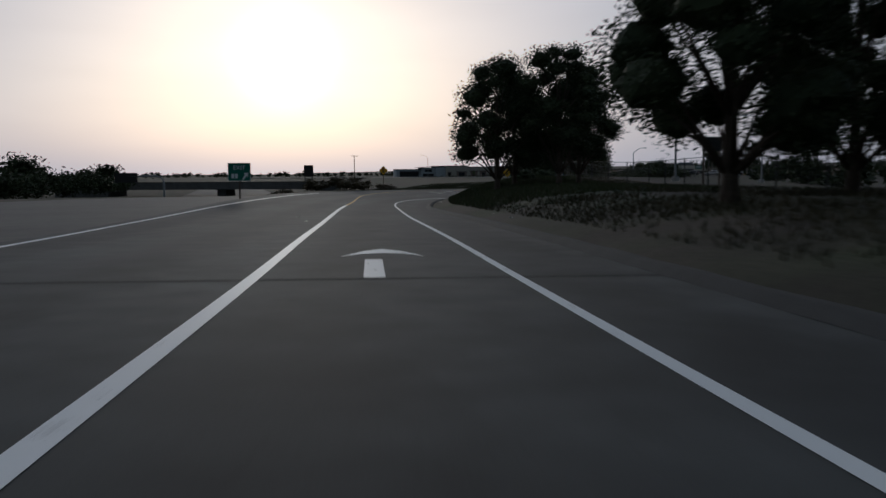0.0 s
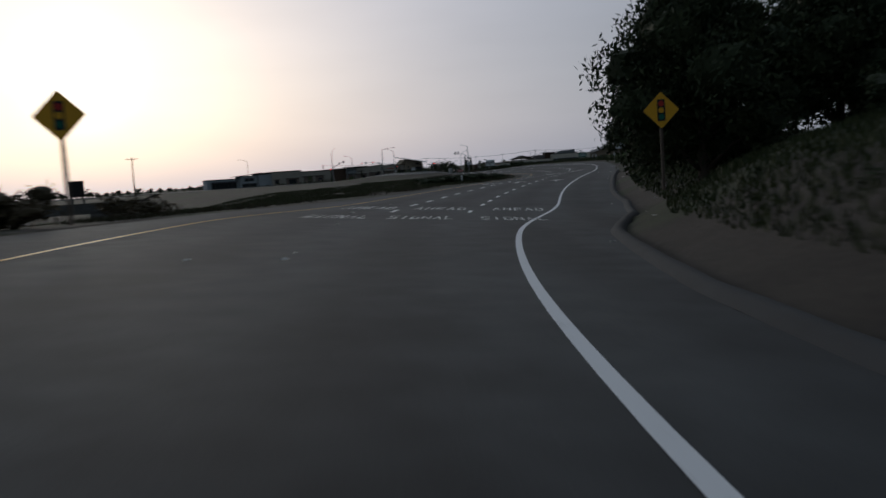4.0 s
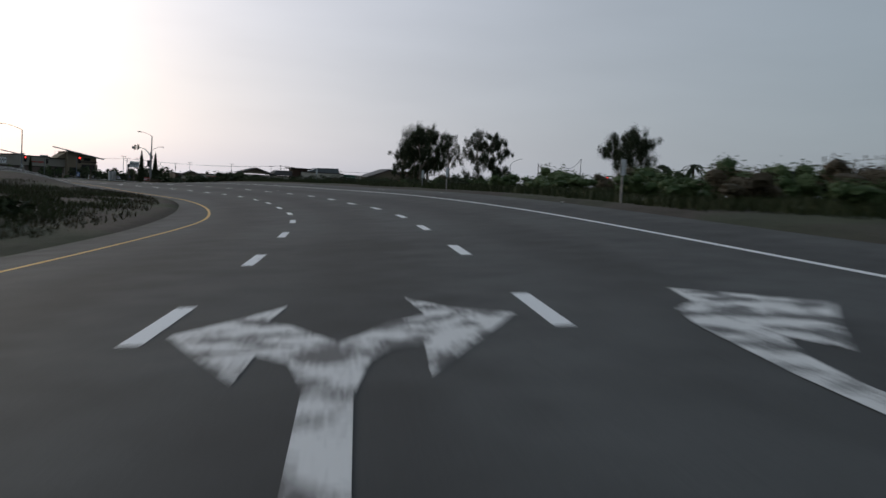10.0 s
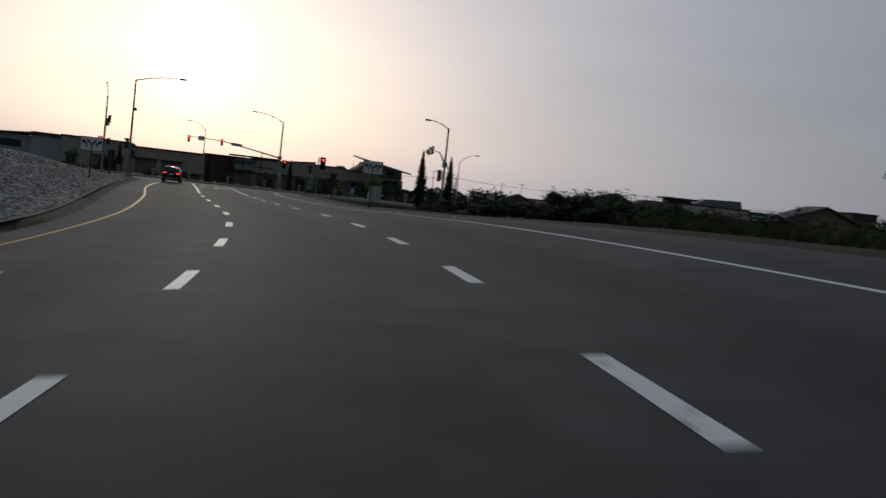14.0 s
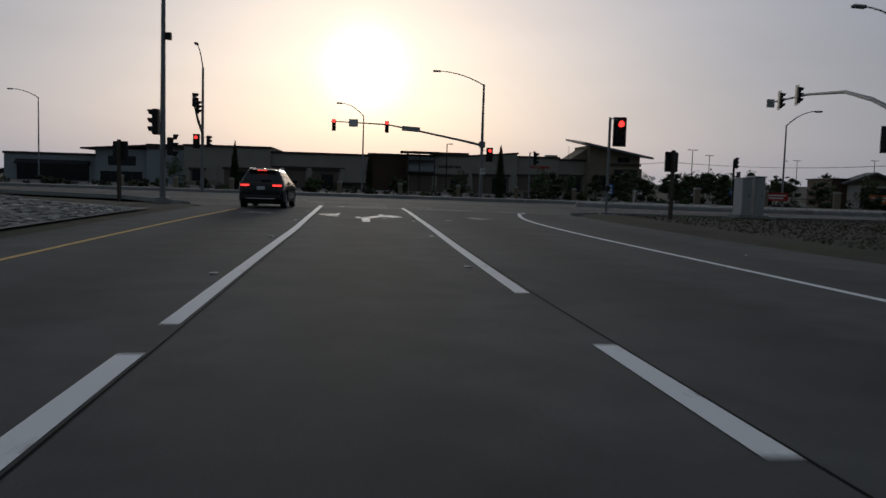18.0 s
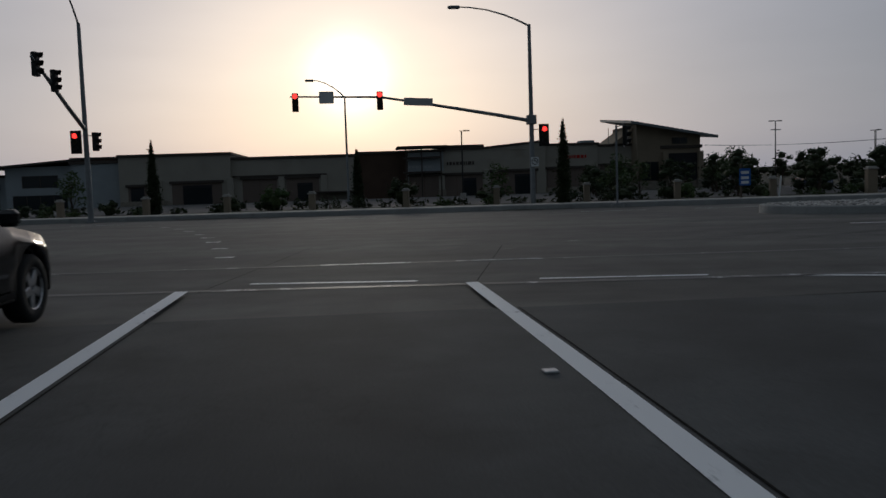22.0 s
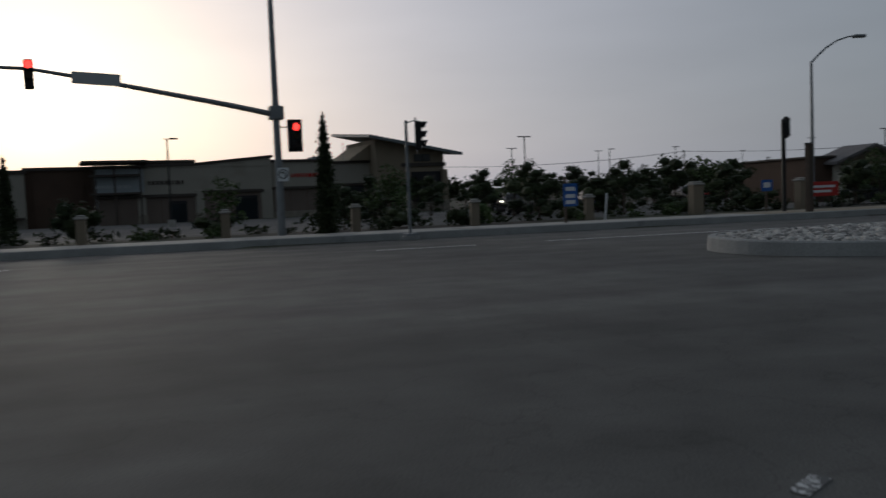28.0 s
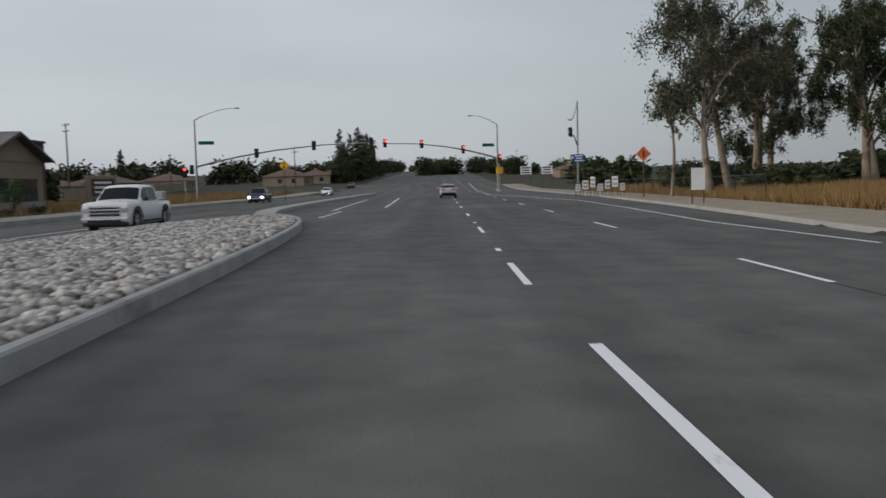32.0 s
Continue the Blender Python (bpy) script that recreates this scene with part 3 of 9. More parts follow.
def land(x, y):
    """Height of the ground, for arrays of places."""
    x, y = np.asarray(x, float), np.asarray(y, float)
    out = np.empty(x.shape)
    for i in range(0, x.size, 4000):
        xs, ys = x.ravel()[i:i + 4000], y.ravel()[i:i + 4000]
        k = np.argmin((xs[:, None] - CX) ** 2 + (ys[:, None] - CY) ** 2, axis=1)
        dx, dy = xs - CX[k], ys - CY[k]
        u = dx * np.cos(CH[k]) - dy * np.sin(CH[k])
        far = np.abs(dx * np.sin(CH[k]) + dy * np.cos(CH[k]))
        s = _s[k]
        ul, ur = EDGE_L(s), EDGE_R(s)
        zr = CZ[k] - np.clip(u, ul, ur) * CB[k]
        step = lambda a, b, v: (lambda t: t * t * (3 - 2 * t))(np.clip((v - a) / (b - a), 0, 1))
        fz = FWY_Z(ys)
        west = step(-78, -108, xs)
        base = -0.9 * step(20, -60, ys) * step(-110, -20, xs) * 0 + (1 - west) * (-0.6 * step(30, -40, ys)) + west * fz
        dr, dl = u - ur, ul - u
        z = np.where(dr > 0, zr + RISE_R(s) * (0.55 * step(0.2, 4.5, dr) + 0.45 * step(2.5, 9.0, dr)) + 0.14 * step(0, 0.5, dr), zr - 0.3)
        z = np.where(dl > 0, zr + 0.02 + RISE_L(s) * step(0.3, 9, dl), z)
        w = np.where(dr > 0, step(18, 60, dr), np.where(dl > 0, step(4, 30, dl), 0))
        w = np.maximum(w, step(2, 40, far))
        inside = (dr <= 0) & (dl <= 0) & (far < 3)
        z = np.where(inside, zr - 0.3, z * (1 - w) + base * w)
        cross = step(26, 34, ys) * step(-70, -40, xs)
        z = z * (1 - cross) + cross * -0.2
        south = step(4.0, 16, np.interp(xs, *SK_XY) - ys) * step(40, 62, xs) * step(-60, -20, ys) * step(300, 200, xs)
        z = z + 0.75 * south
        art = (ys < np.interp(xs, *zip(*N_KERB)) + 0.1) & (ys > np.interp(xs, *zip(*S_KERB)) - 0.1) & (xs > -258)
        z = np.where(art, np.minimum(z, -0.32), z)
        onf = (xs < FWY_X(ys) + 1) & (xs > FWY_X(ys) - 45)
        z = np.where(onf, np.minimum(z, fz - 0.25), z)
        out.ravel()[i:i + 4000] = z + hill(xs)
    return out


def ground_z(x, y):
    return float(land(np.array([x]), np.array([y]))[0])


def axis(lo, a, b, hi, fine):
    near = list(np.arange(a, b + 0.01, fine))
    g, v, d = [], a, fine
    while v > lo:
        d *= 1.35
        v -= d
        g.append(v)
    h, v, d = [], b, fine
    while v < hi:
        d *= 1.35
        v += d
        h.append(v)
    return np.array(g[::-1] + near + h)


gx, gy = axis(-4200, -135, 125, 4200, 1.25), axis(-4200, -365, 60, 4200, 1.25)
GX, GY = np.meshgrid(gx, gy)
GZ = land(GX, GY)
nx_, ny_ = len(gx), len(gy)
idx = np.arange(nx_ * ny_).reshape(ny_, nx_)
quads = np.stack([idx[:-1, :-1], idx[:-1, 1:], idx[1:, 1:], idx[1:, :-1]], -1).reshape(-1, 4)
ground = mesh_of("ground", np.stack([GX, GY, GZ], -1).reshape(-1, 3).tolist(), quads.tolist(), DIRT, smooth=True)
tagged(ground, "dry brown dirt and weeds beside the roads", "ground", kind="structure")


def strip(name, s0, s1, left, right, h, material, parent=None, step=2.0, cols=4, label=""):
    """A lengthwise band of the ramp between two offsets (numbers or curves)."""
    n = max(2, int(round((s1 - s0) / step)) + 1)
    L = left if callable(left) else (lambda s: left)
    R = right if callable(right) else (lambda s: right)
    vs, fs = [], []
    for i in range(n):
        s = s0 + (s1 - s0) * i / (n - 1)
        a, b = float(L(s)), float(R(s))
        for j in range(cols + 1):
            vs.append(ramp(s, a + (b - a) * j / cols, h))
    for i in range(n - 1):
        for j in range(cols):
            q = i * (cols + 1) + j
            fs.append((q, q + 1, q + cols + 2, q + cols + 1))
    return mesh_of(name, vs, fs, material, parent, label, smooth=True)


def offset(c, d):
    return lambda s: float(c(s)) + d


road_ramp = strip("road_ramp", -48, 411, EDGE_L, EDGE_R, 0.0, ASPH, step=1.5, cols=10)
tagged(road_ramp, "dark worn asphalt freeway off-ramp with lane lines", "road", kind="structure")

# gore and freeway beside it
def freeway_mesh(name, inner, outer, y0, y1, material, rise=0.0):
    ys = np.arange(y0, y1 + 0.1, 6.0)
    vs, fs = [], []
    for i, y in enumerate(ys):
        e = float(FWY_X(y))
        for j in range(6):
            vs.append((e + inner + (outer - inner) * j / 5, y, float(FWY_Z(y)) + rise))
        if i:
            for j in range(5):
                q = (i - 1) * 6 + j
                fs.append((q + 1, q, q + 6, q + 7))
    return mesh_of(name, vs, fs, material, None, smooth=True)


freeway = freeway_mesh("freeway", 0.8, -44, -900, 700, FREEWAY)
tagged(freeway, "pale concrete freeway lanes running under the bridge", "road", kind="structure")
vs, fs = [], []
ss = np.arange(-48, 140.1, 3.0)
for i, s in enumerate(ss):
    a = ramp(s, float(EDGE_L(s)) + 0.3, -0.03)
    e = Vector((float(FWY_X(a.y)) + 0.5, a.y, float(FWY_Z(a.y)) + 0.02))
    if e.x > a.x - 0.5:
        e = a + Vector((-0.5, 0, 0))
    if s > 95:
        e = a.lerp(e, max(0.02, 1 - (s - 95) / 22) * 0.55)
    elif s > 70:
        e = a.lerp(e, 1 - 0.45 * (s - 70) / 25)
    for j in range(5):
        p = a.lerp(e, j / 4)
        vs.append(p)
    if i:
        for j in range(4):
            q = (i - 1) * 5 + j
            fs.append((q, q + 5, q + 6, q + 1))
gore = mesh_of("gore_pavement", vs, fs, GORE, smooth=True)
tagged(gore, "old cracked asphalt gore between freeway and ramp", "pavement", kind="structure")

# arterial road and junction: level in the south, falling a little towards the north kerb
nk, sk = curve(N_KERB), curve(S_KERB)


def road_z(x, y):
    f = (y - float(sk(x))) / (float(nk(x)) - float(sk(x)))
    return float(hill(x)) - 0.05 * min(5.0, max(0.0, 8 * f - 3))


xs = sorted(set(list(np.arange(-260, 140, 4.0)) + [p[0] for p in N_KERB + S_KERB] + list(np.arange(140, 400, 8.0)) + list(np.arange(400, 1500, 40.0))))
vs, fs = [], []
for i, x in enumerate(xs):
    a, b = float(sk(x)), float(nk(x))
    for j in range(9):
        vs.append((x, a + (b - a) * j / 8, float(hill(x)) - 0.05 * max(0.0, j - 3)))
    if i:
        for j in range(8):
            q = (i - 1) * 9 + j
            fs.append((q, q + 9, q + 10, q + 1))
road_arterial = mesh_of("road_arterial", vs, fs, ASPH2)
tagged(road_arterial, "wide grey asphalt arterial road with white lane lines", "road", kind="structure")


# ---- road markings ---------------------------------------------------------
def line_on(name, pts, width, material, s_parts=None, h=0.006):
    g = np.arange(pts[0][0], pts[-1][0] + 0.1, 1.0)
    v = np.interp(g, *zip(*pts))
    for _ in range(2):
        w = np.convolve(np.pad(v, 3, mode="reflect", reflect_type="odd"), np.ones(7) / 7, "valid")
        v = w
    c = lambda q: np.interp(q, g, v)
    return strip(name, pts[0][0], pts[-1][0], lambda s: c(s) - width / 2, lambda s: c(s) + width / 2, h, material, road_ramp, 1.5, 1)


YEL_U = ((60.4, -2.45), (66, -2.62), (72, -2.9), (78, -3.35), (84, -3.9), (89.4, -4.5), (95.3, -5.35), (103.7, -6.48), (111, -7.25), (117.4, -7.75), (125, -7.95), (131, -8.2), (139, -6.9), (146, -5.6), (156, -5.3), (163, -5.12), (170, -4.95), (187, -4.75), (204, -4.7), (212, -5.2), (223, -5.6), (238, -5.6), (253, -5.2), (267, -4.5), (276, -4.85), (282, -5.1), (291, -5.6), (305, -6.15), (320, -6.3), (331, -6.0), (341, -5.4), (350, -4.9), (365, -4.75), (380, -5.4), (395, -5.45), (407, -5.4))
RIGHT_U = ((-48, 2.4), (0, 2.4), (22, 2.25), (30, 2.05), (38, 1.75), (54, 1.4), (60, 1.1), (66, 0.85), (76, 0.52), (79.4, 0.54), (82, 0.55), (86, 0.6), (90.4, 0.7), (98.8, 0.98), (103.7, 1.28), (110, 1.68), (118, 2.35), (125, 3.0), (129, 3.5), (134, 4.3), (140, 5.3), (146, 6.05), (152, 6.42), (158, 6.52), (165, 6.53), (183, 6.3), (193, 6.4), (210, 6.55), (222, 6.85), (236, 7.15), (259, 7.35), (269, 7.2), (278, 7.0), (305, 6.9), (313, 7.15), (323, 7.1), (339, 7.1), (346, 7.3), (356, 7.2), (368, 6.7), (377, 6.4), (386, 6.3), (391, 6.1), (394.7, 5.85), (400, 5.68), (405, 5.58), (407.3, 5.93), (409.7, 6.35), (411, 6.6))
DASH_LU = curve(((134, -2.35), (141, -2.15), (147, -2.05), (154, -1.75), (170, -1.6), (185, -1.66), (198, -1.68), (219, -2.1), (228, -1.95), (240, -1.6), (247, -1.42), (262, -1.15), (269, -1.2), (275, -1.43), (283, -1.55), (290, -1.72), (306, -1.8), (315, -1.75), (323, -1.55), (343, -1.36), (350, -1.33), (374, -1.7), (380, -1.75), (395, -1.95), (408, -2.37), (414, -2.58)))
DASH_RU = curve(((134, 1.4), (141, 1.5), (148, 1.87), (155, 2.06), (168, 2.15), (186, 2.0), (200, 2.1), (220, 1.67), (229, 1.88), (240, 2.14), (248, 2.35), (262, 2.66), (270, 2.55), (276, 2.22), (307, 2.04), (315, 2.26), (343, 2.5), (351, 2.5), (378, 2.0), (383, 1.9), (396, 1.76), (408, 1.5), (414, 1.3)))
line_on("left_line", ((-48, -1.7), (12, -1.75), (24, -1.88), (33, -1.92), (45, -2.1), (60.2, -2.45)), 0.22, WHITE)
line_on("yellow_edge_line", YEL_U, 0.12, YELLOW)
# each point of the ramp knows its place across the lanes, counted in lane widths
lane = road_ramp.data.attributes.new("lane", "FLOAT", "POINT")
for i, v in enumerate(lane.data):
    s = max(134.0, -48 + 459 * (i // 11) / (len(lane.data) // 11 - 1))
    q = -48 + 459 * (i // 11) / (len(lane.data) // 11 - 1)
    u = float(EDGE_L(q)) + (float(EDGE_R(q)) - float(EDGE_L(q))) * (i % 11) / 10
    v.value = (u - (DASH_LU(s) + DASH_RU(s)) / 2) / (DASH_RU(s) - DASH_LU(s))
line_on("right_edge_line", RIGHT_U, 0.16, WHITE)
DASH_L = (138.8, 146.2, 151.6, 158.0, 164.2, 170.6, 177.3, 183.8, 190.2, 196.9, 203.7, 210.6, 217.7, 225.2, 232.4, 239.4, 246.4, 253.8, 261.1, 267.8, 274.7, 282.1, 288.7, 297.3, 305.2, 313.1, 320.6, 327.7, 334.7, 341.7, 348.6, 355.4, 362.4, 369.4)
DASH_R = (139.0, 147.0, 152.4, 158.6, 164.8, 170.9, 178.3, 184.4, 190.9, 197.9, 204.8, 211.5, 218.4, 225.8, 232.8, 239.8, 247.2, 254.5, 261.2, 268.4, 275.0, 282.4, 290.0, 297.9, 305.8, 313.6, 320.8, 327.8, 334.8, 341.8, 349.4, 357.3, 364.3, 371.0)
for pos, cu in ((DASH_L, DASH_LU), (DASH_R, DASH_RU)):
    for s in pos:
        strip("lane_dash", s, s + 2.25, lambda q, cu=cu: cu(q) - 0.1, lambda q, cu=cu: cu(q) + 0.1, 0.006, WHITE, road_ramp, 1.2, 1)
strip("lane_line", 376.3, 379.2, lambda q: DASH_LU(q) - 0.1, lambda q: DASH_LU(q) + 0.1, 0.006, WHITE, road_ramp, 1.0, 1)
strip("lane_line", 380.5, 413.6, lambda q: DASH_LU(q) - 0.09, lambda q: DASH_LU(q) + 0.09, 0.006, WHITE, road_ramp, 1.5, 1)
strip("lane_line", 376.7, 379.6, lambda q: DASH_RU(q) - 0.1, lambda q: DASH_RU(q) + 0.1, 0.006, WHITE, road_ramp, 1.0, 1)
strip("lane_line", 382.9, 413.4, lambda q: DASH_RU(q) - 0.11, lambda q: DASH_RU(q) + 0.07, 0.006, WHITE, road_ramp, 1.5, 1)

# ---- symbols painted on the road and shown on signs ------------------------
def ramp_flat(name, pts, s, u, material, sx=1.0, sy=1.0, turn=0.0, h=0.008):
    """A flat outline (across, along) laid on the ramp with its origin at s, u."""
    bm = bmesh.new()
    vs = []
    c, d = math.cos(turn), math.sin(turn)
    for a, b in pts:
        x, y = a * sx, b * sy
        vs.append(bm.verts.new(ramp(s + x * d + y * c, u + x * c - y * d, h)))
    bm.faces.new(vs)
    bm.normal_update()
    bmesh.ops.triangulate(bm, faces=bm.faces[:])
    bmesh.ops.recalc_face_normals(bm, faces=bm.faces[:])
    if bm.faces[:] and bm.faces[0].normal.z < 0:
        bmesh.ops.reverse_faces(bm, faces=bm.faces[:])
    return part(name, bm, material, road_ramp)


ramp_flat("arrow_stem", ((-0.17, 0), (0.17, 0), (0.17, 3.4), (-0.17, 3.4)), 12.9, 0.1, WHITE)
ramp_flat("arrow_head", ((-0.85, 4.1), (-0.45, 4.75), (0, 4.95), (0.45, 4.75), (0.85, 4.1), (0.4, 5.6), (0, 6.2), (-0.4, 5.6)), 12.9, 0.28, WHITE)
# straight arrows in the three lanes: an open chevron and a stem short of it
CHEVRON = ((-0.84, 2.9), (-0.52, 2.9), (-0.3, 3.9), (0.0, 4.95), (0.28, 3.9), (0.5, 2.95), (0.8, 2.95), (0.5, 4.2), (0.14, 5.75), (-0.12, 5.75), (-0.5, 4.3))
for s, u, t in ((189.0, 0.15, 0.0), (189.0, -3.4, -0.03), (189.2, 4.5, 0.08)):
    ramp_flat("arrow_stem", ((-0.25, 0), (0.07, 0), (0.09, 4.0), (-0.23, 4.0)), s, u, FLAKY, turn=t)
    ramp_flat("arrow_head", CHEVRON, s, u, FLAKY, turn=t)
# turn arrows: a curved hook with a large head, alone or as a pair on one stem
HOOK = ((-0.17, -1.2), (0.14, -1.2), (0.18, 1.4), (0.3, 2.3), (0.52, 3.0), (0.74, 2.4), (1.35, 3.55), (2.05, 4.75), (1.4, 5.4), (0.75, 6.1), (0.56, 5.0), (0.2, 4.5), (0.02, 3.6), (-0.12, 1.6))
BACK = tuple((-a, b) for a, b in HOOK)
PAIR_RIGHT = ((0.0, -0.6), (0.15, -0.6), (0.17, 1.5), (0.3, 2.5), (0.48, 2.95), (0.76, 3.15), (0.7, 2.0), (1.3, 3.4), (1.82, 4.6), (1.2, 5.1), (0.79, 5.9), (0.9, 4.6), (0.5, 4.2), (0.25, 3.6), (0.05, 3.25))
PAIR_LEFT = ((0.0, -0.6), (0.05, 3.25), (-0.15, 3.7), (-0.4, 4.2), (-0.62, 4.4), (-0.5, 5.5), (-0.9, 4.7), (-1.42, 3.8), (-1.05, 2.9), (-0.62, 1.9), (-0.57, 2.85), (-0.3, 2.5), (-0.16, 1.7), (-0.15, -0.6))
for outline, u in ((PAIR_RIGHT, 0.03), (PAIR_LEFT, 0.03), (HOOK, 3.3), (BACK, -3.27)):
    ramp_flat("turn_arrow", outline, 236.0, u, FLAKY)


def ragged(pts, seed, step=0.09, amount=0.022):
    """The outline of a torn scrap of paint: every side broken into short uneven pieces."""
    r = random.Random(seed)
    out = []
    for (a, b), (c, d) in zip(pts, pts[1:] + pts[:1]):
        n = max(1, int(math.hypot(c - a, (d - b) * 0.5) / step))
        for k in range(n):
            f = k / n
            out.append((a + (c - a) * f + r.uniform(-amount, amount) * (k > 0), b + (d - b) * f + 2.0 * r.uniform(-amount, amount) * (k > 0)))
    return out


# what is left of the arrows before the stop line: torn scraps with bare road between them
ramp_flat("turn_arrow", ragged(((-0.14, -2.6), (0.1, -2.6), (0.09, -0.4), (0.2, 0.25), (0.36, 0.7), (0.5, 1.05), (0.72, 0.95), (0.88, 0.75), (1.06, 0.95), (1.26, 1.3), (1.1, 1.95), (0.9, 2.4), (0.33, 3.35), (0.38, 2.0), (0.16, 1.3), (-0.08, 0.6), (-0.23, 0.25), (-0.3, 0.62), (-0.44, 0.6), (-0.4, -0.1), (-0.18, -0.6)), 1), 402.0, -0.16, FLAKY)
ramp_flat("turn_arrow", ragged(((0.49, 0.5), (0.53, -0.1), (0.62, -0.3), (0.68, 0.0), (0.86, 0.3), (0.6, 0.1)), 2, amount=0.02), 402.0, -0.16, FLAKY)
ramp_flat("turn_arrow", ragged(((-1.92, 1.9), (-1.65, 1.2), (-1.36, 0.6), (-1.07, 0.3), (-1.03, 1.1), (-1.14, 1.9), (-1.32, 2.4), (-1.77, 2.4)), 3), 402.0, -0.16, TORN)
ramp_flat("turn_arrow", ragged(((-1.34, 2.5), (-1.12, 2.2), (-1.08, 2.6), (-1.11, 3.2)), 4, amount=0.025), 402.0, -0.16, FLAKY)
ramp_flat("turn_arrow", ragged(((-0.42, 1.9), (-0.1, 1.25), (-0.12, 0.75), (0.25, 0.5), (0.5, 0.9), (0.3, 1.35), (0.2, 2.0)), 5), 402.9, 3.76, TORN)
ramp_flat("turn_arrow", ragged(((0.5, 1.5), (0.62, 1.1), (0.68, 1.2), (0.56, 1.65)), 6, amount=0.01), 402.9, 3.76, FLAKY)
ramp_flat("turn_arrow", ragged(((-0.06, 0.0), (0.24, 0.02), (0.22, 0.2), (0.0, 0.42)), 7, amount=0.015), 401.6, 2.52, TORN)
ramp_flat("turn_arrow", ragged(((-0.5, 0.1), (0.1, 0.3), (0.66, 0.0), (0.6, 1.2), (-0.2, 1.3)), 8), 403.0, -4.28, FAINT)


LETTER = {
    "A": (((-0.5, 0), (-0.28, 0), (0.1, 1), (-0.1, 1)), ((0.28, 0), (0.5, 0), (0.1, 1), (-0.1, 1)), ((-0.25, 0.3), (0.25, 0.3), (0.2, 0.45), (-0.2, 0.45))),
    "H": (((-0.5, 0), (-0.25, 0), (-0.25, 1), (-0.5, 1)), ((0.25, 0), (0.5, 0), (0.5, 1), (0.25, 1)), ((-0.25, 0.43), (0.25, 0.43), (0.25, 0.58), (-0.25, 0.58))),
    "E": (((-0.5, 0), (-0.25, 0), (-0.25, 1), (-0.5, 1)), ((-0.25, 0), (0.5, 0), (0.5, 0.14), (-0.25, 0.14)), ((-0.25, 0.43), (0.35, 0.43), (0.35, 0.57), (-0.25, 0.57)), ((-0.25, 0.86), (0.5, 0.86), (0.5, 1), (-0.25, 1))),
    "D": (((-0.5, 0), (-0.25, 0), (-0.25, 1), (-0.5, 1)), ((-0.25, 0), (0.2, 0), (0.5, 0.22), (0.25, 0.28), (0.1, 0.14), (-0.25, 0.14)), ((-0.25, 0.86), (0.1, 0.86), (0.25, 0.72), (0.5, 0.78), (0.2, 1), (-0.25, 1)), ((0.25, 0.28), (0.5, 0.22), (0.5, 0.78), (0.25, 0.72))),
    "S": (((-0.5, 0), (0.5, 0), (0.5, 0.14), (-0.5, 0.14)), ((0.25, 0.14), (0.5, 0.14), (0.5, 0.57), (0.25, 0.57)), ((-0.5, 0.43), (0.25, 0.43), (0.25, 0.57), (-0.5, 0.57)), ((-0.5, 0.57), (-0.25, 0.57), (-0.25, 0.86), (-0.5, 0.86)), ((-0.5, 0.86), (0.5, 0.86), (0.5, 1), (-0.5, 1))),
    "I": (((-0.13, 0), (0.13, 0), (0.13, 1), (-0.13, 1)),),
    "G": (((-0.5, 0), (-0.25, 0), (-0.25, 1), (-0.5, 1)), ((-0.25, 0), (0.5, 0), (0.5, 0.14), (-0.25, 0.14)), ((0.25, 0.14), (0.5, 0.14), (0.5, 0.5), (0.25, 0.5)), ((-0.25, 0.86), (0.5, 0.86), (0.5, 1), (-0.25, 1))),
    "N": (((-0.5, 0), (-0.28, 0), (-0.28, 1), (-0.5, 1)), ((0.28, 0), (0.5, 0), (0.5, 1), (0.28, 1)), ((-0.28, 1), (-0.28, 0.75), (0.28, 0), (0.28, 0.25))),
    "L": (((-0.5, 0), (-0.25, 0), (-0.25, 1), (-0.5, 1)), ((-0.25, 0), (0.5, 0), (0.5, 0.14), (-0.25, 0.14))),
}


def road_word(word, s, u, high=2.5, wide=0.42, gap=0.55):
    n = len(word)
    for i, ch in enumerate(word):
        for poly in LETTER[ch]:
            ramp_flat("road_letter", [(a * wide + (i - (n - 1) / 2) * gap, b * high) for a, b in poly], s, u, FLAKY)


for lane in (-3.85, -0.15, 3.85):
    road_word("AHEAD", 141.7, lane, high=2.9)
    road_word("SIGNAL", 132.5, lane * 0.95 - 0.3, wide=0.36, gap=0.46)

# skid marks and pavement joints
for s0, s1, a, b in ((196, 240, 0.6, 3.2), (197, 238, 1.7, 4.3)):
    strip("skid_mark", s0, 223, lambda q, a=a, b=b, s0=s0, s1=s1: a + (b - a) * ((s1 - q) / (s1 - s0)) ** 1.5 - 0.08, lambda q, a=a, b=b, s0=s0, s1=s1: a + (b - a) * ((s1 - q) / (s1 - s0)) ** 1.5 + 0.08, 0.004, RUBBER, road_ramp, 2, 1)
strip("pavement_joint", 12.7, 12.82, -6, 5, 0.004, TAR, road_ramp, 0.1, 8)
strip("pavement_joint", 362, 411, lambda q: DASH_LU(q) + 0.125, lambda q: DASH_LU(q) + 0.145, 0.004, TAR, road_ramp, 2, 1)
strip("pavement_joint", 362, 411, lambda q: DASH_RU(q) + 0.105, lambda q: DASH_RU(q) + 0.125, 0.004, TAR, road_ramp, 2, 1)

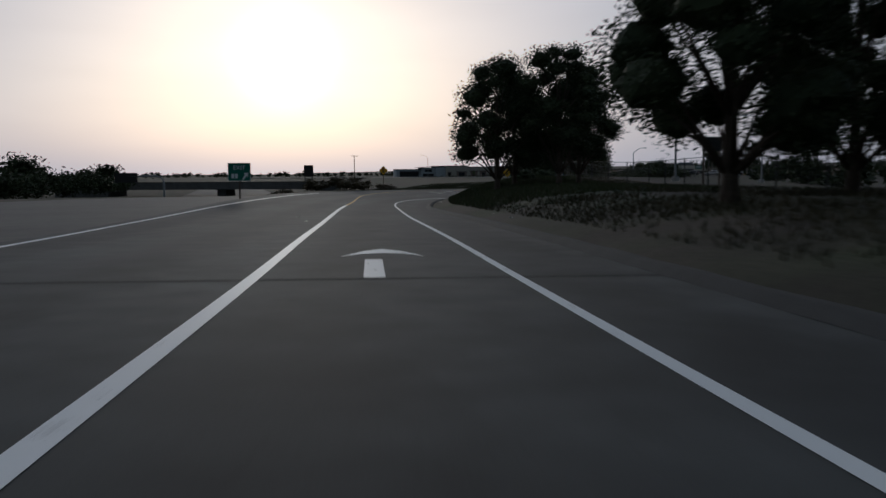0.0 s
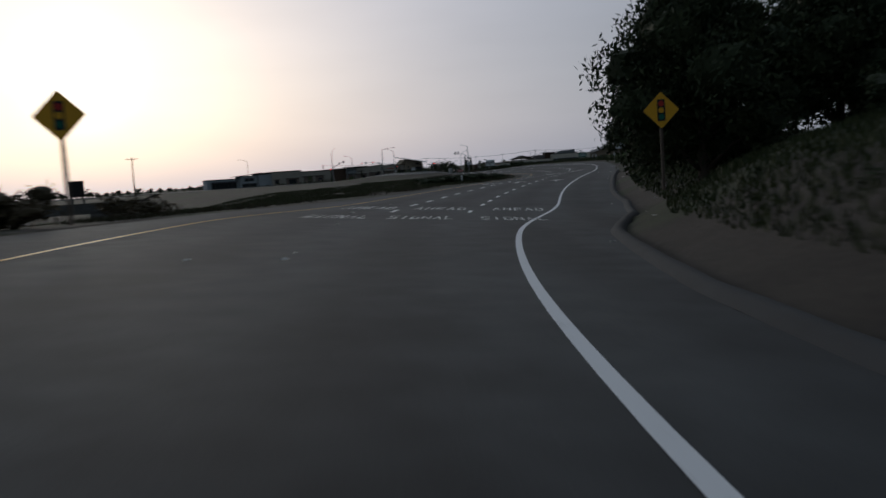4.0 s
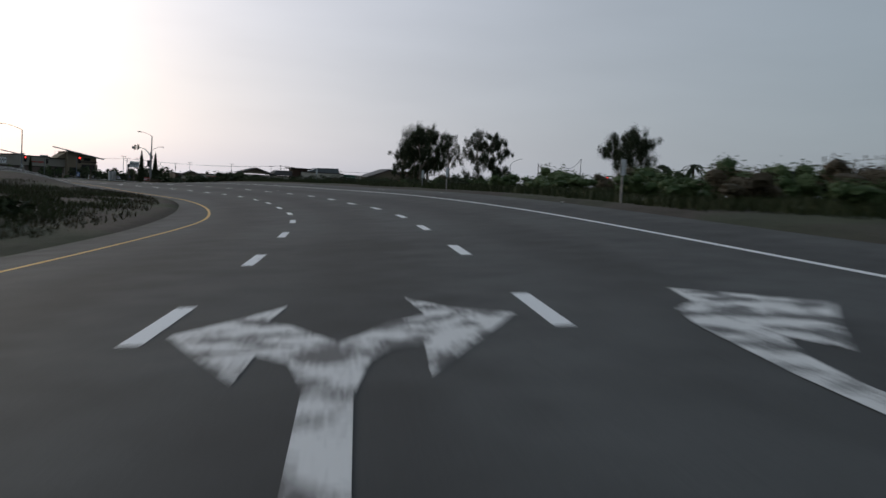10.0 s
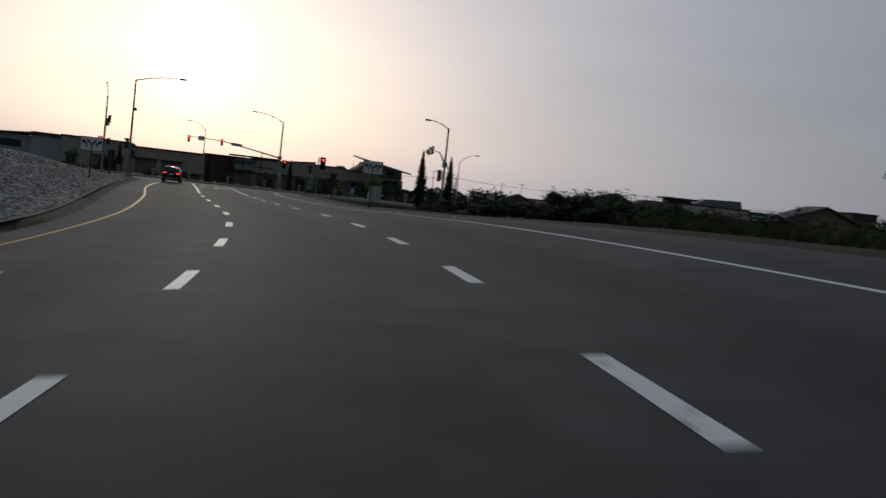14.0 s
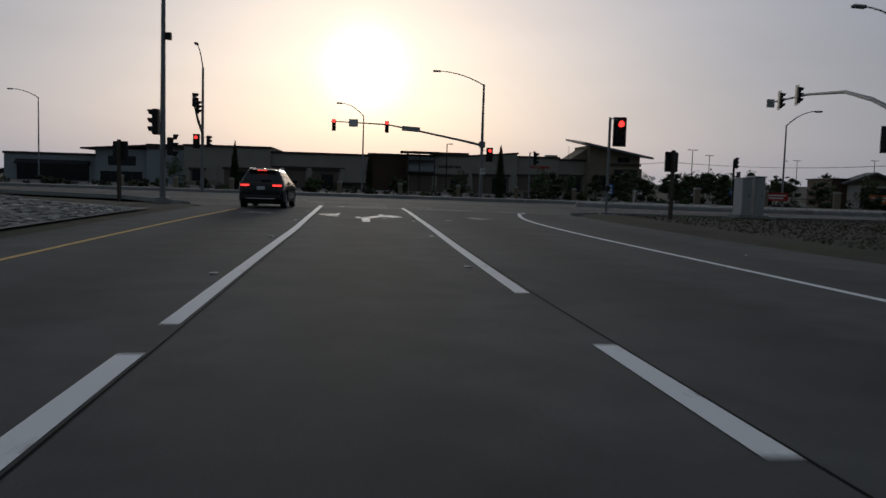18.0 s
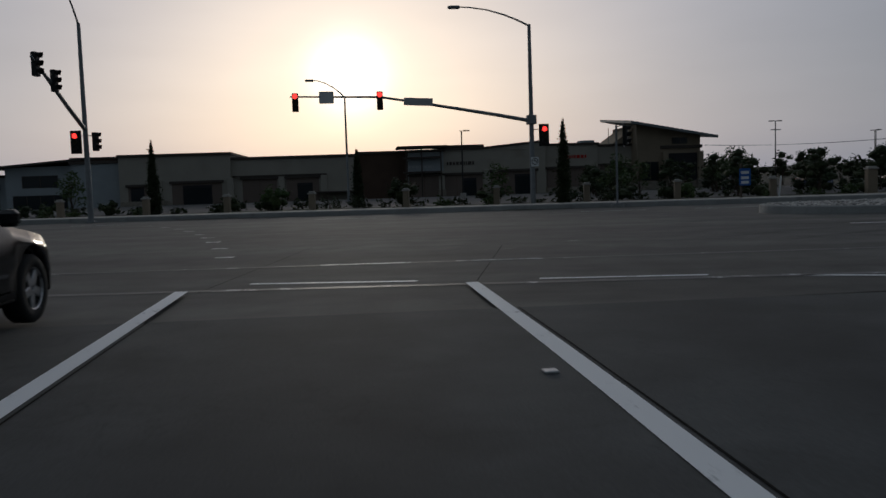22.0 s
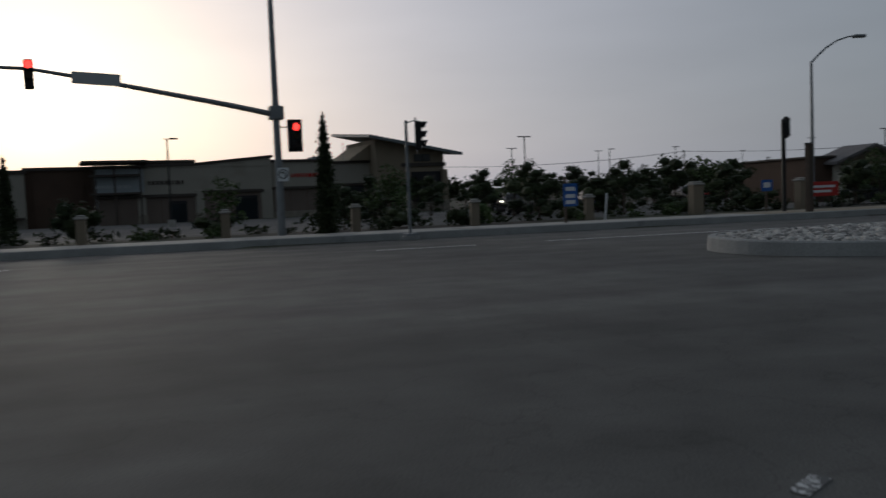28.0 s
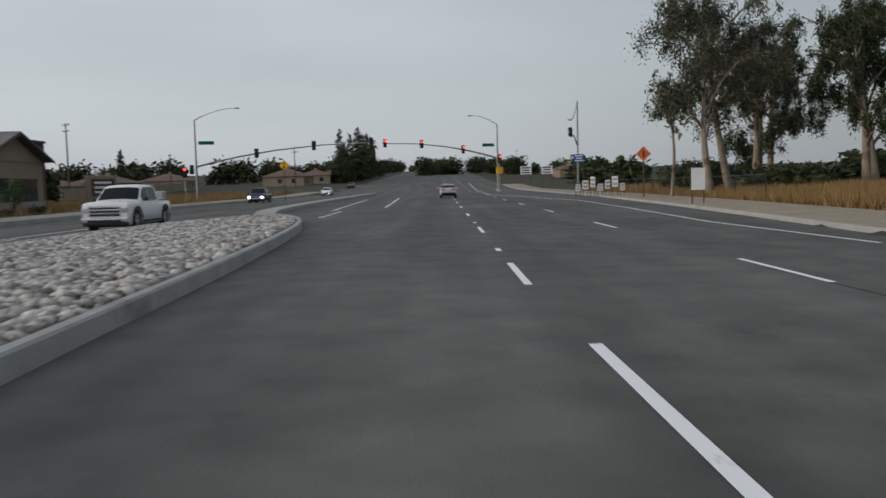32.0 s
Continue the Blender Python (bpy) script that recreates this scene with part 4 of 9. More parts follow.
# asphalt dike along the right edge
def dike(s0, s1):
    n = int((s1 - s0) / 2)
    prof = ((-0.12, 0.0), (0.02, 0.13), (0.2, 0.15), (0.38, 0.02), (0.4, -0.15))
    vs, fs = [], []
    for i in range(n + 1):
        s = s0 + (s1 - s0) * i / n
        for a, h in prof:
            vs.append(ramp(s, float(EDGE_R(s)) - 0.3 + a, h + 0.01 * math.sin(s * 1.7)))
        if i:
            for j in range(4):
                q = (i - 1) * 5 + j
                fs.append((q, q + 1, q + 6, q + 5))
    ob = mesh_of("asphalt_dike", vs, fs, DIKE, None, smooth=True)
    return tagged(ob, "low dark asphalt dike along the ramp's edge", "kerb", kind="structure")


dike(-48, 212)


# ---- lines on the arterial and junction ------------------------------------
def flat(name, pts, material, parent=None, z=0.006):
    bm = bmesh.new()
    bm.faces.new([bm.verts.new((x, y, z + road_z(x, y))) for x, y in pts])
    bmesh.ops.recalc_face_normals(bm, faces=bm.faces[:])
    if bm.faces[:][0].normal.z < 0:
        bmesh.ops.reverse_faces(bm, faces=bm.faces[:])
    return part(name, bm, material, parent or road_arterial)


def dash(a, b, w, material=WHITE, name="lane_line", z=0.006):
    a, b = Vector(a), Vector(b)
    n = Vector((-(b - a).y, (b - a).x)).normalized() * w / 2
    k = max(1, int((b - a).length / 3))
    mid = [a.lerp(b, i / k) for i in range(k + 1)]
    vs = [(p.x, p.y, z + road_z(p.x, p.y)) for q in mid for p in (q + n, q - n)]
    return mesh_of(name, vs, [(2 * i, 2 * i + 1, 2 * i + 3, 2 * i + 2) for i in range(k)], material, road_arterial)


def bent(pts, w, material, name, z=0.006):
    for a, b in zip(pts, pts[1:]):
        dash(a, b, w, material, name, z)


dash((-5.5, 32.2), (9.5, 30.05), 0.2, FAINT, "crosswalk_line")
dash((-6, 35.45), (11, 33.65), 0.16, FAINT, "crosswalk_line")
dash((-0.5, 34.87), (1.1, 34.7), 0.15, FLAKY, "crosswalk_line", 0.008)
dash((1.9, 34.62), (3.4, 34.46), 0.12, FLAKY, "crosswalk_line", 0.008)
for a, b in (((-1.4, 32.35), (1.0, 31.8)), ((2.7, 31.45), (4.95, 31.0)), ((6.05, 30.5), (7.2, 30.0))):
    dash(a, b, 0.13, WHITE, "stop_line")
bent(((7.14, 28.95), (7.34, 29.5), (7.36, 29.9), (7.15, 30.08)), 0.14, WHITE, "edge_line")
for x, y in ((-2.58, 37.6), (-3.12, 40.4), (-3.73, 43.15), (-4.34, 45.7), (-5.03, 48.3), (-6.06, 51.8), (-7.0, 54.7), (-8.2, 57.6), (-9.6, 60.4)):
    dash((x - 0.2, y), (x + 0.2, y - 0.03), 0.26, FLAKY, "turn_guide_mark")
for x, y in ((3.25, 36.9), (4.97, 38.4)):
    dash((x - 0.13, y - 0.05), (x + 0.13, y + 0.05), 0.1, FAINT, "turn_guide_mark")
dash((-30, 46.2), (-4.6, 39.7), 0.02, TAR, "pavement_joint", 0.004)
dash((-4.6, 39.7), (30, 33.0), 0.02, TAR, "pavement_joint", 0.004)
dash((-2.0, 31.5), (-0.9, 39.6), 0.016, TAR, "pavement_joint", 0.004)
dash((1.75, 31.2), (3.3, 38.0), 0.016, TAR, "pavement_joint", 0.004)
MARK = asphalt("faint_tyre_mark", (0.064, 0.062, 0.06), 0.15, 0.6)
AX = Vector((0.976, -0.219)).normalized()
for r0, dx in ((14.0, 0.0), (15.6, 0.0), (11.5, 2.0), (13.1, 2.0)):
    bent([(16.5 + dx + r0 * math.cos(a) * -1.0, 24.5 + r0 * math.sin(a)) for a in np.linspace(1.0, 1.75, 15)], 0.15, MARK, "tyre_mark", 0.0045)
dash((12.9, 40.64), (24.7, 38.22), 0.13)
for k in range(26):
    a = Vector((29.2, 37.35)) + AX * (k * 13.2) + Vector((0, -0.0))
    dash(a, a + AX * 3.4, 0.12)
    if k < 2:
        dash(a + AX * 6.2, a + AX * 7.0, 0.12)
    b = Vector((27.7, 33.4)) + AX * (k * 14.6)
    dash(b, b + AX * 3.7, 0.12)
bent(((33.1, 28.1), (43.3, 26.2), (60, 21.6), (77.5, 17.2)), 0.12, WHITE, "edge_line")
bent([(77.5, 17.2), (120, 12.0)] + [(120 + 6 * k, 12 - 30 * k / 21) for k in range(1, 22)], 0.14, WHITE, "edge_line")
for k in range(9):
    a = Vector((-40, 70.5)) + AX * (k * 13)
    dash(a, a + AX * 3, 0.12)
dash((16, 58.2), (62, 48.2), 0.12)
for a, b in (((72.3, 36.2), (112, 28.6)), ((75.1, 32.3), (114, 24.6))):
    dash(a, b, 0.14)
for k in range(4):
    dash((60.5 + k * 2.6, 37.9 - k * 0.55), (62 + k * 2.6, 37.6 - k * 0.55), 0.4, FLAKY, "stop_line")


# ---- sign and signal builders ----------------------------------------------
def facing(x, y, z, towards):
    """A pose whose -y side faces the heading `towards` (degrees clockwise from north)."""
    return pose(x, y, z, 0, 0, 180 - towards)


def plate(name, w, h, r, material, parent, m=None, thick=0.008, label=""):
    """A sheet sign with rounded corners, upright in x and z, its face towards -y."""
    pts = []
    for cx, cz, a0 in ((w / 2 - r, h / 2 - r, 0), (-w / 2 + r, h / 2 - r, 90), (-w / 2 + r, -h / 2 + r, 180), (w / 2 - r, -h / 2 + r, 270)):
        for k in range(4):
            a = radians(a0 + k * 30)
            pts.append((cx + r * math.cos(a), cz + r * math.sin(a)))
    mm = Matrix.Rotation(radians(90), 4, "X")
    bm = prismm(pts, thick, (m or Matrix()) @ mm)
    return part(name, bm, material, parent, label)


def up_face(m):
    return m @ Matrix.Rotation(radians(90), 4, "X")


def figure(name, pts, m, material, parent, thick=0.003):
    """A flat outline (x, z) lying on a sign's face."""
    return part(name, prismm(pts, thick, m @ Matrix.Rotation(radians(90), 4, "X")), material, parent)


def signal_ahead_sign(x, y, z0, top, towards):
    root = thing("warning_sign", facing(x, y, z0, towards), "yellow diamond warning sign with a traffic light symbol on a post", "traffic sign", "signal ahead signs")
    hgt = top - z0
    part("post", boxm(-0.045, 0.045, 0.012, 0.1, -0.3, hgt - 0.25), WOODP, root)
    c = Matrix.Translation((0, 0, hgt - 0.65)) @ Matrix.Rotation(radians(45), 4, "Y")
    plate("diamond_panel", 0.914, 0.914, 0.05, BLKS, root, c)
    plate("yellow_face", 0.87, 0.87, 0.04, YELS, root, Matrix.Translation((0, -0.009, 0)) @ c, 0.003)
    u = Matrix.Translation((0, -0.013, hgt - 0.65))
    plate("light_symbol", 0.27, 0.72, 0.03, BLKS, root, u, 0.003)
    for dz, mt, nm in ((0.22, REDS, "symbol_red"), (0, YELS, "symbol_yellow"), (-0.22, GREENS, "symbol_green")):
        pts = [(0.095 * math.cos(k * math.pi / 8), dz + 0.095 * math.sin(k * math.pi / 8)) for k in range(16)]
        figure(nm, pts, Matrix.Translation((0, -0.017, hgt - 0.65)), mt, root)
    return root


signal_ahead_sign(-103.7, -233.9, 0.6, 3.68, 195)
signal_ahead_sign(-85.3, -233.4, 0.2, 3.22, 200)

SYM_L = ((0.1, -0.2), (0.17, -0.2), (0.17, 0.0), (0.02, 0.13), (0.06, 0.2), (-0.16, 0.17), (-0.06, -0.02), (-0.02, 0.05), (0.1, -0.04))
SYM_R = tuple((-a, b) for a, b in SYM_L)
SYM_Y = ((-0.035, -0.3), (0.035, -0.3), (0.035, -0.08), (0.17, 0.08), (0.22, 0.03), (0.25, 0.2), (0.07, 0.18), (0.12, 0.13), (0, 0.0), (-0.12, 0.13), (-0.07, 0.18), (-0.25, 0.2), (-0.22, 0.03), (-0.17, 0.08), (-0.035, -0.08))


def lane_sign(x, y, z0, top, towards, w=1.42, h=0.92):
    root = thing("lane_use_sign", facing(x, y, z0, towards), "white lane control sign with three black turn arrows on a post", "traffic sign", "lane use signs")
    hgt = top - z0
    part("post", boxm(-0.05, 0.05, 0.012, 0.11, -0.4, hgt - 0.06), WOODP, root)
    c = Matrix.Translation((0, 0, hgt - h / 2))
    plate("sign_panel", w, h, 0.05, BLKS, root, c)
    plate("white_face", w - 0.05, h - 0.05, 0.04, WHTS, root, Matrix.Translation((0, -0.009, 0)) @ c, 0.003)
    for dx, sym, k in ((-0.47, SYM_L, 1.15), (0, SYM_Y, 1.25), (0.47, SYM_R, 1.15)):
        figure("arrow_symbol", [(a * k + dx, b * k) for a, b in sym], Matrix.Translation((0, -0.013, 0)) @ c, BLKS, root)
    return root


lane_sign(-46.3, -138.8, -0.6, 2.32, 215)
lane_sign(-27.7, -146.6, 0.1, 3.66, 222)
lane_sign(-8.9, -4.2, 0.1, 2.95, 182)
lane_sign(9.9, -6.0, 0.3, 3.55, 188)

# exit sign in the gore
root = thing("exit_sign", facing(-120.7, -287.3, 0.1, 186), "green exit sign with white lettering on a dark post", "traffic sign")
part("post", tubem(((0, 0.06, -0.3), (0, 0.06, 3.3)), 0.07), WOODP, root)
c = Matrix.Translation((0, 0, 2.78))
plate("sign_panel", 1.75, 1.4, 0.06, WHTS, root, c)
plate("green_face", 1.69, 1.34, 0.05, GREENS, root, Matrix.Translation((0, -0.009, 0)) @ c, 0.003)
text_mesh("lettering", "EXIT", 0.46, WHTS, root, up_face(Matrix.Translation((0, -0.018, 3.1))))
for dx in (-0.5, -0.22):
    plate("number_bar", 0.2, 0.36, 0.02, WHTS, root, Matrix.Translation((dx, -0.013, 2.47)), 0.003)
figure("arrow_symbol", [(0.2, -0.25), (0.3, -0.32), (0.55, 0.0), (0.65, -0.1), (0.68, 0.25), (0.33, 0.22), (0.43, 0.1)], Matrix.Translation((0, -0.013, 2.47)), WHTS, root)


def marker_post(s, u, h=1.05, towards=200, w=0.2):
    p = ramp(s, u)
    root = thing("marker_post", facing(p.x, p.y, ground_z(p.x, p.y) - 0.02, towards), "white reflective marker plate on a thin post beside the ramp", "marker post", "roadside markers")
    part("post", boxm(-0.03, 0.03, 0.006, 0.05, -0.2, h), STEEL, root)
    plate("marker_plate", w, 0.62, 0.02, WHTS, root, Matrix.Translation((0, 0, h + 0.1)))
    return root


for s, u, h in ((289, 11.2, 1.1), (263, 11.2, 1.3), (323, 12.4, 1.15), (299, 13.0, 1.0), (214, -10.5, 0.75)):
    marker_post(s, u, h)

# dark-backed signs that face the junction
for x, y, z, h, tw in ((11.8, 22.7, 0.35, 2.5, 330), (-10.3, 27.0, 0.3, 2.4, 25)):
    root = thing("turned_sign", facing(x, y, z, tw), "dark back of a road sign on a wooden post", "traffic sign", "turned signs")
    part("post", boxm(-0.06, 0.06, 0.02, 0.14, -0.3, h), WOODP, root)
    plate("sign_panel", 0.78, 0.78, 0.05, DARKM, root, Matrix.Translation((0, 0, h - 0.45)))


def head(parent, x, y, z, turn, red=False, plate_on=True, arrow=False, tall=1.07):
    """A three-lamp signal head, centred at x, y, z in its parent, its lamps towards -y before the turn."""
    m = Matrix.Translation((x, y, z)) @ Matrix.Rotation(radians(turn), 4, "Z")
    body = part("signal_head", boxm(-0.18, 0.18, -0.1, 0.14, -tall / 2, tall / 2, 0.03, m), DARKM, parent)
    if plate_on:
        part("backplate", boxm(-0.31, 0.31, 0.1, 0.115, -tall / 2 - 0.13, tall / 2 + 0.13, 0, m), DARKM, body)
    for k, dz in enumerate((0.35, 0, -0.35)):
        lens = bmesh.new()
        r = bmesh.ops.create_cone(lens, cap_ends=True, segments=16, radius1=0.15, radius2=0.14, depth=0.03)
        bmesh.ops.transform(lens, matrix=m @ Matrix.Translation((0, -0.115, dz)) @ Matrix.Rotation(radians(90), 4, "X"), verts=r["verts"])
        part("lens", lens, REDL if (red and k == 0) else (AMBD if k == 1 else LENSD), body, "lit red lens" if red and k == 0 else "")
        hood = bmesh.new()
        for j in range(9):
            a = radians(-20 + 220 * j / 8)
            for yy, rr in ((-0.1, 0.165), (-0.34, 0.16)):
                hood.verts.new((rr * math.cos(a), yy if yy > -0.2 else yy + 0.1 * (1 - max(0, math.sin(a))), dz + rr * math.sin(a)))
        hood.verts.ensure_lookup_table()
        for j in range(8):
            hood.faces.new((hood.verts[2 * j], hood.verts[2 * j + 1], hood.verts[2 * j + 3], hood.verts[2 * j + 2]))
        bmesh.ops.solidify(hood, geom=hood.faces[:], thickness=0.008)
        bmesh.ops.transform(hood, matrix=m, verts=hood.verts[:])
        part("visor", hood, DARKM, body)
    return body


def luminaire(parent, x, y, z, dx, dy, dz):
    """A curved davit arm from the pole top with a cobra-head lamp at its end."""
    pts = [(x + dx * (1 - (1 - t) ** 1.0), y + dy * t, z + dz * (1 - (1 - t) ** 2)) for t in (0, 0.15, 0.35, 0.6, 0.85, 1)]
    part("lamp_arm", tubem(pts, [0.06, 0.055, 0.05, 0.045, 0.04, 0.035], 8), STEEL, parent)
    n = Vector((dx, dy, 0)).normalized()
    m = Matrix.Translation((x + dx, y + dy, z + dz)) @ n.to_track_quat("X", "Z").to_matrix().to_4x4()
    bm = boxm(-0.1, 0.62, -0.16, 0.16, -0.1, 0.07, 0.05, m)
    part("lamp_head", bm, STEEL, parent, "grey cobra-head street lamp")


def pole_base(parent, r=0.14):
    part("base_plate", boxm(-0.24, 0.24, -0.24, 0.24, -0.05, 0.05, 0.01), STEEL, parent)
    part("foundation", tubem(((0, 0, -0.4), (0, 0, -0.03)), 0.38, 14), KERB, parent)


def light_pole(x, y, z, hgt, dx, dy, dz, label="grey steel street lamp with a curved arm", r=0.11):
    root = thing("street_lamp", pose(x, y, z), label, "street lamp", "street lamps")
    part("pole", tubem(((0, 0, 0), (0, 0, hgt)), [r, r * 0.62], 12), STEEL, root)
    luminaire(root, 0, 0, hgt - 0.08, dx, dy, dz)
    pole_base(root)
    return root


# signal with lamp at the near corner
root = thing("traffic_signal", pose(10.9, 28.3, 0.15), "red traffic signal on a short grey post at the stop line", "traffic light", "junction signals")
part("pole", tubem(((0, 0, 0), (0, 0, 4.35)), 0.065), STEEL, root)
part("bracket", tubem(((0, 0, 4.3), (0.18, 0, 4.3), (0.42, 0, 4.2)), 0.025, 6), STEEL, root)
head(root, 0.48, -0.05, 3.72, 0, True)
part("push_button", boxm(-0.1, 0.1, -0.14, -0.05, 1.0, 1.25, 0.01), DARKM, root)
pole_base(root)

root = light_pole(-8.6, 27.1, 0.3, 9.75, 4.3, 0.1, 0.75, "tall grey street lamp with signal heads beside the ramp", 0.13)
head(root, -0.3, 0, 3.2, -95, False, False)
head(root, 0.3, 0.1, 2.2, 100, False, False, tall=0.75)
part("camera_box", boxm(0.1, 0.34, -0.12, 0.12, 6.6, 6.9, 0.02), DARKM, root)

# north mast with arm, seen head-on from the ramp
root = thing("traffic_signal", pose(10.7, 70, -0.15), "grey signal mast with a long arm and red signals", "traffic light", "junction signals")
part("pole", tubem(((0, 0, 0), (0, 0, 10.8)), [0.17, 0.1], 14), STEEL, root)
luminaire(root, 0, 0, 10.7, -4.2, 0, 1.15)
part("mast_arm", tubem(((0, 0, 5.1), (-2, 0, 5.5), (-4.5, 0, 5.95), (-7, 0, 6.4), (-9, 0, 6.72), (-14.2, 0, 6.85)), [0.12, 0.11, 0.095, 0.08, 0.07, 0.045], 10), STEEL, root)
part("arm_clamp", boxm(-0.28, 0.28, -0.24, 0.24, 4.9, 5.45, 0.03), STEEL, root)
for x in (-9.0, -13.9):
    head(root, x, -0.12, 6.5, 0, True, False)
head(root, 0.75, -0.1, 4.25, 0, True)
part("head_bracket", tubem(((0, 0, 4.6), (0.55, 0, 4.6)), 0.025, 6), STEEL, root)
plate("street_name_plate", 1.7, 0.45, 0.04, ALUS, root, Matrix.Translation((-6.75, -0.16, 6.38)) @ Matrix.Rotation(radians(3), 4, "Y"))
plate("arm_sign", 0.85, 0.7, 0.04, WHTS, root, Matrix.Translation((-12.1, -0.12, 6.75)))
plate("regulatory_sign", 0.46, 0.56, 0.03, WHTS, root, Matrix.Translation((0.12, -0.2, 2.66)))
ring = [(0.2 * math.cos(k * math.pi / 10), 0.2 * math.sin(k * math.pi / 10)) for k in range(20)]
figure("prohibition_ring", ring, Matrix.Translation((0.12, -0.21, 2.68)), BLKS, root)
figure("ring_centre", [(a * 0.8, b * 0.8) for a, b in ring], Matrix.Translation((0.12, -0.214, 2.68)), WHTS, root)
figure("turn_symbol", [(a * 0.55, b * 0.55) for a, b in ((0.1, -0.2), (0.17, -0.2), (0.17, 0.05), (0.0, 0.14), (0.0, 0.22), (-0.2, 0.1), (0.0, -0.02), (0.0, 0.06), (0.1, 0.0))], Matrix.Translation((0.12, -0.218, 2.68)), BLKS, root)
pole_base(root)

# north-west mast whose arm reaches towards the ramp
root = thing("traffic_signal", pose(-15.2, 70.4, -0.15), "grey signal mast with its arm over the cross road", "traffic light", "junction signals")
part("pole", tubem(((0, 0, 0), (0, 0, 11.3)), [0.17, 0.1], 14), STEEL, root)
luminaire(root, 0, 0, 11.2, 0.1, -3.4, 1.7)
part("mast_arm", tubem(((0, 0, 5.3), (0.35, -4, 6.3), (0.9, -8, 7.1), (1.6, -12, 7.6)), [0.13, 0.11, 0.09, 0.05], 10), STEEL, root)
for t in (0.62, 0.93):
    head(root, 1.6 * t, -12 * t, 6.6 + 0.85 * t, 80, False, False)
head(root, -0.55, -0.1, 4.6, 0, True)
head(root, 0.55, 0, 4.6, 70, False, False)
part("head_bracket", tubem(((-0.5, 0, 4.95), (0.5, 0, 4.95)), 0.025, 6), STEEL, root)
pole_base(root)

# south-east mast whose arm reaches north over the road
root = thing("traffic_signal", pose(25.9, 30.1, 0.1), "grey signal mast with lamp and a long arm", "traffic light", "junction signals")
part("pole", tubem(((0, 0, 0), (0, 0, 9.6)), [0.17, 0.1], 14), STEEL, root)
luminaire(root, 0, 0, 9.5, -2.4, -0.3, 0.75)
part("mast_arm", tubem(((0, 0, 5.3), (0.5, 3.2, 6.3), (1.2, 7, 7.1), (2.2, 13, 7.6), (3.4, 20.6, 7.8)), [0.13, 0.12, 0.1, 0.08, 0.05], 10), STEEL, root)
part("arm_clamp", boxm(-0.26, 0.26, -0.26, 0.26, 5.0, 5.6, 0.03), STEEL, root)
for k in (0.7, 0.87):
    head(root, 3.3 * k, 20.6 * k, 7.7, 82)
head(root, -0.45, 0.1, 4.0, 120)
part("head_bracket", tubem(((0, 0, 4.3), (-0.4, 0.05, 4.3)), 0.025, 6), STEEL, root)
plate("arm_sign", 0.6, 0.6, 0.03, ALUS, root, Matrix.Translation((3.4, 20.5, 7.75)))
pole_base(root)

# short signal posts on the north pavement
root = thing("traffic_signal", pose(14.4, 65.2, -0.05), "signal head seen from the side on a thin post", "traffic light", "junction signals")
part("pole", tubem(((0, 0, 0), (0, 0, 4.3)), 0.06), STEEL, root)
part("bracket", tubem(((0, 0, 4.2), (0.3, 0, 4.3), (0.5, 0, 4.25)), 0.025, 6), STEEL, root)
head(root, 0.52, 0, 3.75, 62)
pole_base(root)
root = thing("traffic_signal", pose(33.0, 64.5, -0.2), "slim signal post with one dark head above the kerb", "traffic light", "junction signals")
part("pole", tubem(((0, 0, 0), (0, 0, 4.3)), 0.1), DARKM, root)
head(root, 0.16, 0, 4.1, 120, False, False, tall=0.75)
pole_base(root)
root = thing("pedestrian_post", pose(32.7, 62.8, -0.2), "short dark push-button post beside the kerb", "post")
part("pole", boxm(-0.13, 0.13, -0.13, 0.13, 0, 3.2, 0.02), WOODP, root)
part("cap", boxm(-0.15, 0.15, -0.15, 0.15, 3.19, 3.27, 0.02), DARKM, root)

light_pole(40.0, 69.0, -0.15, 8.0, 2.4, -0.8, 1.4)
light_pole(-0.6, 92, -0.2, 9.2, -2.6, -0.3, 1.4)
light_pole(-42.6, 105, -0.2, 11.0, -3.2, 0, 1.0)
light_pole(-47.8, -191.2, 1.6, 4.85, 2.25, 0.2, 1.05)
light_pole(-81, -280, 2.2, 7.4, 2.6, 0.4, 1.1)
light_pole(-59, -258, 1.6, 7.4, -2.2, 0.2, 0.6)

# ---- median island with cobbles --------------------------------------------
ISL = ((14.5, 48.8), (14.55, 47.5), (15.2, 46.1), (17.2, 44.75), (20.5, 44.0), (25.0, 43.2), (33, 41.75), (41, 40.45), (49, 39.4), (55, 39.2), (59.3, 39.6), (60.6, 40.5), (59.6, 41.7), (53.6, 44.8), (45, 47.2), (37, 48.7), (27, 50.1), (20, 50.9), (16.6, 51.2), (15.2, 50.4))


def inset(pts, d):
    n, out = len(pts), []
    for i in range(n):
        a, b, c = Vector(pts[i - 1]), Vector(pts[i]), Vector(pts[(i + 1) % n])
        n1 = Vector((-(b - a).y, (b - a).x)).normalized()
        n2 = Vector((-(c - b).y, (c - b).x)).normalized()
        k = (n1 + n2).normalized()
        out.append(tuple(b + k * d))
    return out


def rounded(pts, times=2):
    for _ in range(times):
        out = []
        for i in range(len(pts)):
            a, b = Vector(pts[i]), Vector(pts[(i + 1) % len(pts)])
            out += [tuple(a.lerp(b, 0.25)), tuple(a.lerp(b, 0.75))]
        pts = out
    return pts


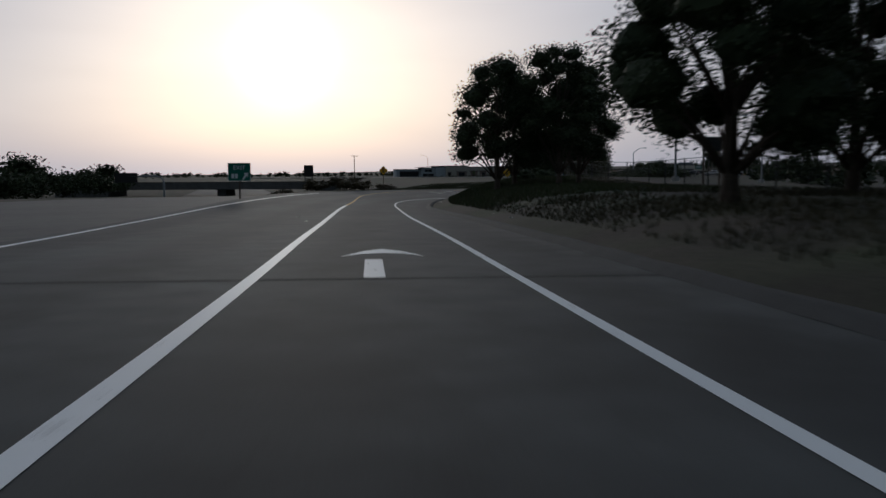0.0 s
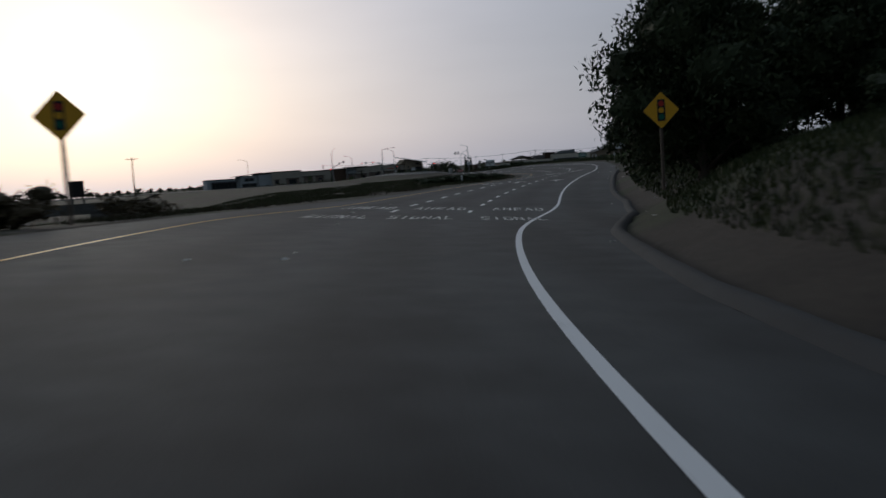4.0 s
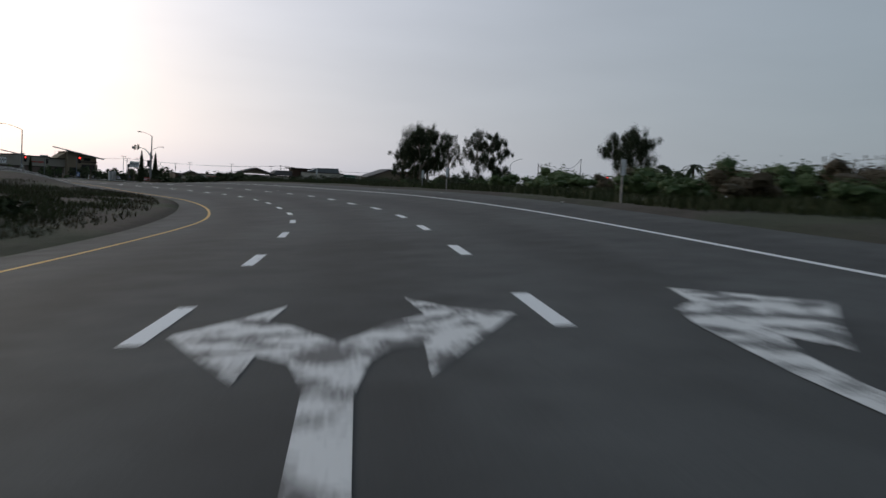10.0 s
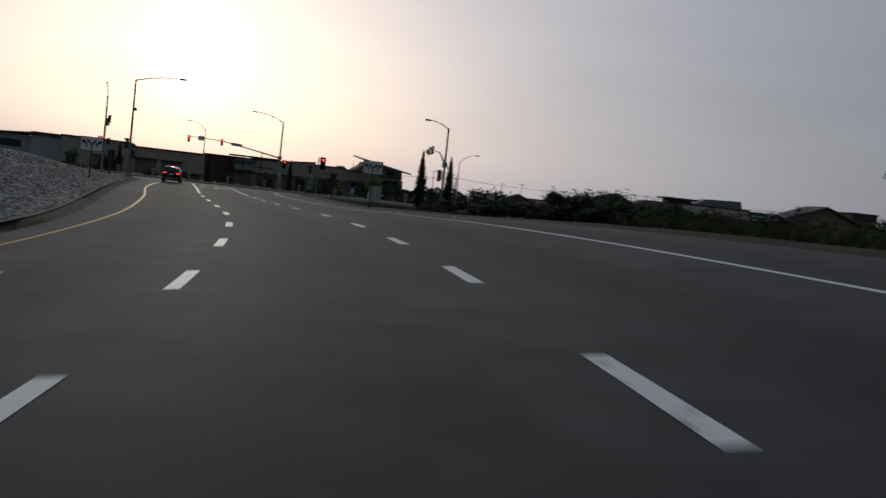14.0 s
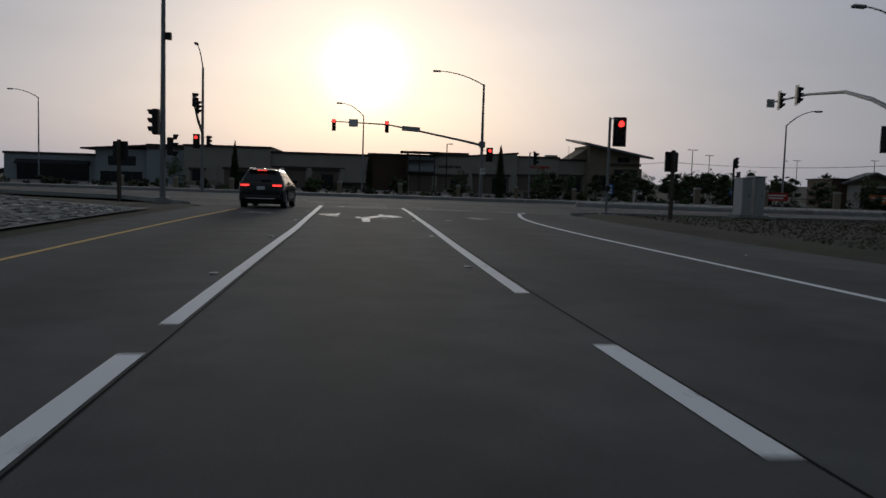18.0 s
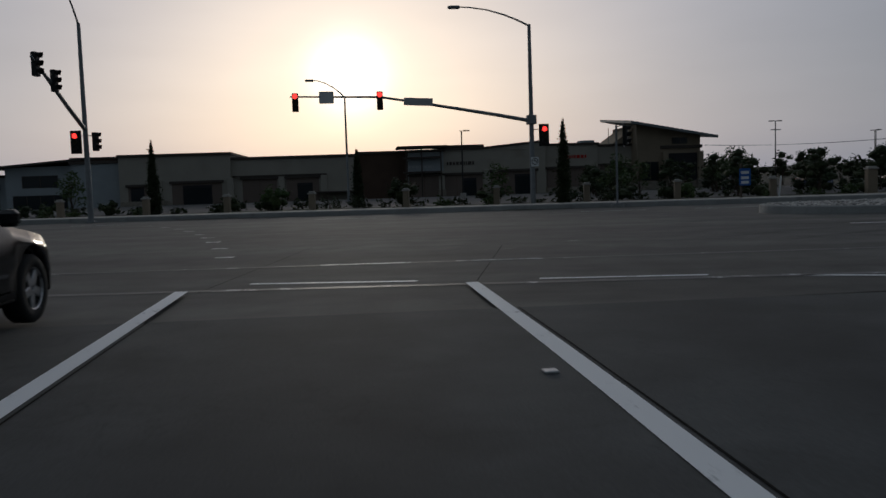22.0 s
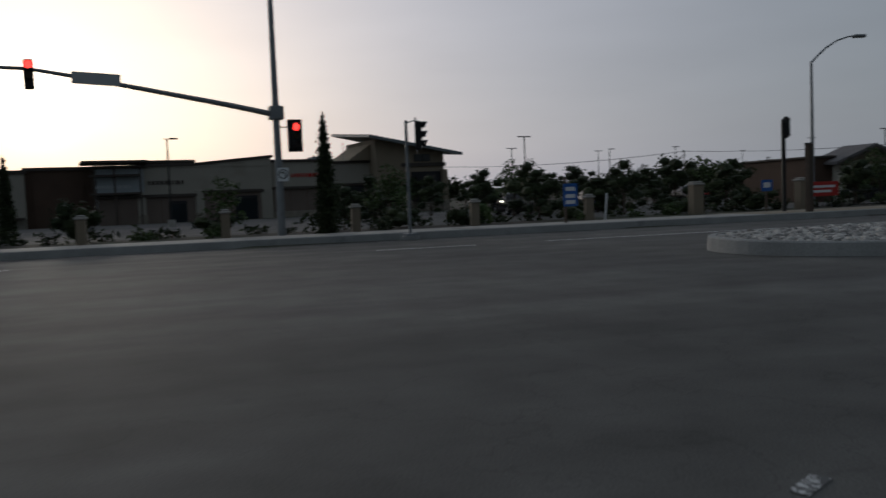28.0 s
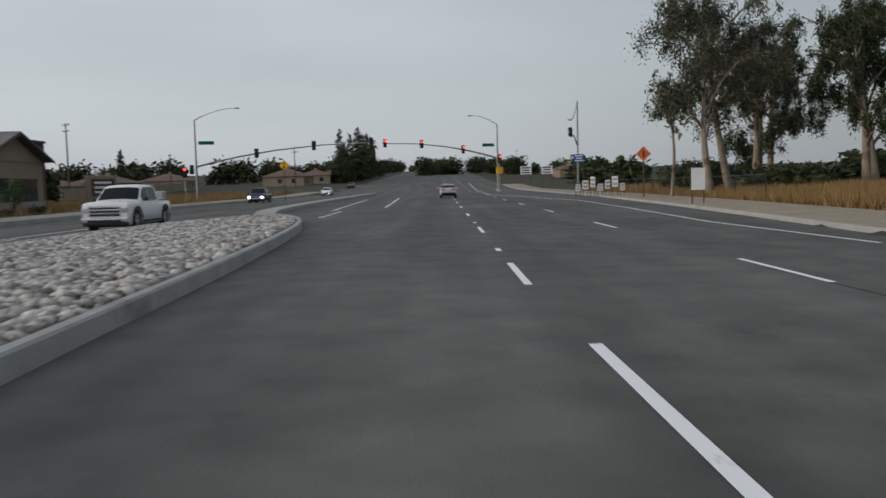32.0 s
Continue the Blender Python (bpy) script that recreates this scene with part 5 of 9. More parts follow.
def kerb_ring(name, pts, w, h, label, z=0.0):
    n = len(pts)
    o2, o3, i3 = inset(pts, 0.03), inset(pts, 0.06), inset(pts, w)
    vs = [(x, y, z - 0.1) for x, y in pts] + [(x, y, z + h - 0.03) for x, y in o2] + [(x, y, z + h) for x, y in o3] + [(x, y, z + h) for x, y in i3] + [(x, y, z - 0.1) for x, y in i3]
    fs = []
    for r in range(4):
        for i in range(n):
            j = (i + 1) % n
            fs.append((r * n + i, r * n + j, (r + 1) * n + j, (r + 1) * n + i))
    ob = mesh_of(name, vs, fs, KERB)
    return tagged(ob, label, "kerb", kind="structure")


isl = rounded(ISL)
kerb_ring("kerb_island", isl, 0.2, 0.24, "grey concrete kerb round the cobbled island")
core = inset(isl, 0.2)
bed = mesh_of("island_bed", [(x, y, 0.17) for x, y in core], [tuple(range(len(core)))], MORT)
tagged(bed, "mortar bed of the cobbled traffic island", "traffic island", kind="structure")


def in_poly(x, y, pts):
    c, j = False, len(pts) - 1
    for i in range(len(pts)):
        xi, yi = pts[i]
        xj, yj = pts[j]
        if (yi > y) != (yj > y) and x < (xj - xi) * (y - yi) / (yj - yi) + xi:
            c = not c
        j = i
    return c


def stone_mesh(rng, sub=1):
    bm = bmesh.new()
    bmesh.ops.create_icosphere(bm, subdivisions=sub, radius=1)
    for v in bm.verts:
        v.co *= 1 + rng.uniform(-0.24, 0.24)
        v.co.z *= 0.6
    me = bpy.data.meshes.new("cobble")
    bm.to_mesh(me)
    bm.free()
    me.polygons.foreach_set("use_smooth", [True] * len(me.polygons))
    me.materials.append(COBB)
    return me


rng = random.Random(3)
stones = [stone_mesh(rng) for _ in range(7)]
inner = inset(isl, 0.32)
spots = []
for gxi in np.arange(14.5, 60.5, 0.17):
    for gyi in np.arange(39.0, 51.5, 0.145):
        x, y = gxi + rng.uniform(-0.09, 0.09), gyi + rng.uniform(-0.08, 0.08)
        if in_poly(x, y, inner):
            spots.append((x, y, rng.uniform(0.07, 0.135)))
near = [p for p in spots if 19 < p[0] < 25 and p[1] < 45.6 - 0.2 * (p[0] - 19)][:300]
nearset = set(near)
for x, y, r in near:
    ob = new("cobble", rng.choice(stones))
    ob.parent = bed
    ob.matrix_basis = pose(x, y, 0.175 + r * 0.2, rng.uniform(-24, 24), rng.uniform(-24, 24), rng.uniform(0, 360)) @ Matrix.Diagonal((r, r * rng.uniform(0.6, 0.95), r * 0.9, 1))


def joined(name, mesh_list, items, material, parent, label, category, kind="stuff"):
    """Many small pieces in one mesh: items are poses."""
    allv, allf, base = [], [], 0
    data = []
    for me in mesh_list:
        co = np.empty(len(me.vertices) * 3)
        me.vertices.foreach_get("co", co)
        data.append((co.reshape(-1, 3), [tuple(p.vertices) for p in me.polygons]))
    for k, m in items:
        co, fs = data[k]
        mm = np.array(m)
        allv.append(co @ mm[:3, :3].T + mm[:3, 3])
        allf += [tuple(i + base for i in f) for f in fs]
        base += len(co)
    ob = mesh_of(name, np.concatenate(allv).tolist(), allf, material, parent, smooth=True)
    return tagged(ob, label, category, kind=kind)


COBJ = leaf_mat("grey_cobbles_joined", (0.12, 0.115, 0.11), (0.6, 0.57, 0.53))
joined("cobbles", stones, [(rng.randrange(7), pose(x, y, 0.175 + r * 0.2, rng.uniform(-24, 24), rng.uniform(-24, 24), rng.uniform(0, 360)) @ Matrix.Diagonal((r, r * rng.uniform(0.6, 0.95), r * 0.9, 1))) for x, y, r in spots if (x, y, r) not in nearset], COBJ, bed, "", "")
bed.children[-1]["kind"] = "stuff"

# narrow concrete median that carries on to the next signal
MED = ((60.8, 40.2), (74, 39.4), (100, 34.2), (140, 25.6), (170, 18.8), (170.3, 20.0), (140, 26.9), (100, 35.5), (74, 40.8), (61.4, 41.4))
kerb_ring("kerb_median", rounded(MED, 1), 0.16, 0.16, "pale concrete kerb of the narrow road divider")
medcore = inset(rounded(MED, 1), 0.15)
medtop = mesh_of("divider_top", [(x, y, 0.15) for x, y in medcore], [tuple(range(len(medcore)))], WALK)
tagged(medtop, "pale concrete top of the narrow road divider", "divider", kind="structure")

# cobbled slope beside the ramp's last curve
coarse = [stone_mesh(rng, 1) for _ in range(5)]
items = []
for s in np.arange(333, 402, 0.27):
    for d in np.arange(0.9, 13, 0.27):
        q, e = s + rng.uniform(-0.15, 0.15), d + rng.uniform(-0.15, 0.15)
        if e > 13 * sm(330, 350, q) * sm(405, 392, q) + 0.6:
            continue
        p = ramp(q, float(EDGE_L(q)) - e)
        items.append((p.x, p.y, q))
hz = land(np.array([i[0] for i in items]), np.array([i[1] for i in items]))
rocks = joined("cobble_slope", coarse, [(rng.randrange(5), pose(x, y, z + 0.07, rng.uniform(-9, 9), rng.uniform(-9, 9), rng.uniform(0, 360)) @ Matrix.Diagonal((r, r * 0.8, r * 0.35, 1))) for (x, y, q), z, r in zip(items, hz, [rng.uniform(0.1, 0.17) for _ in items])], COBJ, None, "grey cobbles set in a slope beside the ramp", "cobbles")


vs, fs = [], []
ss = np.arange(331, 404, 1.0)
for i, q in enumerate(ss):
    reach = 13 * sm(330, 350, q) * sm(405, 392, q) + 0.9
    for j in range(13):
        p = ramp(q, float(EDGE_L(q)) - 0.6 - reach * j / 12)
        vs.append((p.x, p.y, ground_z(p.x, p.y) + 0.06 - (0.2 if j == 12 else 0)))
        if i and j:
            c = i * 13 + j
            fs.append((c - 14, c - 1, c, c - 13))
slope = mesh_of("slope_mortar", vs, fs, GROUT, None, smooth=True)
tagged(slope, "pale grey mortar bed of the cobbled slope", "slope paving", kind="structure")
rocks.parent = slope
rocks["label"] = rocks["category"] = ""


# ---- kerbs, pavements ------------------------------------------------------
def kerb_line(name, cu, x0, x1, side, label, z=0.0, h=0.15, w=0.16, step=3.0):
    xs = list(np.arange(x0, x1 + 0.01, step))
    vs, fs = [], []
    for i, x in enumerate(xs):
        y = float(cu(x))
        for dy, dz in ((-0.01, -0.1), (0.02, h - 0.03), (0.05, h), (w, h), (w, -0.1)):
            vs.append((x, y + side * dy, z + dz + float(hill(x))))
        if i:
            for j in range(4):
                q = (i - 1) * 5 + j
                f = (q, q + 1, q + 6, q + 5)
                fs.append(f if side < 0 else f[::-1])
    ob = mesh_of(name, vs, fs, KERB)
    return tagged(ob, label, "kerb", kind="structure")


def band(name, cu, x0, x1, d0, d1, z, material, label, step=3.0, category="pavement"):
    xs = list(np.arange(x0, x1 + 0.01, step))
    vs, fs = [], []
    for i, x in enumerate(xs):
        y, h = float(cu(x)), float(hill(x)) + z
        vs += [(x, y + d0, h), (x, y + (d0 + d1) / 2, h + 0.01), (x, y + d1, h)]
        if i:
            q = (i - 1) * 3
            fs += [(q, q + 3, q + 4, q + 1), (q + 1, q + 4, q + 5, q + 2)]
    ob = mesh_of(name, vs, fs, material)
    if ob.data.polygons[0].normal.z < 0:
        ob.data.flip_normals()
    return tagged(ob, label, category, kind="structure")


kerb_line("kerb_north", nk, -150, 200, 1, "grey concrete kerb along the north side", -0.24, 0.27)
band("pavement_north", nk, -150, 30, 0.16, 3.0, 0.03, WALK, "pale concrete pavement along the north side")
band("verge_north", nk, 30, 200, 0.16, 4.0, 0.02, SAND, "sandy dirt verge behind the north kerb")
band("planting_north", nk, -150, 200, 3.0, 9.0, -0.05, DIRT, "bare planting strip behind the pavement", category="ground")
band("car_park_north", nk, -80, 200, 9.0, 52.0, -0.1, ASPH2, "dark asphalt car park of the shops")
kerb_line("kerb_south", sk, 33, 220, -1, "grey concrete kerb along the south side")
band("pavement_south", sk, 34, 220, -0.16, -4.8, 0.13, SAND, "pale sandy path along the south kerb")
kerb_line("kerb_corner_east", sk, 9.4, 33.2, -1, "grey concrete kerb round the ramp's corner", 0.0, 0.12, step=0.7)
kerb_line("kerb_corner", sk, -24, -8, -1, "grey concrete kerb at the ramp's corner", 0.0, 0.12, step=1.0)


# ---- shops north of the junction -------------------------------------------
def wall_block(root, name, x0, x1, y0, y1, z0, z1, material, cornice=0.35, over=0.18):
    w = part(name, boxm(x0, x1, y0, y1, z0, z1), material, root)
    if cornice:
        part("cornice", boxm(x0 - over, x1 + over, y0 - over, y1 + over, z1, z1 + cornice, 0.03), TRIM, root)
    return w


def shop_front(root, x0, x1, y, z0, z1, n, awning=False, material=None):
    """Glazed bays set into a wall, with frames, sill and, if asked, an awning."""
    part("window_recess", boxm(x0, x1, y - 0.02, y + 0.05, z0, z1), TRIM, root)
    w = (x1 - x0) / n
    for i in range(n):
        win = part("shop_window", boxm(x0 + i * w + 0.06, x0 + (i + 1) * w - 0.06, y - 0.05, y - 0.03, z0 + 0.06, z1 - 0.06), GLASS, root)
        part("mullion", boxm(x0 + i * w - 0.03, x0 + i * w + 0.03, y - 0.09, y - 0.02, z0, z1), TRIM, win)
    if awning:
        bm = prismm(((0, 0), (-0.95, -0.55), (-0.95, -0.75), (0, -0.7)), x1 - x0 + 0.3, Matrix.Translation((x0 - 0.15, y - 0.02, z1 + 0.6)) @ Matrix(((0, 0, 1, 0), (1, 0, 0, 0), (0, 1, 0, 0), (0, 0, 0, 1))))
        part("awning", bm, SHADE, root)


def bars(root, x0, x1, y, z, h, material, n=7, seed=1):
    r = random.Random(seed)
    x = x0
    while x < x1 - 0.1:
        w = r.uniform(0.12, 0.42) * (x1 - x0) / 3.0
        part("lettering_bar", boxm(x, min(x + w, x1), y - 0.06, y - 0.01, z - h / 2, z + h / 2, 0.01), material, root)
        x += w + 0.12


GZN = -0.3
root = thing("shop_building", pose(0, 126, GZN), "long cream stucco row of shops with dark cornices", "building")
wall_block(root, "wall", -28.6, -15.3, 0, 16, 0, 6.1, STUC)
wall_block(root, "wall", -34.5, -28.6, 1.0, 16, 0, 5.5, STUC3)
wall_block(root, "wall", -15.3, 0.2, 0.6, 16, 0, 5.45, STUC)
wall_block(root, "wall", 0.2, 8.0, 1.2, 16, 0, 5.7, BRWN)
wall_block(root, "wall", 6.6, 11.0, -0.6, 10, 0, 5.7, STUC3, 0.3, 0.3)
part("entrance_canopy", boxm(5.2, 11.3, -2.2, 3, 6.2, 6.45, 0.03), TRIM, root)
wall_block(root, "wall", 11.0, 16.0, 0.2, 14, 0, 6.2, BRWN, 0.3, 0.25)
wall_block(root, "wall", 11.0, 24.0, -0.4, 16, 0, 5.7, STUC, 0, 0)
bm = prismm(((11.0, 5.7), (24.0, 5.7), (24.0, 6.55), (16, 5.85), (11.0, 5.8)), 0.35, Matrix.Translation((0, -0.1, 0)) @ Matrix.Rotation(radians(90), 4, "X"))
part("sloped_parapet", bm, STUC, root)
bm = prismm(((10.9, 5.8), (16, 5.85), (24.2, 6.55), (24.2, 6.85), (16, 6.15), (10.9, 6.1)), 0.6, Matrix.Translation((0, 0.05, 0)) @ Matrix.Rotation(radians(90), 4, "X"))
part("sloped_cornice", bm, TRIM, root)
wall_block(root, "wall", 24.0, 31.0, 0.2, 16, 0, 6.05, STUC, 0.3)
wall_block(root, "wall", 31.0, 36.2, 0.6, 16, 0, 5.8, STUC, 0.3)
wall_block(root, "tower", 35.6, 43.9, -1.6, 9, 0, 6.9, STUC2, 0)
part("stone_base", boxm(35.5, 44.0, -1.75, 9.1, 0, 1.1, 0.03), STONE, root)
# shed roof that falls to the east and to the front, on a stone-footed tower
def slab(name, corners, thick, material, parent, label=""):
    bm = bmesh.new()
    hi = [bm.verts.new(c) for c in corners]
    lo = [bm.verts.new((x, y, z - thick)) for x, y, z in corners]
    bm.faces.new(hi)
    bm.faces.new(lo[::-1])
    for i in range(len(hi)):
        bm.faces.new((hi[i], lo[i], lo[(i + 1) % len(hi)], hi[(i + 1) % len(hi)]))
    bmesh.ops.recalc_face_normals(bm, faces=bm.faces[:])
    return part(name, bm, material, parent, label)


tower_roof = slab("tower_roof", ((34.4, -3.0, 8.75), (45.7, -3.0, 6.65), (45.9, 10.5, 7.6), (34.4, 10.5, 9.9)), 0.3, ROOFM, root, "grey standing-seam metal roof sloping to one side")
for k in range(18):
    x = 34.7 + k * 0.64
    z0, z1 = 8.75 - (x - 34.4) * 2.1 / 11.3, 9.9 - (x - 34.4) * 2.3 / 11.5
    slab("roof_seam", ((x, -3.0, z0 + 0.06), (x + 0.05, -3.0, z0 + 0.05), (x + 0.05, 10.5, z1 + 0.05), (x, 10.5, z1 + 0.06)), 0.07, ROOFM, tower_roof)
part("tower_gable", prismm(((35.6, 6.9), (43.9, 6.9), (43.9, 7.0), (35.6, 8.35)), 10.0, Matrix.Translation((0, 8.6, 0)) @ Matrix.Rotation(radians(90), 4, "X")), STUC2, root)
part("low_gable", prismm(((32.9, 6.1), (35.7, 6.1), (35.7, 8.0)), 8.0, Matrix.Translation((0, 8.0, 0)) @ Matrix.Rotation(radians(90), 4, "X")), STUC2, root)
part("tower_band", boxm(38.6, 44.1, -1.8, -1.58, 5.2, 5.6, 0.02), TRIM, root)
shop_front(root, 40.2, 42.2, -1.62, 5.75, 6.6, 2)
shop_front(root, 36.2, 38.4, -1.62, 1.2, 3.6, 2)
# flat near-black panel on the wall: the porch's shade put in as colour
part("porch_recess", boxm(39.4, 43.6, -1.64, -1.55, 0.1, 4.6), SHADE, root, "flat dark panel in place of the porch's shade")
for x in (39.2, 43.8):
    part("porch_post", boxm(x - 0.35, x + 0.35, -2.1, -1.4, 0, 4.8, 0.03), STUC2, root)
    part("porch_post_base", boxm(x - 0.45, x + 0.45, -2.2, -1.3, 0, 1.3, 0.03), STONE, root)


def blind_bay(x0, x1, y, z1, doors=(), head=0.32):
    """A recessed bay closed with tan panels under a dark header band, with doors where there are any."""
    bay = part("bay_panel", boxm(x0, x1, y - 0.05, y + 0.02, 0.05, z1), INFIL, root)
    n = max(1, int((x1 - x0) / 1.6))
    for k in range(1, n):
        x = x0 + (x1 - x0) * k / n
        part("panel_joint", boxm(x - 0.015, x + 0.015, y - 0.056, y - 0.04, 0.1, z1 - 0.02), BRWN, bay)
    part("header_band", boxm(x0 - 0.25, x1 + 0.25, y - 0.3, y + 0.02, z1, z1 + head, 0.03), TRIM, root)
    for d0, d1, dz in doors:
        # near-black sheet gives the doorway's shade; the wall has no opening here
        part("door_recess", boxm(d0, d1, y - 0.075, y - 0.045, 0.05, dz), SHADE, root, "flat dark sheet for a shaded shop doorway")
        part("door_glass", boxm(d0 + 0.12, d1 - 0.12, y - 0.095, y - 0.07, 0.15, dz - 0.3), GLASS, root)


INFIL = mat("dull_pinkish_tan_panel", (0.17, 0.135, 0.115), 0.9, vary=0.12, scale=0.6, fine=20, bump=0.2)
blind_bay(-27.6, -25.4, 0, 2.5, ((-27.3, -25.7, 2.4),))
blind_bay(-22.4, -16.4, 0, 2.75, ((-21.1, -17.6, 2.5),))
blind_bay(-14.0, -9.8, 0.6, 3.0)
blind_bay(-8.6, -4.6, 0.6, 3.0, ((-7.3, -5.4, 2.4),))
blind_bay(6.6, 10.4, -0.6, 2.7)
blind_bay(11.0, 15.9, -0.4, 2.7, ((13.3, 15.1, 2.3),))
blind_bay(16.9, 22.8, -0.4, 2.95, ((20.0, 22.4, 2.6),))
blind_bay(24.3, 29.8, 0.2, 3.1)
blind_bay(31.4, 35.2, 0.6, 3.4, ((32.7, 34.8, 3.3),), 0.2)
part("low_canopy", boxm(-5.0, 0.1, -1.4, 0.62, 1.05, 1.25, 0.03), TRIM, root)
part("header_band", boxm(-15.2, -3.6, 0.25, 0.62, 3.32, 3.5, 0.03), TRIM, root)
for z in (3.1, 4.9):
    part("entrance_fin", boxm(5.9, 10.6, -1.5, -0.5, z, z + 0.22, 0.02), TRIM, root)
for x in (6.3, 8.2, 10.6):
    part("entrance_post", tubem(((x, -1.4, 0), (x, -1.4, 6.2)), 0.09, 8), TRIM, root)
for x, y in ((-24.0, 0), (-15.4, 0), (-9.2, 0.6), (-4.0, 0.6), (10.7, -0.4), (16.4, -0.4), (23.5, 0.2), (30.4, 0.2)):
    part("pilaster", boxm(x - 0.38, x + 0.38, y - 0.3, y + 0.05, 0, 3.3, 0.03), STUC, root)
    part("pilaster_base", boxm(x - 0.48, x + 0.48, y - 0.4, y + 0.05, 0, 1.0, 0.03), STONE, root)
for x0, x1, y in ((24.0, 31.0, 0.2), (31.0, 35.6, 0.6), (-28.6, -22.6, 0.0)):
    part("stone_footing", boxm(x0, x1, y - 0.14, y + 0.03, 0, 0.75, 0.02), STONE, root)
bars(root, 11.4, 14.9, -0.4, 4.2, 0.4, TRIM, seed=3)
bars(root, 26.3, 29.5, 0.2, 4.6, 0.4, REDS, seed=4)
bars(root, 6.5, 9.8, -0.6, 3.9, 0.3, ALUS, seed=5)
part("roof_unit", boxm(29.6, 31.4, 3.0, 5.0, 6.2, 6.75, 0.03), STUC3, root)
part("roof_aerial", tubem(((33.0, 2.0, 6.0), (33.0, 2.0, 8.2)), 0.04, 6), STEEL, root)
part("door", boxm(0.9, 5.4, 1.0, 1.22, 0, 4.3), BRWN, root, "tall dark brown recessed entrance wall")

root = thing("shop_building", pose(0, 128, GZN), "grey-white shop block with a raised dark roof", "building")
wall_block(root, "wall", -57, -42.6, 1.5, 16, 0, 4.2, STUC3)
wall_block(root, "wall", -42.6, -34.6, 0, 14, 0, 5.4, STUC3, 0)
part("raised_roof", prismm(((-44.6, 5.2), (-33.4, 6.0), (-33.4, 6.25), (-44.6, 5.45)), 16, Matrix.Translation((0, 15, 0)) @ Matrix.Rotation(radians(90), 4, "X")), TRIM, root)
wall_block(root, "wall", -34.6, -29.4, -0.3, 14, 0, 6.1, BRWN, 0.25)
shop_front(root, -40.6, -36.4, 0, 2.8, 4.3, 2)
shop_front(root, -41.8, -35.4, 0, 0.1, 1.9, 4)
shop_front(root, -55, -44, 1.5, 0.2, 2.8, 6, True)


# ---- plaza to the east -----------------------------------------------------
EA = math.degrees(math.atan2(-0.187, 1))
root = thing("plaza_building", pose(66.5, 73.6, -0.25, 0, 0, EA), "cream stucco plaza with tiled gables and a parapet tower", "building")
# local x runs along the front, y to the back
def gable_roof(root, x0, x1, y0, y1, z0, z1, material, over=0.5):
    xm = (x0 + x1) / 2
    bm = prismm(((x0 - over, z0 - 0.25), (xm, z1), (x1 + over, z0 - 0.25), (x1 + over, z0 - 0.05), (xm, z1 + 0.22), (x0 - over, z0 - 0.05)), y1 - y0 + 2 * over, Matrix.Translation((0, y1 + over, 0)) @ Matrix.Rotation(radians(90), 4, "X"))
    part("tile_roof", bm, material, root)
    part("barge_board", prismm(((x0 - over, z0 - 0.35), (xm, z1 - 0.12), (x1 + over, z0 - 0.35), (x1 + over, z0 - 0.2), (xm, z1 + 0.05), (x0 - over, z0 - 0.2)), 0.06, Matrix.Translation((0, y0 - over - 0.01, 0)) @ Matrix.Rotation(radians(90), 4, "X")), TRIM, root)
    part("gable_wall", prismm(((x0, z0 - 0.3), (x1, z0 - 0.3), (xm, z1 - 0.1)), y1 - y0, Matrix.Translation((0, y1, 0)) @ Matrix.Rotation(radians(90), 4, "X")), STUC2, root)


wall_block(root, "wall", -15.4, -10.4, 0.3, 9, 0, 2.9, STUCP, 0)
wall_block(root, "wall", -17.0, -15.4, 1.0, 9, 0, 3.2, BRWN, 0.15)
gable_roof(root, -15.6, -10.2, 0.2, 2.4, 2.95, 3.85, TILEM)
wall_block(root, "wall", -10.5, 0.2, 0.8, 12, 0, 3.3, STUCP, 0.25)
wall_block(root, "wall", 0.2, 9.5, 1.0, 14, 0, 3.9, STUC2, 0)
gable_roof(root, 0.8, 8.8, 1.2, 4.6, 4.7, 5.85, TILEM, 0.7)
part("stone_pier", boxm(-0.2, 1.0, -0.5, 1.2, 0, 4.3, 0.03), STONE, root)
wall_block(root, "wall", 0.2, 17.5, 0, 14, 0, 3.9, STUCP, 0.2)
part("lean_roof", prismm(((9.2, 4.3), (18.0, 4.3), (16.4, 5.7), (11.0, 5.7)), 3.6, Matrix.Translation((0, 5.0, 0)) @ Matrix.Rotation(radians(90), 4, "X")), TILEM, root)
wall_block(root, "tower", 17.8, 30.2, -0.6, 10, 0, 5.6, STUCP, 0.25)
part("tower_cap", boxm(14.4, 20.8, 0.4, 5, 6.4, 6.7, 0.03), TRIM, root)
wall_block(root, "tower_upper", 15.4, 19.8, 1.0, 4.4, 3.9, 6.4, BRWN, 0)
part("roof_shed", prismm(((20.2, 5.8), (29.8, 5.8), (29.3, 7.3), (22.6, 7.05)), 3.2, Matrix.Translation((0, 4.4, 0)) @ Matrix.Rotation(radians(90), 4, "X")), ROOFM, root)
wall_block(root, "wall", 30.2, 36.0, -0.2, 10, 0, 5.5, STUCP, 0.15)
wall_block(root, "wall", 36.0, 51.5, -0.8, 9, 0, 5.3, STUC2, 0)
gable_roof(root, 38.0, 51.5, -0.9, 5.0, 5.4, 7.9, TILEM, 0.9)
wall_block(root, "wall", 51.5, 56.5, 1.0, 8, 0, 7.5, BRWN, 0.25)
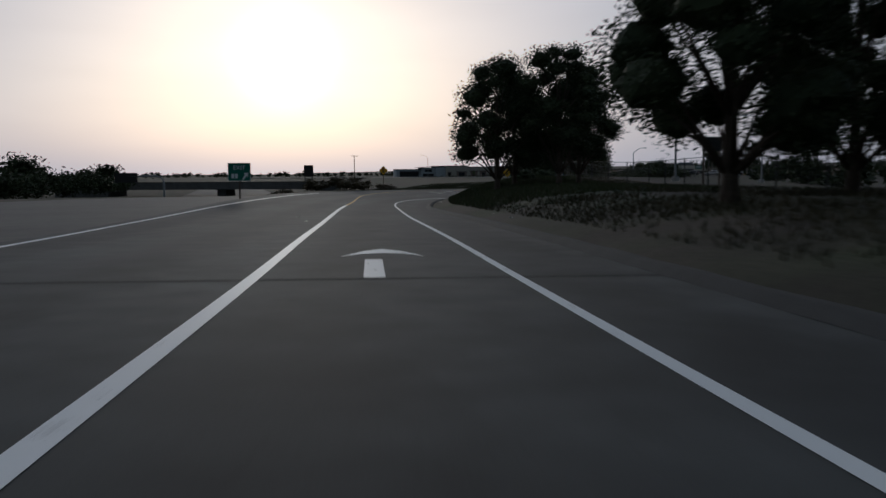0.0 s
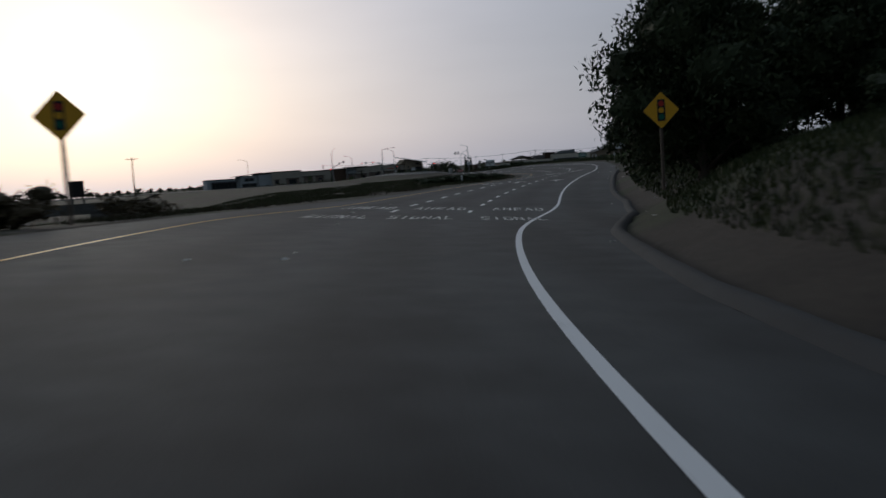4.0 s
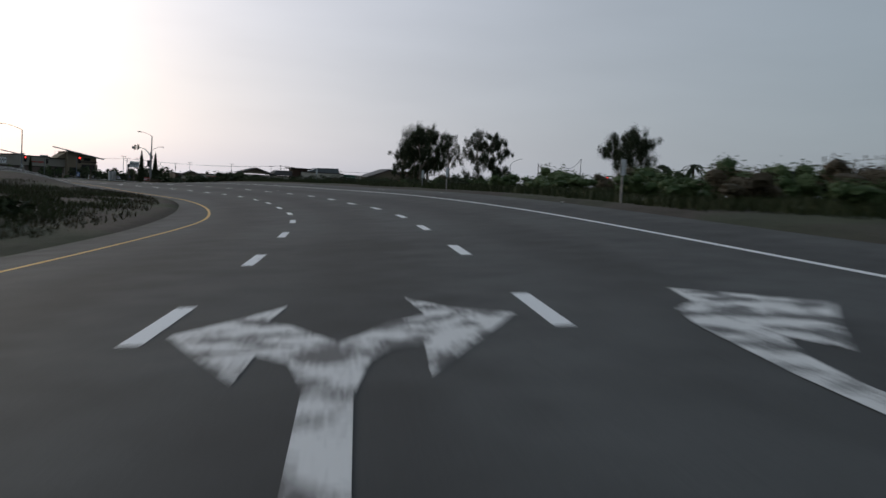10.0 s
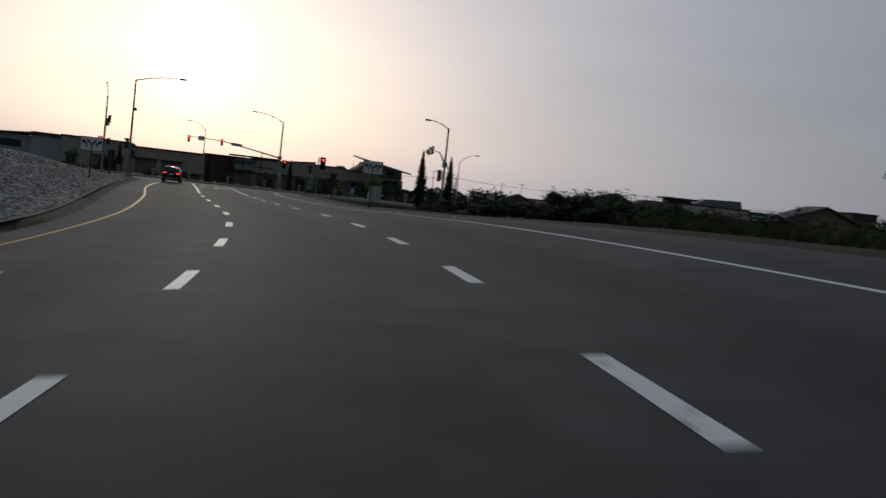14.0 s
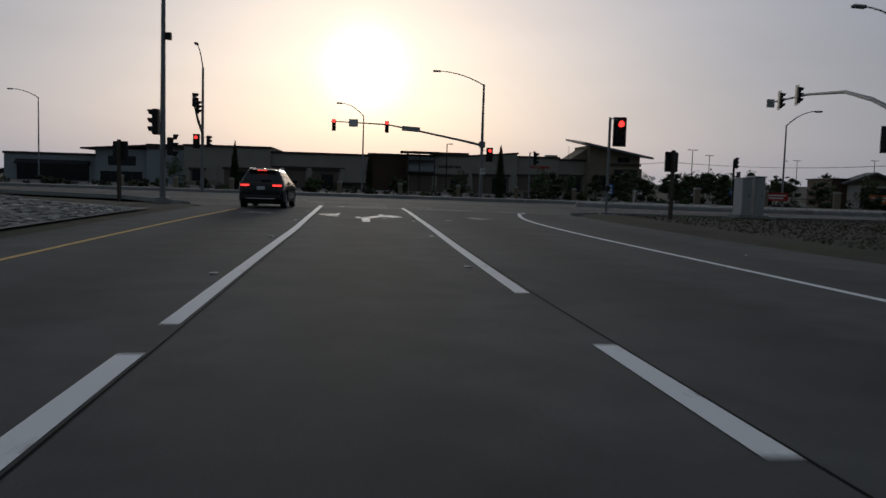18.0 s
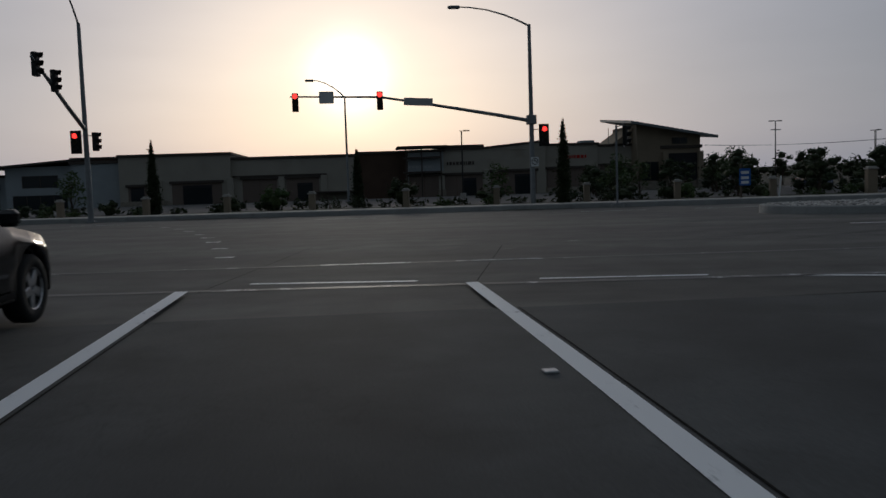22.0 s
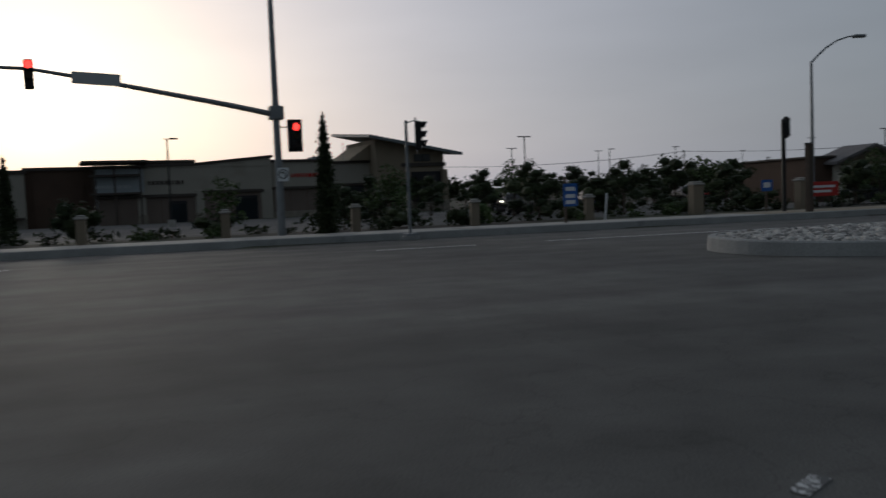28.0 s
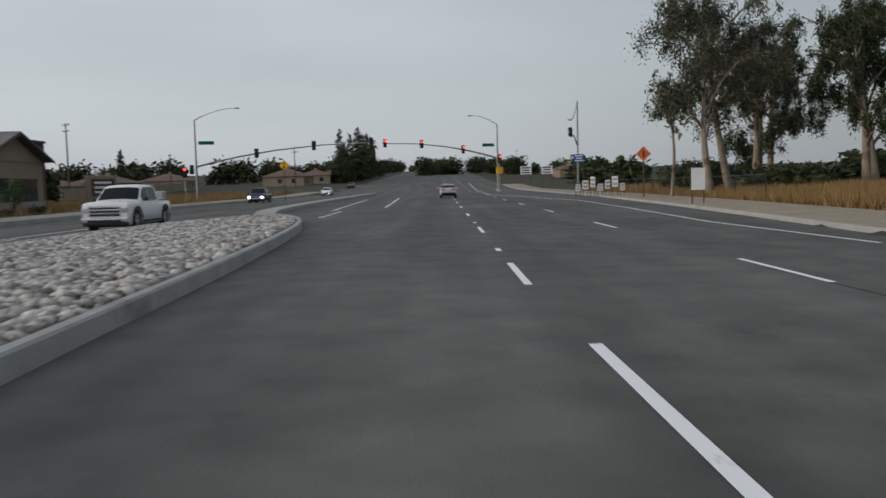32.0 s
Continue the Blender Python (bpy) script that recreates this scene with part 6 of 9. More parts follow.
for x0, x1, y, z1, n in ((-14.2, -10.9, 0.3, 2.4, 3), (-9.6, -6.4, 0.8, 2.3, 2), (-5.4, -1.0, 0.8, 2.3, 3), (1.2, 5.2, 0, 2.5, 3), (6.2, 9.2, 0, 2.4, 2), (11.0, 15.2, 0, 2.4, 3), (18.6, 29.4, -0.6, 3.2, 6), (31, 34.5, -0.2, 2.6, 2), (39, 43.6, -0.8, 3.4, 4), (44.8, 50, -0.8, 3.4, 4)):
    shop_front(root, x0, x1, y, 0.2, z1, n, x0 > 0.5 and x0 < 30)
bars(root, -8.8, -6.0, 0.8, 2.85, 0.34, REDS, seed=8)
plate("green_shop_sign", 3.6, 2.0, 0.06, GREENS, root, Matrix.Translation((32.3, -0.3, 4.6)))
for z in (4.75, 4.1):
    plate("lettering_bar", 2.6, 0.3, 0.03, WHTS, root, Matrix.Translation((32.3, -0.315, z + 0.15)), 0.004)
part("stone_base", boxm(35.9, 51.6, -0.95, 9.1, 0, 1.0, 0.03), STONE, root)

root = thing("monument_sign", pose(123.5, 58.5, -0.1, 0, 0, EA - 25), "brown monument sign with pale lettering bars beside the road", "sign")
part("sign_body", boxm(-2.2, 2.2, -0.35, 0.35, 0, 3.6, 0.08), STUC2, root)
part("dark_panel", boxm(-1.8, 1.8, -0.4, -0.34, 1.2, 3.2, 0.03), BRWN, root)
for z in (2.75, 2.2, 1.65):
    part("lettering_bar", boxm(-1.4, 1.2, -0.43, -0.39, z - 0.13, z + 0.13), WHTS, root)


# ---- fence pillars, railings and banners -----------------------------------
PIL = ((-24.4, 77.3), (-18.9, 76.4), (-13.3, 75.5), (-8.1, 74.7), (-2.7, 73.9), (3.2, 72.9), (8.8, 72.0), (14.3, 71.1), (19.8, 70.3), (25.5, 69.4), (31.3, 68.5), (37.5, 67.5), (44.0, 66.3), (51.0, 65.0), (59.8, 63.4), (71.5, 61.9), (84.5, 60.2))


def pillar(x, y, h, w):
    root = thing("fence_pillar", pose(x, y, -0.2, 0, 0, EA), "tan block fence pillar with a stepped cap", "pillar", "fence pillars")
    part("shaft", boxm(-w, w, -w, w, 0, h, 0.02), STUC2, root)
    part("cap", boxm(-w - 0.06, w + 0.06, -w - 0.06, w + 0.06, h, h + 0.1, 0.03), WALK, root)
    part("cap_top", boxm(-w + 0.02, w - 0.02, -w + 0.02, w - 0.02, h + 0.1, h + 0.19, 0.04), WALK, root)
    return root


low, tall = pillar(*PIL[0], 1.2, 0.19), pillar(*PIL[-1], 1.6, 0.28)
for x, y in PIL[1:-1]:
    copy_thing(low if x < 30 else tall, pose(x, y, -0.2, 0, 0, EA))
for (x0, y0), (x1, y1) in zip(PIL[11:], PIL[12:]):
    a, b = Vector((x0, y0, 0)), Vector((x1, y1, 0))
    d = (b - a)
    L = d.length
    root = thing("iron_fence", Matrix.Translation((x0, y0, -0.15)) @ pose(0, 0, 0, 0, 0, math.degrees(math.atan2(d.y, d.x))), "black iron railing between the pillars", "fence", "railings")
    for z in (0.2, 0.95):
        part("rail", boxm(0.3, L - 0.3, -0.02, 0.02, z - 0.02, z + 0.02), CAST, root)
    n = int((L - 0.8) / 0.28)
    bal = boxm(-0.008, 0.008, -0.008, 0.008, 0, 1.05)
    me = bpy.data.meshes.new("baluster")
    bal.to_mesh(me)
    bal.free()
    me.materials.append(CAST)
    for k in range(n):
        o = new("baluster", me)
        o.parent = root
        o.matrix_basis = pose(0.4 + k * 0.28, 0, 0.02)


def banner(x, y, z, w, h, mt, towards, bar_mat, rows=2, label="printed vinyl banner tied to the fence"):
    root = thing("banner", facing(x, y, z, towards), label, "banner", "fence banners")
    plate("cloth", w, h, 0.02, mt, root, None, 0.006)
    for r in range(rows):
        zz = h * (0.5 - (r + 1) / (rows + 1))
        plate("lettering_bar", w * (0.8 if r % 2 == 0 else 0.6), h * 0.5 / (rows + 1), 0.01, bar_mat, root, Matrix.Translation((0, -0.008, zz)), 0.003)
    return root


banner(38.5, 67.2, 0.95, 2.2, 0.75, REDS, 190, WHTS, label="red vinyl banner with pale lettering bars on the fence")
banner(47.6, 65.4, 1.0, 1.8, 0.8, ORNG, 190, WHTS, label="orange vinyl banner with pale lettering bars on the fence")
banner(60.8, 62.9, 1.0, 3.8, 1.0, YELS, 190, BLKS, label="yellow vinyl banner with dark lettering bars on the fence")
banner(65.4, 62.4, 1.0, 1.6, 0.9, WHTS, 190, BLKS, label="white vinyl banner with dark lettering bars on the fence")
banner(77.5, 60.6, 1.0, 2.8, 1.3, WHTS, 190, BLUES, label="white vinyl banner with blue lettering bars on the fence")
banner(82.5, 59.9, 1.0, 1.5, 1.2, WHTS, 190, REDS, label="white vinyl banner with red lettering bars on the fence")
root = thing("info_sign", facing(21.7, 65.6, -0.05, 195), "blue information sign with white symbols behind the kerb", "sign")
part("post", boxm(-0.05, 0.05, 0.02, 0.12, 0, 2.0), WOODP, root)
plate("sign_panel", 0.62, 0.95, 0.04, BLUES, root, Matrix.Translation((0.2, 0, 1.25)))
for z in (1.5, 1.2, 0.95):
    plate("symbol_bar", 0.42, 0.16, 0.02, WHTS, root, Matrix.Translation((0.2, -0.01, z)), 0.003)
root = thing("info_sign", facing(33.9, 66.4, -0.05, 195), "small blue information sign beside a street lamp", "sign")
part("post", boxm(-0.04, 0.04, 0.02, 0.1, 0, 1.6), WOODP, root)
plate("sign_panel", 0.6, 0.55, 0.04, BLUES, root, Matrix.Translation((0, 0, 1.3)))
plate("symbol_bar", 0.36, 0.25, 0.02, WHTS, root, Matrix.Translation((0, -0.01, 1.32)), 0.003)
root = thing("stake", pose(24.6, 66.9, -0.1, 3, 4, 0), "thin leaning white marker stake in the planting strip", "stake")
part("stake_rod", boxm(-0.04, 0.04, -0.02, 0.02, 0, 1.3, 0.01), WHTS, root)

# utility cabinets at the near corner
for x, y, w, h in ((17.1, 27.8, 0.5, 1.7), (17.8, 28.0, 0.55, 1.8)):
    root = thing("utility_cabinet", pose(x, y, ground_z(x, y) + 0.1, 0, 0, 8), "pale grey steel signal cabinet on a concrete pad", "cabinet", "signal cabinets")
    part("pad", boxm(-w / 2 - 0.15, w / 2 + 0.15, -0.5, 0.5, -0.3, 0.1, 0.02), KERB, root)
    part("body", boxm(-w / 2, w / 2, -0.35, 0.35, 0.1, h, 0.02), ALUS, root)
    d = part("door", boxm(-w / 2 + 0.05, w / 2 - 0.05, -0.37, -0.345, 0.2, h - 0.1, 0.005), ALUS, root)
    part("handle", boxm(w / 2 - 0.2, w / 2 - 0.15, -0.41, -0.37, h * 0.5, h * 0.5 + 0.18), CHRM, d)
    part("lid", boxm(-w / 2 - 0.04, w / 2 + 0.04, -0.4, 0.4, h, h + 0.06, 0.02), ALUS, root)


# ---- bridge over the freeway -----------------------------------------------
root = thing("overpass_bridge", pose(-150, 72, -2.2, 0, 0, -12), "grey concrete road bridge over the freeway", "bridge")
part("deck", boxm(-75, 70, -11, 11, -3.0, -1.2, 0.05), DCON, root)
for y in (-11, 10.7):
    part("parapet", boxm(-75, 70, y, y + 0.3, -1.2, 0.45, 0.02), DCON, root)
for x in (2,):
    part("pier", boxm(x - 2.2, x + 2.2, -8, 8, -10, -2.3, 0.1), DCON, root)
part("abutment", boxm(48, 70, -11, 11, -10, -2.2, 0.1), DCON, root)
part("abutment", boxm(-78, -52, -11, 11, -10, -2.2, 0.1), DCON, root)
root = thing("sign_tower", pose(-108.5, 50, -0.5), "dark boxy sign tower beside the bridge", "sign tower")
part("panel", boxm(-2.2, 2.2, -0.5, 0.5, 1.2, 6.6, 0.05), DARKM, root)
for sx in (-1.7, 1.7):
    part("leg", boxm(sx - 0.3, sx + 0.3, -0.3, 0.3, -1.0, 1.3), DCON, root)
root = thing("overhead_sign", pose(-160, -116, -3.6, 0, 0, -6), "dark overhead freeway sign on a curved steel arm", "traffic sign")
part("post", tubem(((9.5, 0, 0), (9.5, 0, 4.2), (8.9, 0, 5.2), (7.5, 0, 5.6), (0, 0, 5.6)), [0.3, 0.28, 0.26, 0.24, 0.2]), STEEL, root)
part("panel", boxm(-3.4, 2.6, -0.2, 0.0, 3.9, 6.5, 0.02), DARKM, root)
FWY_U = curve(((-48, -7.4), (15, -8.6), (33, -9.4), (50, -9.7), (75, -9.7), (95, -10.2)))
strip("freeway_edge_line", -48, 95, lambda q: FWY_U(q) - 0.11, lambda q: FWY_U(q) + 0.11, 0.012, WHITE, freeway, 3, 1)

# ---- plants ----------------------------------------------------------------
def leaf_cloud(blobs, per, size, seed, droop=0.0, flat_=0.9, shell=0.55):
    """Leaf quads scattered through ellipsoids: arrays of corners and faces. blobs: (x, y, z, rx, ry, rz)."""
    r = np.random.RandomState(seed)
    V = []
    for bx, by, bz, rx, ry, rz in blobs:
        n = max(8, int(per * (rx * ry * rz) ** (2 / 3)))
        d = r.normal(size=(n, 3))
        d /= np.linalg.norm(d, axis=1)[:, None]
        rad = shell + (1 - shell) * r.rand(n) ** 0.6
        rad *= 1 + 0.22 * np.sin(d[:, 0] * 5 + bx) * np.cos(d[:, 1] * 6 + by) + (0.1 if shell > 0.2 else 0.24) * r.normal(size=n)
        p = d * rad[:, None] * (rx, ry, rz) + (bx, by, bz)
        a = r.normal(size=(n, 3))
        a[:, 2] = a[:, 2] * 0.6 - droop
        a /= np.linalg.norm(a, axis=1)[:, None]
        b = np.cross(a, r.normal(size=(n, 3)))
        b /= np.linalg.norm(b, axis=1)[:, None] + 1e-9
        s = size * (0.6 + 0.9 * r.rand(n))[:, None]
        V.append(np.stack([p - a * s * 1.3, p + b * s * 0.5, p + a * s * 1.3, p - b * s * 0.5], 1).reshape(-1, 3))
    V = np.concatenate(V)
    F = np.arange(len(V)).reshape(-1, 4)
    return V, F


_ico = bmesh.new()
bmesh.ops.create_icosphere(_ico, subdivisions=2, radius=1)
ICO_V = np.array([v.co[:] for v in _ico.verts])
ICO_F = [tuple(v.index for v in f.verts) for f in _ico.faces]
_ico.free()


def inner_mass(blobs, k, material, parent, seed):
    """Ragged lumps of twigs and leaves deep inside a crown."""
    r = np.random.RandomState(seed + 5)
    vs, fs = [], []
    for bx, by, bz, rx, ry, rz in blobs:
        rad = k * (1 + 0.13 * r.normal(size=len(ICO_V)))[:, None]
        fs += [tuple(i + len(vs) for i in f) for f in ICO_F]
        vs += (ICO_V * rad * (rx, ry, rz) + (bx, by, bz)).tolist()
    return mesh_of("inner_foliage", vs, fs, material, parent)


def crown(name, blobs, per, size, material, parent, seed, droop=0.0, shell=0.45):
    V, F = leaf_cloud(blobs, per, size, seed, droop, shell=shell)
    me = bpy.data.meshes.new(name)
    me.vertices.add(len(V))
    me.vertices.foreach_set("co", V.ravel())
    me.loops.add(len(V))
    me.loops.foreach_set("vertex_index", F.ravel())
    me.polygons.add(len(F))
    me.polygons.foreach_set("loop_start", np.arange(0, len(V), 4))
    me.update(calc_edges=True)
    me.materials.append(material)
    ob = new(name, me)
    ob.parent = parent
    return ob


def tree(x, y, z, hgt, wide, seed, label, leaf=LEAFD, bark=BARK, trunk_to=0.3, lean=0.0, blobs=9, per=260, size=0.16, droop=0.0, r0=0.22, name="tree", group="", low=0.3, lump=(0.17, 0.27), inner=0.0):
    r = random.Random(seed)
    root = thing(name, pose(x, y, z), label, "tree", group)
    top = hgt * 0.85
    tp = [(lean * hgt * t * t + r.uniform(-0.1, 0.1) * t, r.uniform(-0.1, 0.1) * t, -0.4 + (top + 0.4) * t) for t in (0, 0.12, 0.3, 0.5, 0.75, 1)]
    part("trunk", tubem(tp, [r0 * 1.35, r0, r0 * 0.85, r0 * 0.6, r0 * 0.35, r0 * 0.12], 9), bark, root, smooth=True)
    bl = []
    for k in range(blobs):
        a = 2 * math.pi * (k * 0.381966 + r.uniform(-0.06, 0.06))
        t = (k + 0.5) / blobs
        zz = hgt * (low + (0.97 - low) * t)
        prof = math.sin(math.pi * min(0.98, 0.22 + 0.75 * t)) ** 0.7
        rr = wide / 2 * prof * r.uniform(0.45, 0.75)
        bx, by = lean * hgt * t + math.cos(a) * rr, math.sin(a) * rr
        br = wide * r.uniform(*lump)
        bl.append((bx, by, zz, br, br, br * r.uniform(0.6, 0.85)))
        j = min(4, max(1, int(1 + t * 3)))
        s = Vector(tp[j])
        e = Vector((bx, by, zz - br * 0.2))
        mid = s.lerp(e, 0.5) + Vector((0, 0, 0.25))
        part("limb", tubem((s, mid, e), [r0 * 0.42, r0 * 0.25, r0 * 0.08], 6), bark, root, smooth=True)
    if lump[0] > 0.12:
        bl.append((lean * hgt * 0.6, 0, hgt * 0.62, wide * 0.24, wide * 0.24, hgt * 0.2))
    crown("crown", bl, per * (0.62 if inner else 1), size, leaf, root, seed, droop)
    if inner:
        inner_mass(bl, inner, leaf, root, seed)
    return root


def shrub(x, y, z, w, h, seed, leaf=LEAFD, size=0.09, per=420, label="dense dark green shrub on the bank", group="shrubs", name="shrub", d=None):
    r = random.Random(seed)
    root = thing(name, pose(x, y, z - 0.1, 0, 0, r.uniform(0, 360)), label, "shrub", group)
    d = d or w
    bl = [(0, 0, h * 0.42, w * 0.36, d * 0.36, h * 0.42)]
    for k in range(6):
        a = 2 * math.pi * k / 6 + r.uniform(-0.4, 0.4)
        b = r.uniform(0.16, 0.26)
        bl.append((math.cos(a) * w * 0.32, math.sin(a) * d * 0.32, h * r.uniform(0.28, 0.75), w * b, d * b, h * r.uniform(0.2, 0.32)))
    crown("foliage", bl, per * (0.7 if h > 1.2 else 1), size, leaf, root, seed, shell=0.35)
    if h > 1.2:
        inner_mass(bl, 0.6, leaf, root, seed)
    part("stem", tubem(((0, 0, -0.2), (0.05, 0, h * 0.3), (0, 0.1, h * 0.55)), [0.06, 0.05, 0.02], 6), BARK, root)
    return root


T = "dark broad-crowned tree on the bank above the ramp"
for x, y, h, w, sd, lo in ((-99.9, -286.5, 10.8, 8.2, 11, 0.24), (-95.2, -288.5, 11.4, 8.6, 12, 0.27), (-92.3, -285.0, 10.2, 7.4, 15, 0.27), (-96.8, -280.5, 10.0, 8.2, 16, 0.25), (-90.2, -279.0, 9.6, 7.6, 17, 0.28)):
    tree(x, y, ground_z(x, y), h, w, sd, T, size=0.085, lump=(0.12, 0.22), per=820, low=lo, blobs=20, group="bank trees", inner=0.55)
for x, y, h, w, sd in ((-103.6, -331, 11.0, 9.5, 13), (-97.0, -338, 11.5, 9.5, 14), (-96.5, -327, 10.5, 8.5, 18)):
    tree(x, y, ground_z(x, y), h, w, sd, "dark pine-like tree spreading over the bank", per=900, size=0.07, low=0.2, blobs=30, lump=(0.11, 0.2), group="bank trees", r0=0.25, inner=0.62)
P = "drooping pepper tree with hanging foliage on the bank"
tree(-79.6, -228.5, ground_z(-79.6, -228.5), 7.6, 9.0, 21, P, droop=0.9, per=620, size=0.1, low=0.2, blobs=16, group="pepper trees", inner=0.6)
tree(-73.0, -229.5, ground_z(-73, -229.5), 6.8, 9.0, 22, P, droop=0.9, per=620, size=0.1, low=0.2, blobs=15, group="pepper trees", inner=0.6)
tree(-62.4, -206.2, ground_z(-62.4, -206.2), 6.6, 7.6, 23, P, droop=0.9, per=620, size=0.1, low=0.16, blobs=16, group="pepper trees", inner=0.6)


def palm(x, y, z, h, seed, label="small fan palm with a ragged crown"):
    r = random.Random(seed)
    root = thing("palm_tree", pose(x, y, z), label, "palm", "palms")
    part("trunk", tubem(((0, 0, -0.3), (0.05, 0, h * 0.5), (0, 0, h)), [0.26, 0.2, 0.2], 8), BARK, root)
    for k in range(15):
        a = 2 * math.pi * k / 15 + r.uniform(-0.2, 0.2)
        up = r.uniform(-0.5, 1.0)
        L = r.uniform(1.3, 1.9)
        bm = bmesh.new()
        rows = []
        for t in (0, 0.3, 0.65, 1):
            c = Vector((math.cos(a) * L * t, math.sin(a) * L * t, h + up * L * t - 0.9 * L * t * t))
            w = 0.08 + 0.5 * t * (1 - t) * 1.6
            n = Vector((-math.sin(a), math.cos(a), 0)) * w
            rows.append((bm.verts.new(c + n - Vector((0, 0, 0.1 * t))), bm.verts.new(c + Vector((0, 0, 0.05))), bm.verts.new(c - n - Vector((0, 0, 0.1 * t)))))
        for p, q in zip(rows, rows[1:]):
            bm.faces.new((p[0], p[1], q[1], q[0]))
            bm.faces.new((p[1], p[2], q[2], q[1]))
        part("frond", bm, LEAFD, root)
    return root


for x, y, h in ((64.6, -67.3, 7.2), (67.2, -70.3, 7.5), (69.5, -73.1, 7.0), (66.0, -68.8, 6.5)):
    palm(x, y, ground_z(x, y), h, int(x))
# shrubs on the bank along the right side
r = random.Random(40)
sites = []
for s in np.arange(146, 226, 2.9):
    for e, h0 in ((8.0, 3.0), (12.5, 3.7), (5.2, 2.0)):
        if e < 6 and r.random() < 0.4 * (1 - sm(176, 190, s)):
            continue
        sites.append((s + r.uniform(-1, 1), float(EDGE_R(s)) + e + r.uniform(-0.8, 0.8), h0 * r.uniform(0.75, 1.15) * (0.4 + 0.6 * sm(172, 192, s)) * (1 - 0.25 * sm(200, 212, s)), LEAFD))
for s in np.arange(180, 225, 2.4):
    sites.append((s + r.uniform(-0.8, 0.8), float(EDGE_R(s)) + 3.9 + r.uniform(-0.4, 0.4), r.uniform(1.2, 1.7) + 0.5 * sm(198, 206, s), LEAFD))
for s in np.arange(227, 345, 4.6):
    for e, h0 in ((4.8, 1.3), (9.0, 1.9)):
        k = 1 + 0.35 * sm(236, 246, s) * (1 - sm(285, 300, s)) - 0.35 * sm(270, 330, s)
        sites.append((s + r.uniform(-1.4, 1.4), float(EDGE_R(s)) + e + r.uniform(-0.8, 0.8), h0 * k * r.uniform(0.55, 1.05), LEAFG if r.random() < 0.6 else LEAFB))
low = []
for s in np.arange(30, 146, 3.4):
    for e in (3.2, 6.0, 9.5, 13.5):
        p, h = ramp(s + r.uniform(-1.5, 1.5), float(EDGE_R(s)) + e + r.uniform(-1.2, 1.2)), r.uniform(0.25, 0.55)
        for k in range(3):
            low.append((p.x + r.uniform(-0.5, 0.5) * h, p.y + r.uniform(-0.5, 0.5) * h, ground_z(p.x, p.y) + h * 0.3, h * r.uniform(0.4, 0.7), h * r.uniform(0.4, 0.7), h * r.uniform(0.3, 0.5)))
for s in np.arange(84, 140, 5.0):
    sites.append((s, float(EDGE_R(s)) + 9 + r.uniform(-1, 2), r.uniform(0.7, 1.5), LEAFD))
for s in np.arange(294, 348, 2.1):
    sites.append((s + r.uniform(-0.5, 0.5), float(EDGE_R(s)) + 4.9 + r.uniform(-0.5, 0.8), r.uniform(0.8, 1.15), LEAFD))
for s in np.arange(347, 370, 1.7):
    sites.append((s + r.uniform(-0.5, 0.5), float(EDGE_R(s)) + 5.6 + r.uniform(-0.6, 0.6), r.uniform(1.25, 1.5), LEAFD))
for s, e, h in ((353.5, 5.6, 1.95), (355.5, 6.2, 2.15), (357.0, 5.4, 1.8)):
    sites.append((s, float(EDGE_R(s)) + e, h, LEAFD))
for k, (s, u, h, lf) in enumerate(sites):
    p = ramp(s, u)
    w = h * r.uniform(1.5, 2.1)
    shrub(p.x, p.y, ground_z(p.x, p.y), w, h, 100 + k, lf, size=0.055, per=int(160 + min(520, 300 * h)), label="dense dark green shrub on the bank" if lf is LEAFD else ("low green roadside shrub behind the shoulder" if lf is LEAFG else "low brownish roadside shrub behind the shoulder"))
tagged(crown("low_scrub", low, 130, 0.06, LEAFD, None, 41, shell=0.35), "low dark scrub scattered over the dirt bank", "scrub", kind="stuff")
# shrubs left of the ramp and at the corners
for x, y, w, h, lf, sd in ((-109, -229, 5.5, 2.4, LEAFB, 301), (-113, -224, 5.0, 2.3, LEAFB, 302), (-106, -223, 4.0, 1.7, LEAFB, 303), (-118, -219, 5, 2.2, LEAFB, 304), (-101.5, -216, 3.4, 1.2, LEAFB, 305),
                           (-44, -123, 5, 1.5, LEAFD, 306), (-40.5, -118, 5, 1.6, LEAFD, 307), (-36, -115, 4.6, 1.4, LEAFD, 308), (-47, -127, 5, 1.5, LEAFD, 309), (-51, -131, 5, 1.5, LEAFD, 310), (-32, -110, 4, 1.2, LEAFD, 311), (-56, -136, 5, 1.4, LEAFD, 312),
                           (23.5, 18, 3.5, 1.6, LEAFD, 313), (26.5, 20, 4, 1.9, LEAFD, 314), (30, 22, 3.6, 1.5, LEAFD, 315), (20, 12, 3, 1.0, LEAFB, 316), (24, 8, 4.5, 1.5, LEAFD, 317), (29, 4, 4.5, 1.6, LEAFD, 318), (33, -2, 4, 1.3, LEAFD, 319), (22.5, -8, 3.5, 1.5, LEAFD, 320)):
    shrub(x, y, ground_z(x, y), w, h, sd, lf, size=0.11, per=300, label="dark low shrub in the dry field" if y < 0 else "dark shrub at the ramp's corner")


